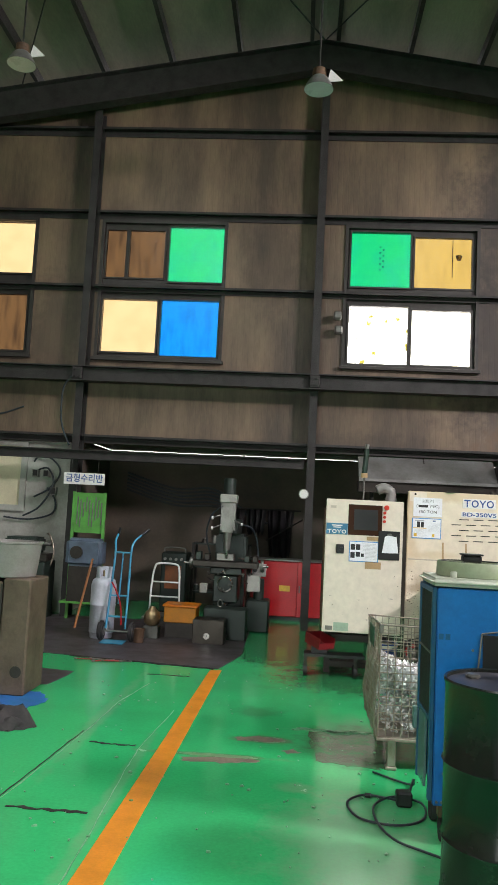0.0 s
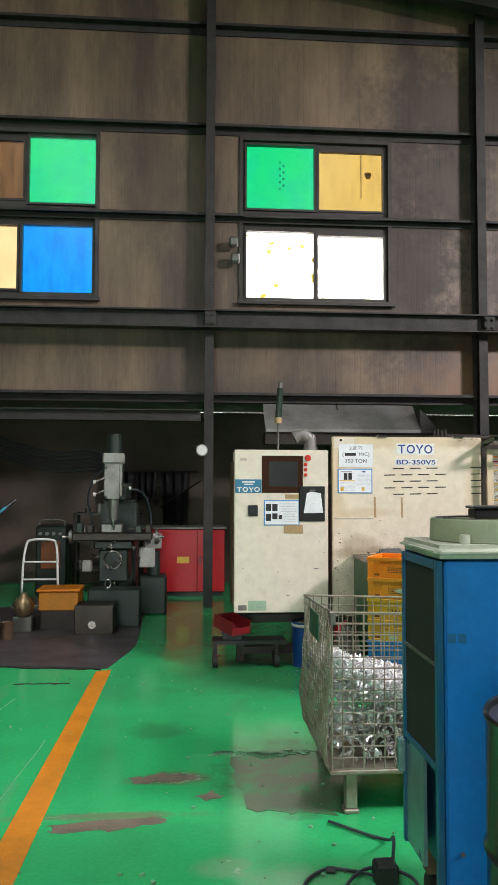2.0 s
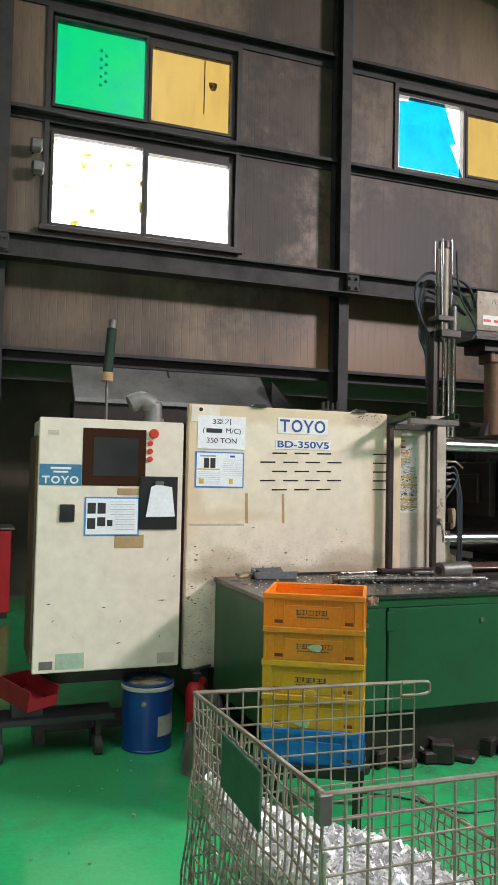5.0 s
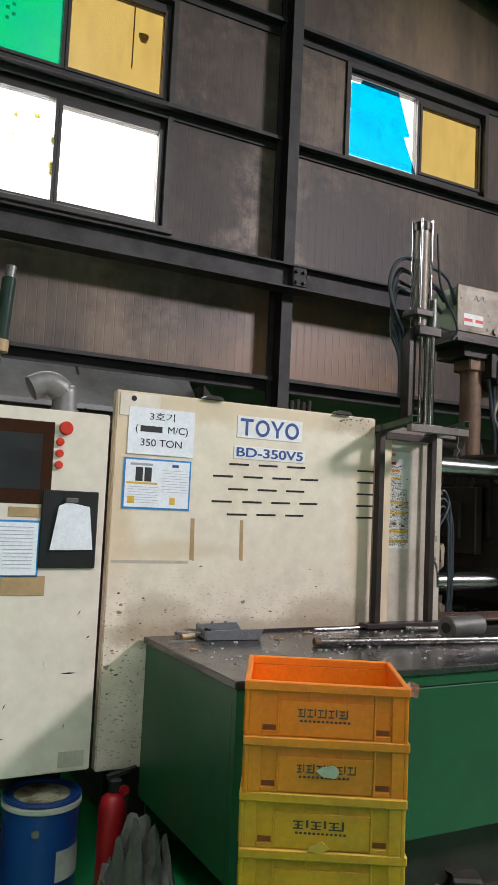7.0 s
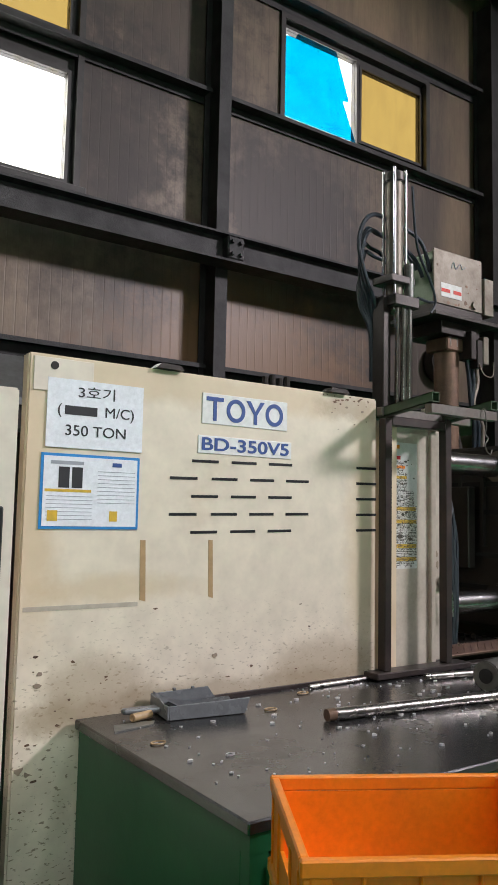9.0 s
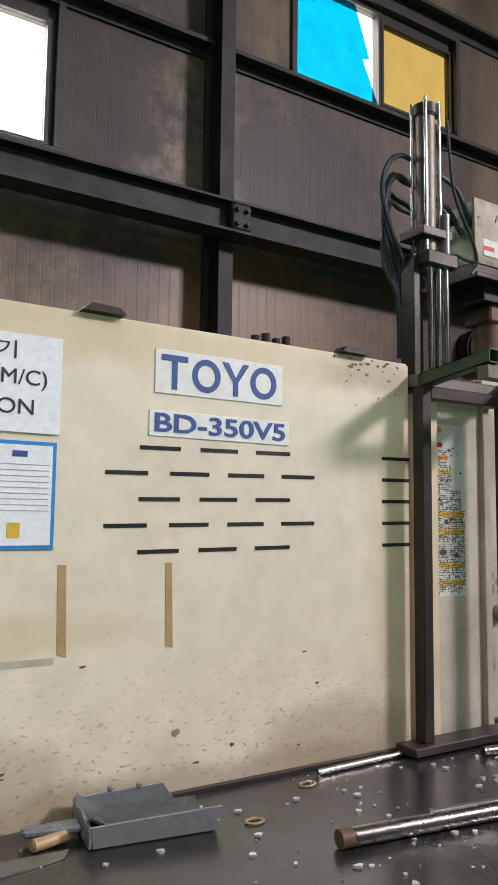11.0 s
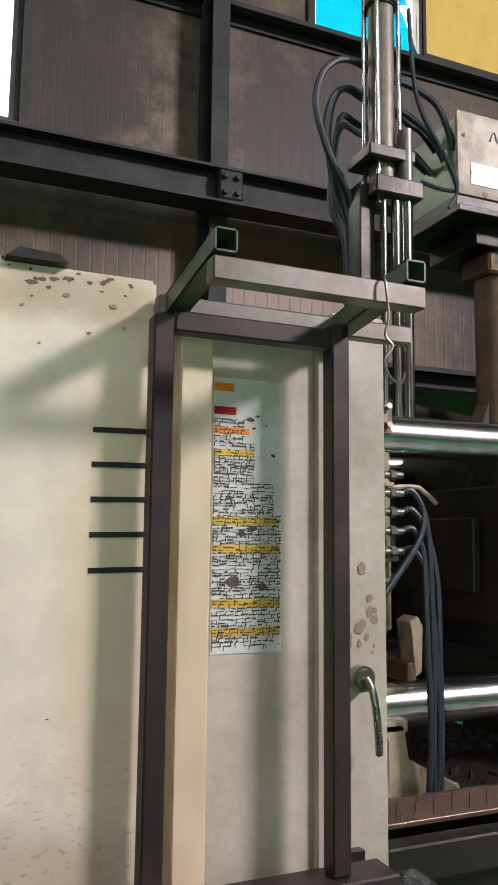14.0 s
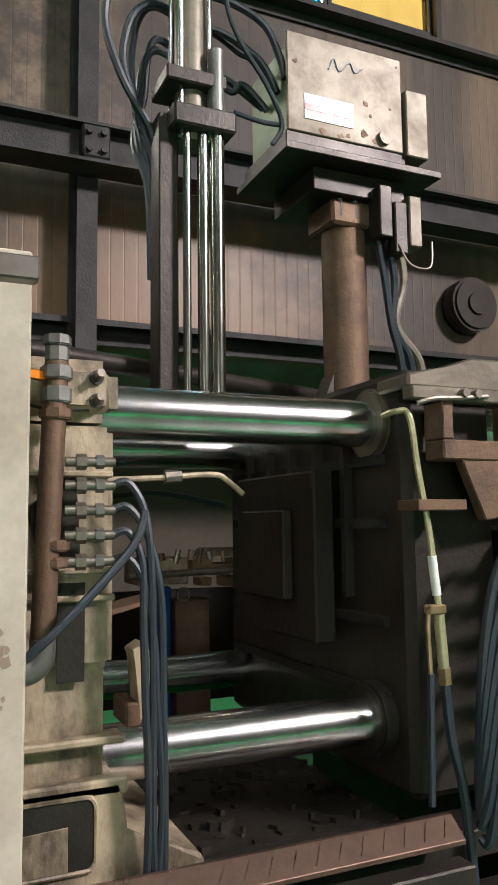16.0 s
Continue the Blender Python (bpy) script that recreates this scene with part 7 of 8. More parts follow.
b = bmesh.new()
for k in range(160):
    x, y, s = rnd.uniform(-1.9, 0.9), rnd.uniform(3.2, 8.2), rnd.choice((0.004, 0.005, 0.007, 0.012))
    prism([(x + s * rnd.uniform(0.4, 1.4) * math.cos(a), y + s * rnd.uniform(0.4, 1.4) * math.sin(a)) for a in (0, 1.3, 2.5, 3.7, 5.0)], "z", 0.0, 0.0045 + 0.3 * s, bm=b)
tagged(link_mesh("floor_crumbs", b, "scuff"), "pale crumbs and specks scattered on the floor", "debris", kind="stuff")


# ---- repair bay ----
def gas_cylinder():
    g = thing("gas_cylinder", "white steel gas cylinder with collar handle", "gas cylinder")
    x, y = -2.46, 9.78
    part("shell", lathe([(0.13, 0.0), (0.14, 0.01), (0.14, 0.06), (0.155, 0.075), (0.158, 0.40), (0.162, 0.405), (0.162, 0.42), (0.158, 0.425), (0.158, 0.66), (0.14, 0.72), (0.09, 0.755), (0.03, 0.765)], 36, (x, y)), "white_tank", g, smooth=True)
    b = bmesh.new()
    for a0 in (0.2, 1.8, 3.4, 5.0):
        for k in range(4):
            a, c = a0 + 0.25 * k, a0 + 0.25 * (k + 1)
            vs = [(x + r * math.cos(q), y + r * math.sin(q)) for r, q in ((0.095, a), (0.095, c), (0.103, c), (0.103, a))]
            prism(vs, "z", 0.748, 0.86, bm=b)
    for k in range(26):
        a, c = 2 * math.pi * k / 26, 2 * math.pi * (k + 1) / 26
        prism([(x + r * math.cos(q), y + r * math.sin(q)) for r, q in ((0.093, a), (0.093, c), (0.106, c), (0.106, a))], "z", 0.8605, 0.885, bm=b)
    part("collar", b, "white_tank", g)
    part("valve", rod((x, y, 0.766), (x, y, 0.84), 0.022, 12, bevel=0.004), "brass", g, "brass valve", True)


def hand_truck():
    h = thing("hand_truck", "light blue two-wheeled hand truck with black grips", "hand truck")
    y = 9.62
    for x, s in ((-2.32, -1), (-2.12, 1)):
        part("rail", hose([(x + 0.02 * s, y - 0.10, 0.16), (x + 0.01 * s, y, 0.6), (x, y + 0.08, 1.08), (x + 0.02 * s, y + 0.14, 1.22), (x + 0.06 * s + 0.05, y + 0.24, 1.32)], 0.014, 10, 6), "trolley_blue", h, smooth=True)
        part("grip", rod((x + 0.05 * s + 0.04, y + 0.22, 1.30), (x + 0.09 * s + 0.08, y + 0.30, 1.38), 0.018, 12, bevel=0.003), "black", h, smooth=True)
    part("rail", rod((-2.22, y - 0.02, 0.45), (-2.22, y + 0.08, 1.08), 0.010, 8), "trolley_blue", h, smooth=True)
    for z, dy in ((1.08, 0.08), (0.55, -0.01), (0.3, -0.05)):
        part("cross_bar", rod((-2.33, y + dy, z), (-2.11, y + dy, z), 0.012, 10), "trolley_blue", h, smooth=True)
    part("toe_plate", prism([(-2.36, y - 0.32), (-2.08, y - 0.32), (-2.08, y - 0.06), (-2.36, y - 0.06)], "z", 0.012, 0.02), "trolley_blue", h)
    for x in (-2.40, -2.02):
        w = part("wheel", rod((x - 0.032, y - 0.08, 0.128), (x + 0.032, y - 0.08, 0.128), 0.122, 28, bevel=0.02), "rubber", h, "black pneumatic tyre", True)
        part("hub", rod((x - 0.036, y - 0.08, 0.128), (x + 0.036, y - 0.08, 0.128), 0.055, 18), "mill_grey", w, smooth=True)
    part("axle", rod((-2.36, y - 0.08, 0.128), (-2.06, y - 0.08, 0.128), 0.012, 8), "mill_grey", h)
    part("strap", hose([(-2.31, y - 0.06, 0.72), (-2.24, y - 0.10, 0.62), (-2.18, y - 0.08, 0.45), (-2.16, y - 0.06, 0.2)], 0.010, 6, 5), "red", h, "red webbing strap", True)


def platform_trolley():
    t = thing("platform_trolley", "white-framed platform trolley with folding handle", "trolley")
    part("deck", box(-2.05, -1.45, 10.2, 10.75, 0.20, 0.24, 0.008), "mill_grey", t)
    part("handle", hose([(-2.04, 10.72, 0.24), (-2.03, 10.73, 0.6), (-2.0, 10.75, 0.84), (-1.94, 10.755, 0.90), (-1.72, 10.755, 0.90), (-1.66, 10.75, 0.84), (-1.64, 10.73, 0.6), (-1.63, 10.72, 0.24)], 0.014, 10, 6), "plate_white", t, "white tube handle", True)
    for z in (0.45, 0.65):
        part("rung", rod((-2.03, 10.735, z), (-1.645, 10.735, z), 0.011, 10), "plate_white", t, smooth=True)
    for x in (-1.98, -1.52):
        for y in (10.26, 10.68):
            part("caster", rod((x - 0.018, y, 0.075), (x + 0.018, y, 0.075), 0.068, 18, bevel=0.008), "rubber", t, smooth=True)
            part("fork", box(x - 0.02, x + 0.02, y - 0.02, y + 0.02, 0.145, 0.199), "mill_grey", t)


def milling_machine():
    m = thing("milling_machine", "dark green upright milling machine with greasy head", "milling machine")
    x, y = -1.0, 11.1
    part("column", box(x - 0.22, x + 0.22, y + 0.12, y + 0.62, 0.12, 1.35, 0.04, seg=2), "mill", m)
    part("base", box(x - 0.32, x + 0.32, y - 0.50, y + 0.66, 0.0, 0.119, 0.03, seg=2), "mill", m)
    part("ram", box(x - 0.13, x + 0.13, y - 0.38, y + 0.5, 1.351, 1.56, 0.02), "mill", m)
    hd = part("head", box(x - 0.10, x + 0.10, y - 0.58, y - 0.381, 1.38, 1.86, 0.03, seg=2), "mill_grey", m, "greasy grey spindle head")
    part("motor", rod((x, y - 0.48, 1.862), (x, y - 0.48, 2.12), 0.085, 22, bevel=0.012), "mill", hd, smooth=True)
    part("belt_cover", box(x - 0.12, x + 0.12, y - 0.60, y - 0.40, 1.78, 1.90, 0.015), "plate_dull", hd)
    part("quill", rod((x, y - 0.48, 1.14), (x, y - 0.48, 1.379), 0.045, 18, r2=0.06), "mill_grey", hd, smooth=True)
    part("tool", rod((x, y - 0.48, 1.02), (x, y - 0.48, 1.139), 0.015, 10, r2=0.03), "chrome_dull", hd, smooth=True)
    for z, s in ((1.62, -1), (1.55, 1), (1.48, -1)):
        part("feed_lever", rod((x + 0.09 * s, y - 0.56, z), (x + 0.20 * s, y - 0.64, z - 0.05), 0.009, 8), "mill_grey", hd, smooth=True)
        part("knob", rod((x + 0.20 * s - 0.012, y - 0.645, z - 0.05), (x + 0.20 * s + 0.012, y - 0.645, z - 0.05), 0.022, 12), "plate_white", hd, smooth=True)
    part("knee", box(x - 0.17, x + 0.17, y - 0.42, y + 0.119, 0.42, 0.80, 0.02), "mill", m)
    part("saddle", box(x - 0.22, x + 0.22, y - 0.46, y + 0.05, 0.801, 0.90, 0.015), "mill", m)
    tb = part("table", box(x - 0.46, x + 0.44, y - 0.52, y - 0.22, 0.901, 0.985, 0.01), "iron", m, "long greasy machine table")
    for s in (-1, 1):
        w = part("handwheel", rod((x + 0.47 * s, y - 0.37, 0.94), (x + 0.51 * s, y - 0.37, 0.94), 0.085, 24, bevel=0.01), "mill_grey", tb, smooth=True)
        part("crank", rod((x + 0.51 * s, y - 0.43, 0.94), (x + 0.58 * s, y - 0.43, 0.94), 0.014, 10), "chrome_dull", w, smooth=True)
    part("handwheel", hose([(x + 0.10 * math.cos(a), y - 0.50, 0.68 + 0.10 * math.sin(a)) for a in [math.pi * i / 6 for i in range(13)]], 0.012, 8, 3), "chrome_dull", m, "bright handwheel ring", True)
    part("vice", box(x - 0.14, x + 0.10, y - 0.47, y - 0.27, 0.991, 1.09, 0.01), "mill_grey", m)
    part("control_box", box(x + 0.30, x + 0.48, y - 0.55, y - 0.43, 0.60, 0.82, 0.01), "plate_dull", m, "grey switch box")
    part("control_box", box(x - 0.34, x - 0.24, y - 0.54, y - 0.45, 0.55, 0.68, 0.01), "plate_dull", m, "grey switch box")
    rnd = random.Random(51)
    for k in range(14):
        px, pz = x + rnd.uniform(-0.36, 0.36), rnd.uniform(0.55, 0.88)
        lv = part("clamp_lever", rod((px, y - 0.45, pz), (px + rnd.uniform(-0.06, 0.06), y - 0.60, pz + rnd.uniform(-0.03, 0.06)), 0.009, 8), "mill_grey" if k % 2 else "iron", m, smooth=True)
        part("grip", rod((px, y - 0.47, pz - 0.012), (px, y - 0.47, pz + 0.012), 0.024, 10, bevel=0.004), ("mill_grey", "iron", "chrome_dull")[k % 3], lv, smooth=True)
    for k, (dx, dz) in enumerate(((-0.42, 1.02), (-0.30, 1.0), (0.25, 0.99), (0.36, 1.0))):
        part("clamp_block", box(x + dx, x + dx + 0.07, y - 0.48, y - 0.30, 0.986, dz + 0.08, 0.008), ("mill", "iron")[k % 2], m)
    part("hose", hose([(x - 0.05, y - 0.55, 1.75), (x - 0.22, y - 0.5, 1.62), (x - 0.30, y - 0.4, 1.35), (x - 0.24, y - 0.3, 1.05)], 0.012, 8, 6), "hose", m, smooth=True)
    part("hose", hose([(x + 0.12, y - 0.1, 1.5), (x + 0.32, y, 1.42), (x + 0.40, y + 0.1, 1.1), (x + 0.36, y, 0.8)], 0.014, 8, 6), "hose", m, smooth=True)
    part("screw", rod((x, y - 0.2, 0.12), (x, y - 0.2, 0.42), 0.035, 14), "chrome_dull", m, smooth=True)


def red_cabinet():
    r = thing("tool_cabinet", "glossy red steel cabinet with a yellow label", "cabinet")
    x0, x1, y0, y1 = -0.76, 0.36, 12.42, 12.95
    part("body", box(x0, x1, y0 + 0.02, y1, 0.06, 0.93, 0.01), "red", r)
    part("plinth", box(x0 + 0.02, x1 - 0.02, y0 + 0.04, y1 - 0.02, 0.0, 0.059), "black", r)
    part("door", box(x0 + 0.005, -0.02, y0, y0 + 0.019, 0.07, 0.92, 0.005), "red", r)
    part("door", box(-0.015, x1 - 0.005, y0, y0 + 0.019, 0.07, 0.92, 0.005), "red", r)
    part("label", box(-0.30, -0.13, y0 - 0.003, y0 - 0.0005, 0.46, 0.55), "label_yellow", r, "yellow label")
    part("top", box(x0 - 0.15, x1 + 0.03, y0 - 0.02, y1, 0.931, 0.955, 0.004), "mill_grey", r, "dusty grey top board")
    part("handle", rod((0.02, y0 - 0.03, 0.45), (0.02, y0 - 0.03, 0.56), 0.01, 10), "mill_grey", r, smooth=True)


def tool_rack():
    t = thing("tool_rack", "bright green tool rack hung with spanners", "rack")
    x0, x1, y = -3.38, -2.88, 11.25
    for a in (x0, x1 - 0.04):
        part("upright", box(a, a + 0.04, y, y + 0.04, 0.0, 1.85), "tool_green", t)
    part("back_board", box(x0 + 0.04, x1 - 0.04, y + 0.02, y + 0.04, 1.25, 1.84), "tool_green", t)
    part("shelf", box(x0 - 0.02, x1 + 0.02, y - 0.25, y + 0.2, 0.25, 0.28), "tool_green", t)
    part("lower_board", box(x0 + 0.04, x1 - 0.04, y + 0.02, y + 0.04, 0.281, 0.70), "tool_green", t)
    rnd = random.Random(2)
    for k in range(9):
        x = x0 + 0.07 + 0.045 * k
        z = 1.78 - 0.04 * (k % 3)
        part("spanner", box(x, x + 0.016, y + 0.005, y + 0.018, z - rnd.uniform(0.2, 0.42), z, 0.003), "mill_grey", t, "hanging steel spanner")
    g = thing("grinder", "blue-grey bench grinder standing in the rack", "grinder")
    part("body", box(x0 + 0.03, x1 + 0.06, y - 0.3, y + 0.015, 0.78, 1.18, 0.05, seg=3), "grinder", g, smooth=True)
    part("disc", rod((x0 + 0.2, y - 0.30, 0.98), (x0 + 0.2, y - 0.33, 0.98), 0.09, 20), "iron", g, smooth=True)
    part("foot", box(x0 + 0.08, x1, y - 0.25, y, 0.281, 0.779), "iron", g)


def lathe_machine():
    l = thing("bench_lathe", "dark green lathe on a steel cabinet by the wall", "lathe")
    x0, x1, y0, y1 = -5.6, -3.62, 10.9, 11.4
    part("cabinet", box(x0, x1, y0, y1, 0.0, 0.82, 0.01), "mill", l)
    part("bed", box(x0, x1, y0 + 0.08, y1 - 0.08, 0.821, 0.93, 0.01), "iron", l)
    part("tailstock", box(-4.25, -3.75, y0 + 0.05, y1 - 0.08, 0.931, 1.16, 0.03, seg=2), "mill", l, "dark green tailstock")
    part("spindle", rod((-3.75, y0 + 0.2, 1.07), (-3.60, y0 + 0.2, 1.07), 0.03, 14), "mill_grey", l, smooth=True)
    part("cable", hose([(-3.64, y0 + 0.1, 1.22), (-3.56, y0 - 0.02, 1.20), (-3.48, y0 - 0.05, 0.98), (-3.52, y0 - 0.04, 0.78)], 0.012, 8, 6), "wire", l, smooth=True)


def office_window():
    w = thing("window_6", "white-framed lit window in the pale wall", "window", kind="structure")
    x0, x1, z0, z1, y = -5.6, -4.30, 1.52, 2.60, 11.80
    b = bmesh.new()
    for q in ((x0, x1, z0, z0 + 0.09), (x0, x1, z1 - 0.07, z1), (x0, x0 + 0.06, z0 + 0.09, z1 - 0.07), (x1 - 0.09, x1, z0 + 0.09, z1 - 0.07)):
        box(q[0], q[1], y - 0.04, y + 0.02, q[2], q[3], bm=b)
    part("window_frame", b, "wall_low", w)
    part("pane", box(x0 + 0.06, x1 - 0.09, y - 0.01, y + 0.004, z0 + 0.09, z1 - 0.07), "blind", w, "cream blind behind glass")


def wall_cables():
    for k, pts in enumerate(([(-4.2, 11.81, 2.3), (-4.1, 11.74, 2.38), (-3.9, 11.73, 2.35), (-3.75, 11.74, 2.15), (-3.9, 11.75, 1.9), (-4.15, 11.76, 1.75)],
                             [(-4.15, 11.76, 2.15), (-3.95, 11.74, 2.2), (-3.85, 11.74, 1.95), (-4.05, 11.74, 1.6), (-4.3, 11.75, 1.45)],
                             [(-3.95, 11.76, 1.9), (-3.8, 11.74, 1.7), (-3.85, 11.74, 1.5), (-4.2, 11.75, 1.4), (-4.6, 11.75, 1.42)],
                             [(-3.50, 11.24, 3.6), (-3.66, 11.30, 3.4), (-3.68, 11.38, 2.9), (-3.56, 11.46, 2.55)],
                             [(-4.4, 11.71, 3.15), (-4.9, 11.705, 3.0), (-5.6, 11.71, 3.1)])):
        tagged(link_mesh("cable", hose(pts, 0.014, 7, 6), "hose", None, True), "sagging black electric cable on the wall", "cable", "wall cables")
    for x, z in ((-4.15, 2.12), (-3.98, 2.12), (-3.85, 1.85)):
        s = thing("switch_box", "small grey switch box on the wall", "switch", "wall switches")
        part("case", box(x - 0.05, x + 0.05, 11.735, 11.819, z - 0.06, z + 0.06, 0.006), "plate_dull", s)
        part("cover", box(x - 0.035, x + 0.035, 11.725, 11.734, z - 0.045, z + 0.045, 0.004), "black", s)
    for k in range(6):
        z = 1.75 + 0.06 * k
        tagged(link_mesh("cable", hose([(-3.2, 13.985, z + 0.25), (-2.3, 13.98, z), (-1.6, 13.98, z + 0.02), (-1.0, 13.97, z - 0.1 - 0.05 * k), (-0.6, 13.985, 1.5)], 0.02, 7, 6), "hose", None, True), "dark cable strung along the rear wall", "cable", "rear wall cables")
    tagged(link_mesh("cable", rod((-0.6, 13.99, 1.20), (0.02, 11.69, 1.60), 0.012, 8), "steel", None, True), "thin stay across the rear bay", "cable")


def die_block():
    d = thing("die_block", "tall brown machined die block with bored hole", "block")
    x0, x1, y0, y1 = -3.0, -2.29, 6.55, 7.05
    part("plate", box(x0, x1 - 0.25, y0 + 0.01, y1, 0.0, 0.95, 0.01), "block", d)
    part("plate", box(x1 - 0.245, x1, y0, y1 - 0.02, 0.0, 0.98, 0.015), "block", d)
    part("bore", rod((x1 - 0.08, y0 - 0.001, 0.20), (x1 - 0.08, y0 + 0.02, 0.20), 0.05, 20), "iron", d, "dark bored hole", True)
    part("seam", box(x1 - 0.26, x1 - 0.245, y0 - 0.004, y0 + 0.01, 0.0, 0.93), "iron", d)
    t = thing("plastic_tub", "cloudy grey plastic tub standing on the block", "tub")
    part("shell", lathe([(0.24, 0.981), (0.25, 0.99), (0.285, 1.27), (0.295, 1.275), (0.295, 1.29), (0.28, 1.29), (0.245, 1.01)], 36, (-2.6, 6.8)), "tub", t, smooth=True)
    part("handle", hose([(-2.72, 6.50, 1.22), (-2.72, 6.47, 1.26), (-2.66, 6.47, 1.27), (-2.62, 6.50, 1.22)], 0.012, 8, 5), "plate_white", t, smooth=True)


def small_floor_things():
    crumpled("crumpled_cloth", "crumpled dark oily cloth on the green floor", "cloth", -2.15, 5.72, 0.55, 0.36, 0.16, "rag", 5, 18)
    for k, (x, y, a) in enumerate(((-2.25, 8.30, 5), (-2.1, 8.33, -8), (-1.95, 8.28, 12), (-1.85, 8.31, -3), (-2.05, 8.26, 30))):
        w = thing("spanner", "small steel spanner lying on the floor", "spanner", "spanners on the floor")
        part("shank", box(-0.09, 0.09, -0.009, 0.009, 0.001, 0.010, 0.002), "mill_grey" if k % 2 else "red", w)
        for s in (-1, 1):
            part("jaw", rod((0.095 * s, 0, 0.001), (0.095 * s, 0, 0.013), 0.02, 8), "mill_grey", w)
        w.matrix_world = pose(x, y, 0.007, 0, 0, a)
    st = thing("broom_stick", "orange wooden stick leaning in the repair bay", "stick")
    part("stick", rod((-2.98, 10.4, 0.007), (-2.86, 10.65, 0.92), 0.016, 10), "wood", st, smooth=True)
    k = thing("paint_can", "small brown tin can on the steel plates", "can")
    part("can", lathe([(0.055, 0.007), (0.06, 0.01), (0.07, 0.17), (0.074, 0.175), (0.068, 0.175), (0.06, 0.03)], 24, (-1.93, 9.55)), "rust", k, smooth=True)
    o = thing("machine_tray", "orange metal tool tray on a low base", "tray")
    part("tray", box(-1.72, -1.30, 10.05, 10.40, 0.20, 0.40, 0.01), "amber", o)
    part("rim", box(-1.74, -1.28, 10.03, 10.42, 0.401, 0.43, 0.006), "orange", o)
    part("base", box(-1.70, -1.32, 10.08, 10.38, 0.0, 0.199), "iron", o)
    kt = thing("copper_pot", "dented brass-coloured pot beside the tray", "pot")
    part("pot", lathe([(0.06, 0.16), (0.10, 0.20), (0.11, 0.27), (0.09, 0.33), (0.05, 0.36), (0.03, 0.40)], 24, (-1.86, 10.0)), "brass", kt, smooth=True)
    part("stand", box(-1.96, -1.76, 9.92, 10.08, 0.0, 0.159, 0.01), "mill_grey", kt)
    bl = thing("steel_block", "dark square steel block with a round hole", "block")
    part("block", box(-1.30, -0.90, 9.75, 10.05, 0.0, 0.30, 0.01), "block_dark", bl)
    part("hole", rod((-1.12, 9.749, 0.10), (-1.12, 9.757, 0.10), 0.04, 18), "chrome_dull", bl, smooth=True)
    b2 = thing("steel_plate", "thick grey steel plate with lifting eye", "plate")
    part("plate", box(-1.22, -0.66, 10.15, 10.50, 0.0, 0.40, 0.012), "mill", b2)
    part("eye", hose([(-1.02 + 0.03 * math.cos(a), 10.3, 0.45 + 0.045 * math.sin(a)) for a in [math.pi * i / 5 for i in range(11)]], 0.009, 8, 3), "chrome_dull", b2, smooth=True)
    dp = thing("red_bin", "tilted dark red plastic parts bin under the cabinet", "bin")
    b = bmesh.new()
    for q in ((-0.10, 0.10, -0.13, 0.13, 0.0, 0.008), (-0.10, -0.092, -0.13, 0.13, 0.0082, 0.11), (0.092, 0.10, -0.13, 0.13, 0.0082, 0.11), (-0.0918, 0.0918, 0.122, 0.13, 0.0082, 0.11), (-0.0918, 0.0918, -0.13, -0.122, 0.0082, 0.06)):
        box(*q, bm=b)
    part("bin", b, "red_dark", dp)
    dp.matrix_world = pose(0.24, 8.33, 0.30, 10, 0, 35)
    sd = thing("bin_stand", "low black trolley under the parts bin", "stand")
    part("deck", box(0.08, 0.70, 8.20, 8.42, 0.20, 0.23), "black", sd)
    part("post", box(0.16, 0.32, 8.25, 8.40, 0.231, 0.30), "black", sd)
    for x in (0.10, 0.62):
        for y in (8.25, 8.38):
            part("caster", rod((x - 0.02, y, 0.055), (x + 0.02, y, 0.055), 0.054, 16), "rubber", sd, smooth=True)
            part("fork", box(x - 0.015, x + 0.015, y - 0.015, y + 0.015, 0.109, 0.199), "iron", sd)
    cb = thing("power_cable", "black power cable coiled on the floor with plug", "cable")
    part("wire", hose([(0.68, 4.68, 0.07), (0.72, 4.82, 0.10), (0.74, 4.98, 0.02), (0.66, 5.06, 0.012), (0.52, 5.20, 0.012)], 0.007, 8, 6), "hose", cb, smooth=True)
    part("wire", hose([(0.61, 4.66, 0.03), (0.54, 4.74, 0.012), (0.42, 4.76, 0.012), (0.32, 4.62, 0.012), (0.37, 4.40, 0.012), (0.56, 4.33, 0.012), (0.72, 4.44, 0.012), (0.75, 4.66, 0.02), (0.60, 4.74, 0.022), (0.47, 4.58, 0.022), (0.46, 4.34, 0.022), (0.53, 4.14, 0.012), (0.66, 4.02, 0.012), (0.78, 3.93, 0.012)], 0.007, 8, 7), "hose", cb, smooth=True)
    part("plug", box(0.60, 0.69, 4.62, 4.70, 0.003, 0.085, 0.01), "black", cb, "black plug box")
    part("tie", rod((0.43, 4.755, 0.014), (0.465, 4.75, 0.014), 0.014, 8), "black", cb)


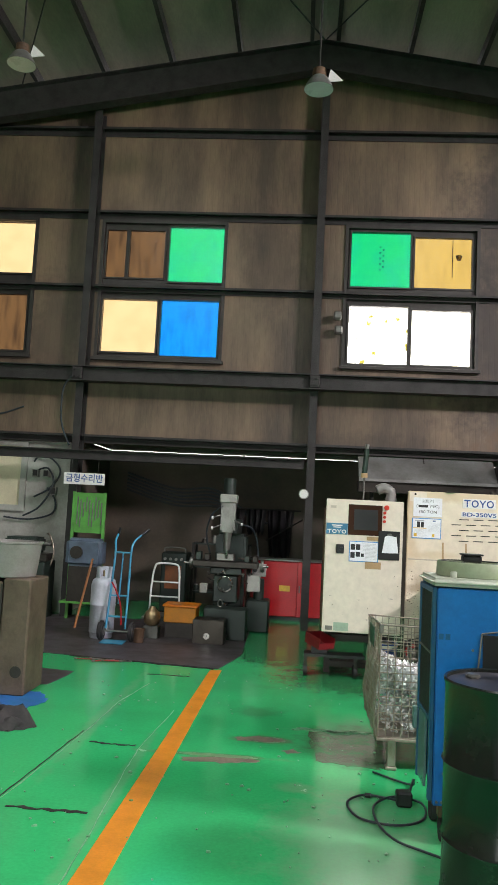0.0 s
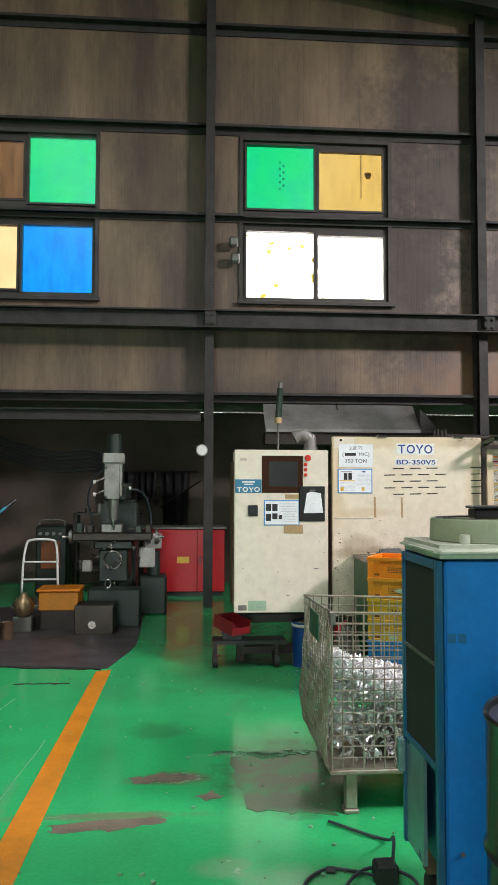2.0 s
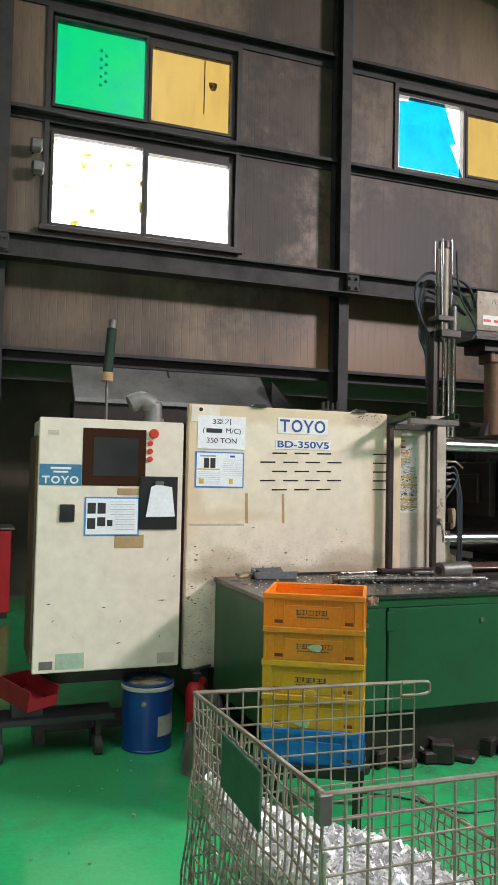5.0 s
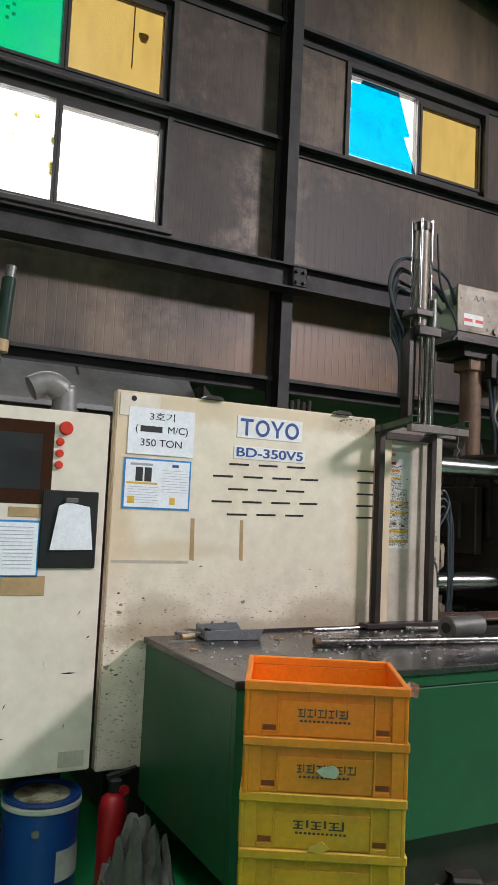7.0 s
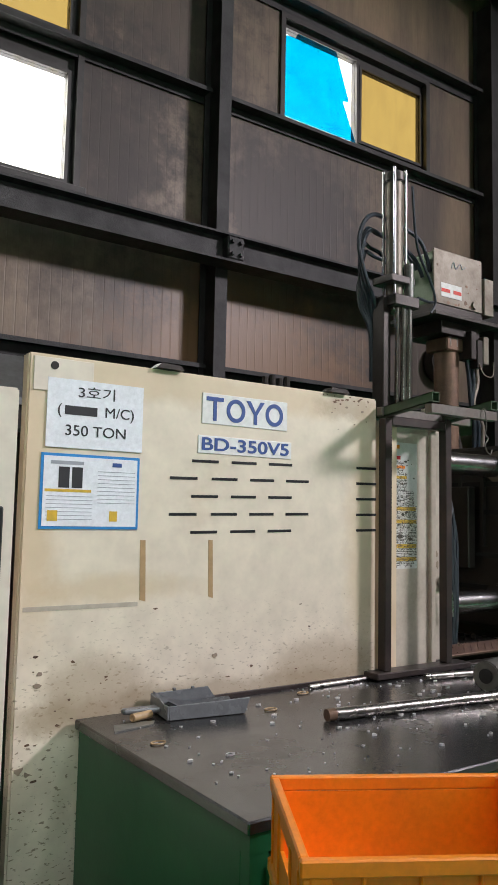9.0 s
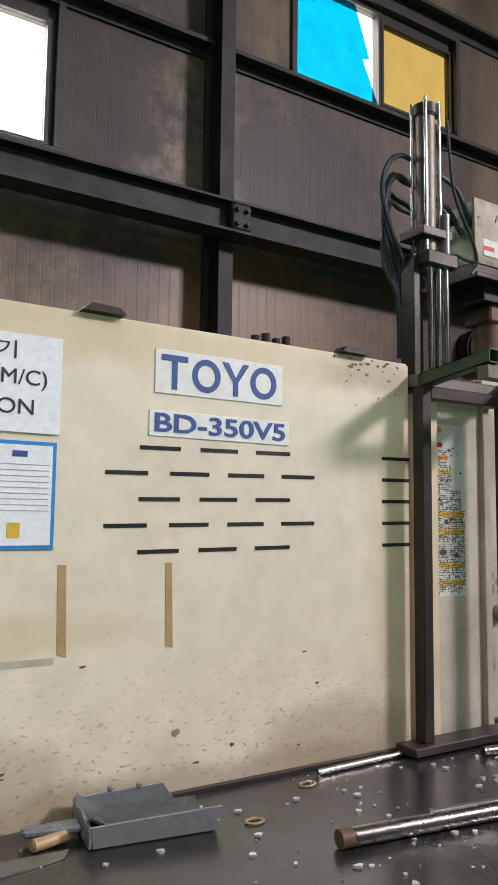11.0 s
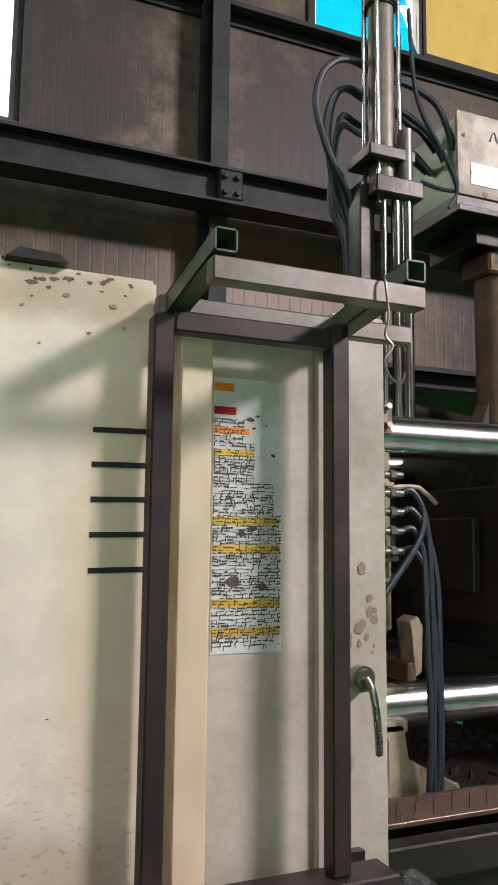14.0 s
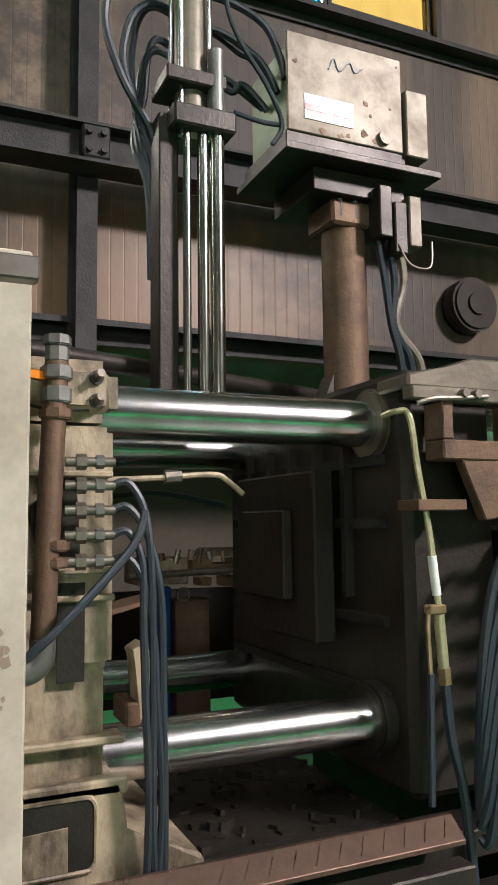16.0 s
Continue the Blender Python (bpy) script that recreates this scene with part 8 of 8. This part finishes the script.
def high_bay_lamp(x, y, z, top):
    l = thing("high_bay_lamp", "unlit high-bay lamp with dusty bell reflector", "lamp", "high bay lamps")
    refl = part("reflector", lathe([(0.09, 0.16), (0.11, 0.14), (0.165, 0.05), (0.185, 0.0), (0.18, 0.0), (0.16, 0.05), (0.105, 0.135)], 36), "sheet", l, "dull aluminium bell reflector", True)
    part("glass", lathe([(0.02, 0.02), (0.12, 0.012), (0.175, 0.005), (0.179, 0.0)], 32), "tube_bulb", refl, "frosted glass", True)
    part("housing", lathe([(0.085, 0.161), (0.09, 0.18), (0.085, 0.26), (0.05, 0.28)], 24), "rust", l, "brown ballast housing", True)
    part("flap", prism([(0.10, 0.10), (0.30, 0.12), (0.14, 0.27)], "y", -0.006, 0.006), "plate_white", l, "pale bent shade flap")
    part("stem", rod((0, 0, 0.281), (0, 0, top - z), 0.012, 8), "steel", l)
    l.matrix_world = pose(x, y, z)
    return l


def bay_backdrop_things():
    """Dark gear standing behind the milling machine: a hung tarpaulin, a welding set, a shelf and a pillar drill."""
    t = thing("tarpaulin", "black tarpaulin hung on the wall of the rear bay", "tarpaulin")
    rnd = random.Random(17)
    for x0, x1, low in ((-1.45, -1.0, 0.95), (-0.98, -0.62, 1.25), (-0.60, -0.12, 0.85)):
        n = 10
        b = bmesh.new()
        top = [b.verts.new((x0 + (x1 - x0) * i / n, 13.86 + 0.03 * math.sin(1.9 * i), 1.74)) for i in range(n + 1)]
        mid = [b.verts.new((x0 + 0.03 + (x1 - x0 - 0.06) * i / n, 13.82 + 0.05 * math.sin(2.3 * i + x0), 1.35)) for i in range(n + 1)]
        bot = [b.verts.new((x0 + 0.06 + (x1 - x0 - 0.12) * i / n, 13.84 + 0.05 * math.sin(2.1 * i), low + rnd.uniform(0, 0.12))) for i in range(n + 1)]
        for p, q in ((top, mid), (mid, bot)):
            for i in range(n):
                b.faces.new((p[i], p[i + 1], q[i + 1], q[i]))
        bmesh.ops.solidify(b, geom=b.faces[:], thickness=0.006)
        part("sheet", b, "rubber", t, smooth=True)
    part("hanging_pole", rod((-1.6, 13.86, 1.75), (0.0, 13.86, 1.75), 0.015, 8), "steel", t)
    w = thing("welding_set", "dark welding set with a rust-orange front panel", "welder")
    part("case", box(-2.12, -1.72, 11.9, 12.4, 0.10, 1.0, 0.02), "mill", w)
    part("front_panel", box(-2.05, -1.80, 11.885, 11.899, 0.45, 0.80, 0.004), "rust_orange", w, "rust-orange front panel")
    part("handle", hose([(-2.08, 11.95, 1.0), (-2.06, 11.95, 1.07), (-1.78, 11.95, 1.07), (-1.76, 11.95, 1.0)], 0.012, 8, 4), "mill_grey", w, smooth=True)
    for k in range(4):
        part("socket", rod((-2.06 + 0.085 * k, 11.899, 0.90), (-2.06 + 0.085 * k, 11.87, 0.90), 0.022, 10), "plate_dull", w, smooth=True)
    for x in (-2.05, -1.80):
        part("wheel", rod((x - 0.03, 12.0, 0.062), (x + 0.03, 12.0, 0.062), 0.055, 14), "rubber", w, smooth=True)
    r = thing("parts_shelf", "dark steel shelf crowded with greasy parts", "shelf")
    for x in (-1.72, -0.82):
        for y in (12.55, 12.95):
            part("upright", box(x - 0.02, x + 0.02, y - 0.02, y + 0.02, 0.0, 1.15), "steel", r)
    for z in (0.35, 0.75, 1.12):
        part("board", box(-1.74, -0.80, 12.53, 12.97, z, z + 0.025), "mill", r)
    for k in range(16):
        z = (0.3755, 0.7755, 1.1455)[k % 3]
        x, a, h = -1.66 + 0.052 * k, rnd.uniform(0.025, 0.045), rnd.uniform(0.06, 0.2)
        o = thing("machine_part", "greasy steel machine part standing on the shelf", "part", "parts on the shelf")
        part("body", rod((x, 12.68, z), (x, 12.68, z + h), a, 12, bevel=0.005), ("mill", "mill_grey", "iron", "rust")[k % 4], o, smooth=True)
        part("collar", rod((x, 12.68, z + h), (x, 12.68, z + h + 0.02), a * 0.6, 10), "mill_grey", o, smooth=True)
    g = thing("oil_pump_unit", "dark green coolant pump unit beside the milling machine", "pump")
    part("tank", box(-0.72, -0.40, 10.95, 11.35, 0.0, 0.45, 0.02), "mill", g)
    part("motor", rod((-0.56, 11.15, 0.45), (-0.56, 11.15, 0.74), 0.075, 18, bevel=0.01), "mill", g, smooth=True)
    part("gauge_box", box(-0.66, -0.46, 10.92, 11.02, 0.78, 0.96, 0.01), "plate_dull", g, "grey control box with dials")
    for x in (-0.61, -0.51):
        part("dial", rod((x, 10.92, 0.87), (x, 10.905, 0.87), 0.03, 14), "black", g, smooth=True)
    part("pipe", hose([(-0.60, 11.1, 0.74), (-0.64, 11.05, 0.92), (-0.75, 11.0, 1.0), (-0.85, 10.9, 1.02)], 0.012, 8, 5), "nipple", g, smooth=True)
    part("stalk", rod((-0.56, 11.0, 0.74), (-0.56, 11.0, 0.78), 0.02, 8), "iron", g)


def bay_fixtures():
    s = thing("bay_sign", "white hanging sign with black lettering", "sign")
    part("board", box(-3.50, -2.89, 11.13, 11.142, 1.955, 2.125, 0.002), "plate_white", s)
    text_mesh("lettering", "금형수리반", 0.13, "ink_blue", s, (-3.195, 11.1285, 2.04), 0.55, bold=0.002)
    for x in (-3.4, -3.0):
        part("hanger", rod((x, 11.14, 2.126), (x, 11.17, 2.40), 0.004, 6), "steel", s)
    c = thing("wall_gauge", "small round white dial on the column", "gauge")
    part("case", rod((0.02, 11.40, 1.98), (0.02, 11.449, 1.98), 0.075, 28, bevel=0.006), "plate_dull", c, smooth=True)
    part("face", rod((0.02, 11.396, 1.98), (0.02, 11.3995, 1.98), 0.062, 28), "plate_white", c, smooth=True)
    h = thing("duct_hood", "sloping galvanised duct hood behind the machine", "hood")
    part("slope", prism([(11.10, 2.20), (11.14, 2.20), (11.50, 2.56), (11.46, 2.58), (11.10, 2.24)], "x", 0.80, 2.75), "sheet", h)
    part("end", prism([(2.7505, 2.20), (3.02, 2.20), (2.98, 2.26), (2.7505, 2.50)], "y", 11.12, 11.3), "steel", h)
    part("seam", prism([(11.095, 2.20), (11.1395, 2.19), (11.51, 2.57), (11.46, 2.59)], "x", 1.74, 1.76), "iron", h)
    part("lower", box(0.80, 3.0, 11.15, 11.44, 2.05, 2.199), "iron", h)
    part("support", rod((1.0, 11.3, 0.0), (1.0, 11.3, 2.05), 0.03, 10), "steel", h)
    part("support", rod((2.9, 11.3, 0.0), (2.9, 11.3, 2.05), 0.03, 10), "steel", h)
    e = thing("vent_elbow", "grey duct elbow behind the control cabinet", "duct")
    part("elbow", hose([(0.97, 8.62, 1.3), (0.97, 8.62, 1.90), (0.955, 8.62, 1.97), (0.89, 8.62, 2.0), (0.82, 8.62, 1.97)], 0.055, 20, 6), "sheet", e, smooth=True)
    part("collar", rod((0.97, 8.62, 1.86), (0.97, 8.62, 1.89), 0.064, 24), "sheet", e, smooth=True)
    a = thing("signal_tower", "slim dark signal mast on the control cabinet", "mast")
    part("mast", rod((0.665, 8.55, 1.842), (0.665, 8.55, 2.14), 0.009, 10), "mill_grey", a, smooth=True)
    part("lens", rod((0.665, 8.55, 2.12), (0.685, 8.55, 2.42), 0.030, 16, bevel=0.006), "signal", a, "dark smoked signal lens", True)
    part("collar", rod((0.665, 8.55, 2.10), (0.666, 8.55, 2.15), 0.036, 16), "tape", a, smooth=True)
    part("tip", rod((0.685, 8.55, 2.421), (0.69, 8.55, 2.47), 0.022, 12), "mill_grey", a, smooth=True)
    for x, z in ((0.42, 4.72), (0.44, 4.50)):
        f = thing("wall_lamp", "small grey floodlight by the window", "lamp", "wall floodlights")
        part("head", box(x - 0.06, x + 0.06, 11.52, 11.64, z - 0.06, z + 0.06, 0.02), "mill_grey", f)
        part("arm", rod((x, 11.641, z), (x - 0.02, 11.719, z - 0.03), 0.012, 8), "steel", f)
    d = thing("wall_fan", "dark round exhaust unit low on the wall", "fan")
    part("ring", rod((6.55, 11.55, 3.12), (6.55, 11.70, 3.12), 0.20, 30, bevel=0.02), "iron", d, smooth=True)
    part("hub", rod((6.55, 11.53, 3.12), (6.55, 11.549, 3.12), 0.08, 20), "iron", d, smooth=True)


gas_cylinder()
hand_truck()
platform_trolley()
milling_machine()
red_cabinet()
tool_rack()
M["rust_orange"] = material("rust-orange enamel", (0.22, 0.07, 0.02), 0.5, 0, (0.08, 0.04, 0.02), 0.6, 8)
lathe_machine()
bay_backdrop_things()
office_window()
wall_cables()
die_block()
small_floor_things()
high_bay_lamp(-0.02, 9.2, 6.96, roof_z(0) + 0.155)
high_bay_lamp(-3.85, 9.2, 7.25, roof_z(-3.85) + 0.155)
bay_fixtures()
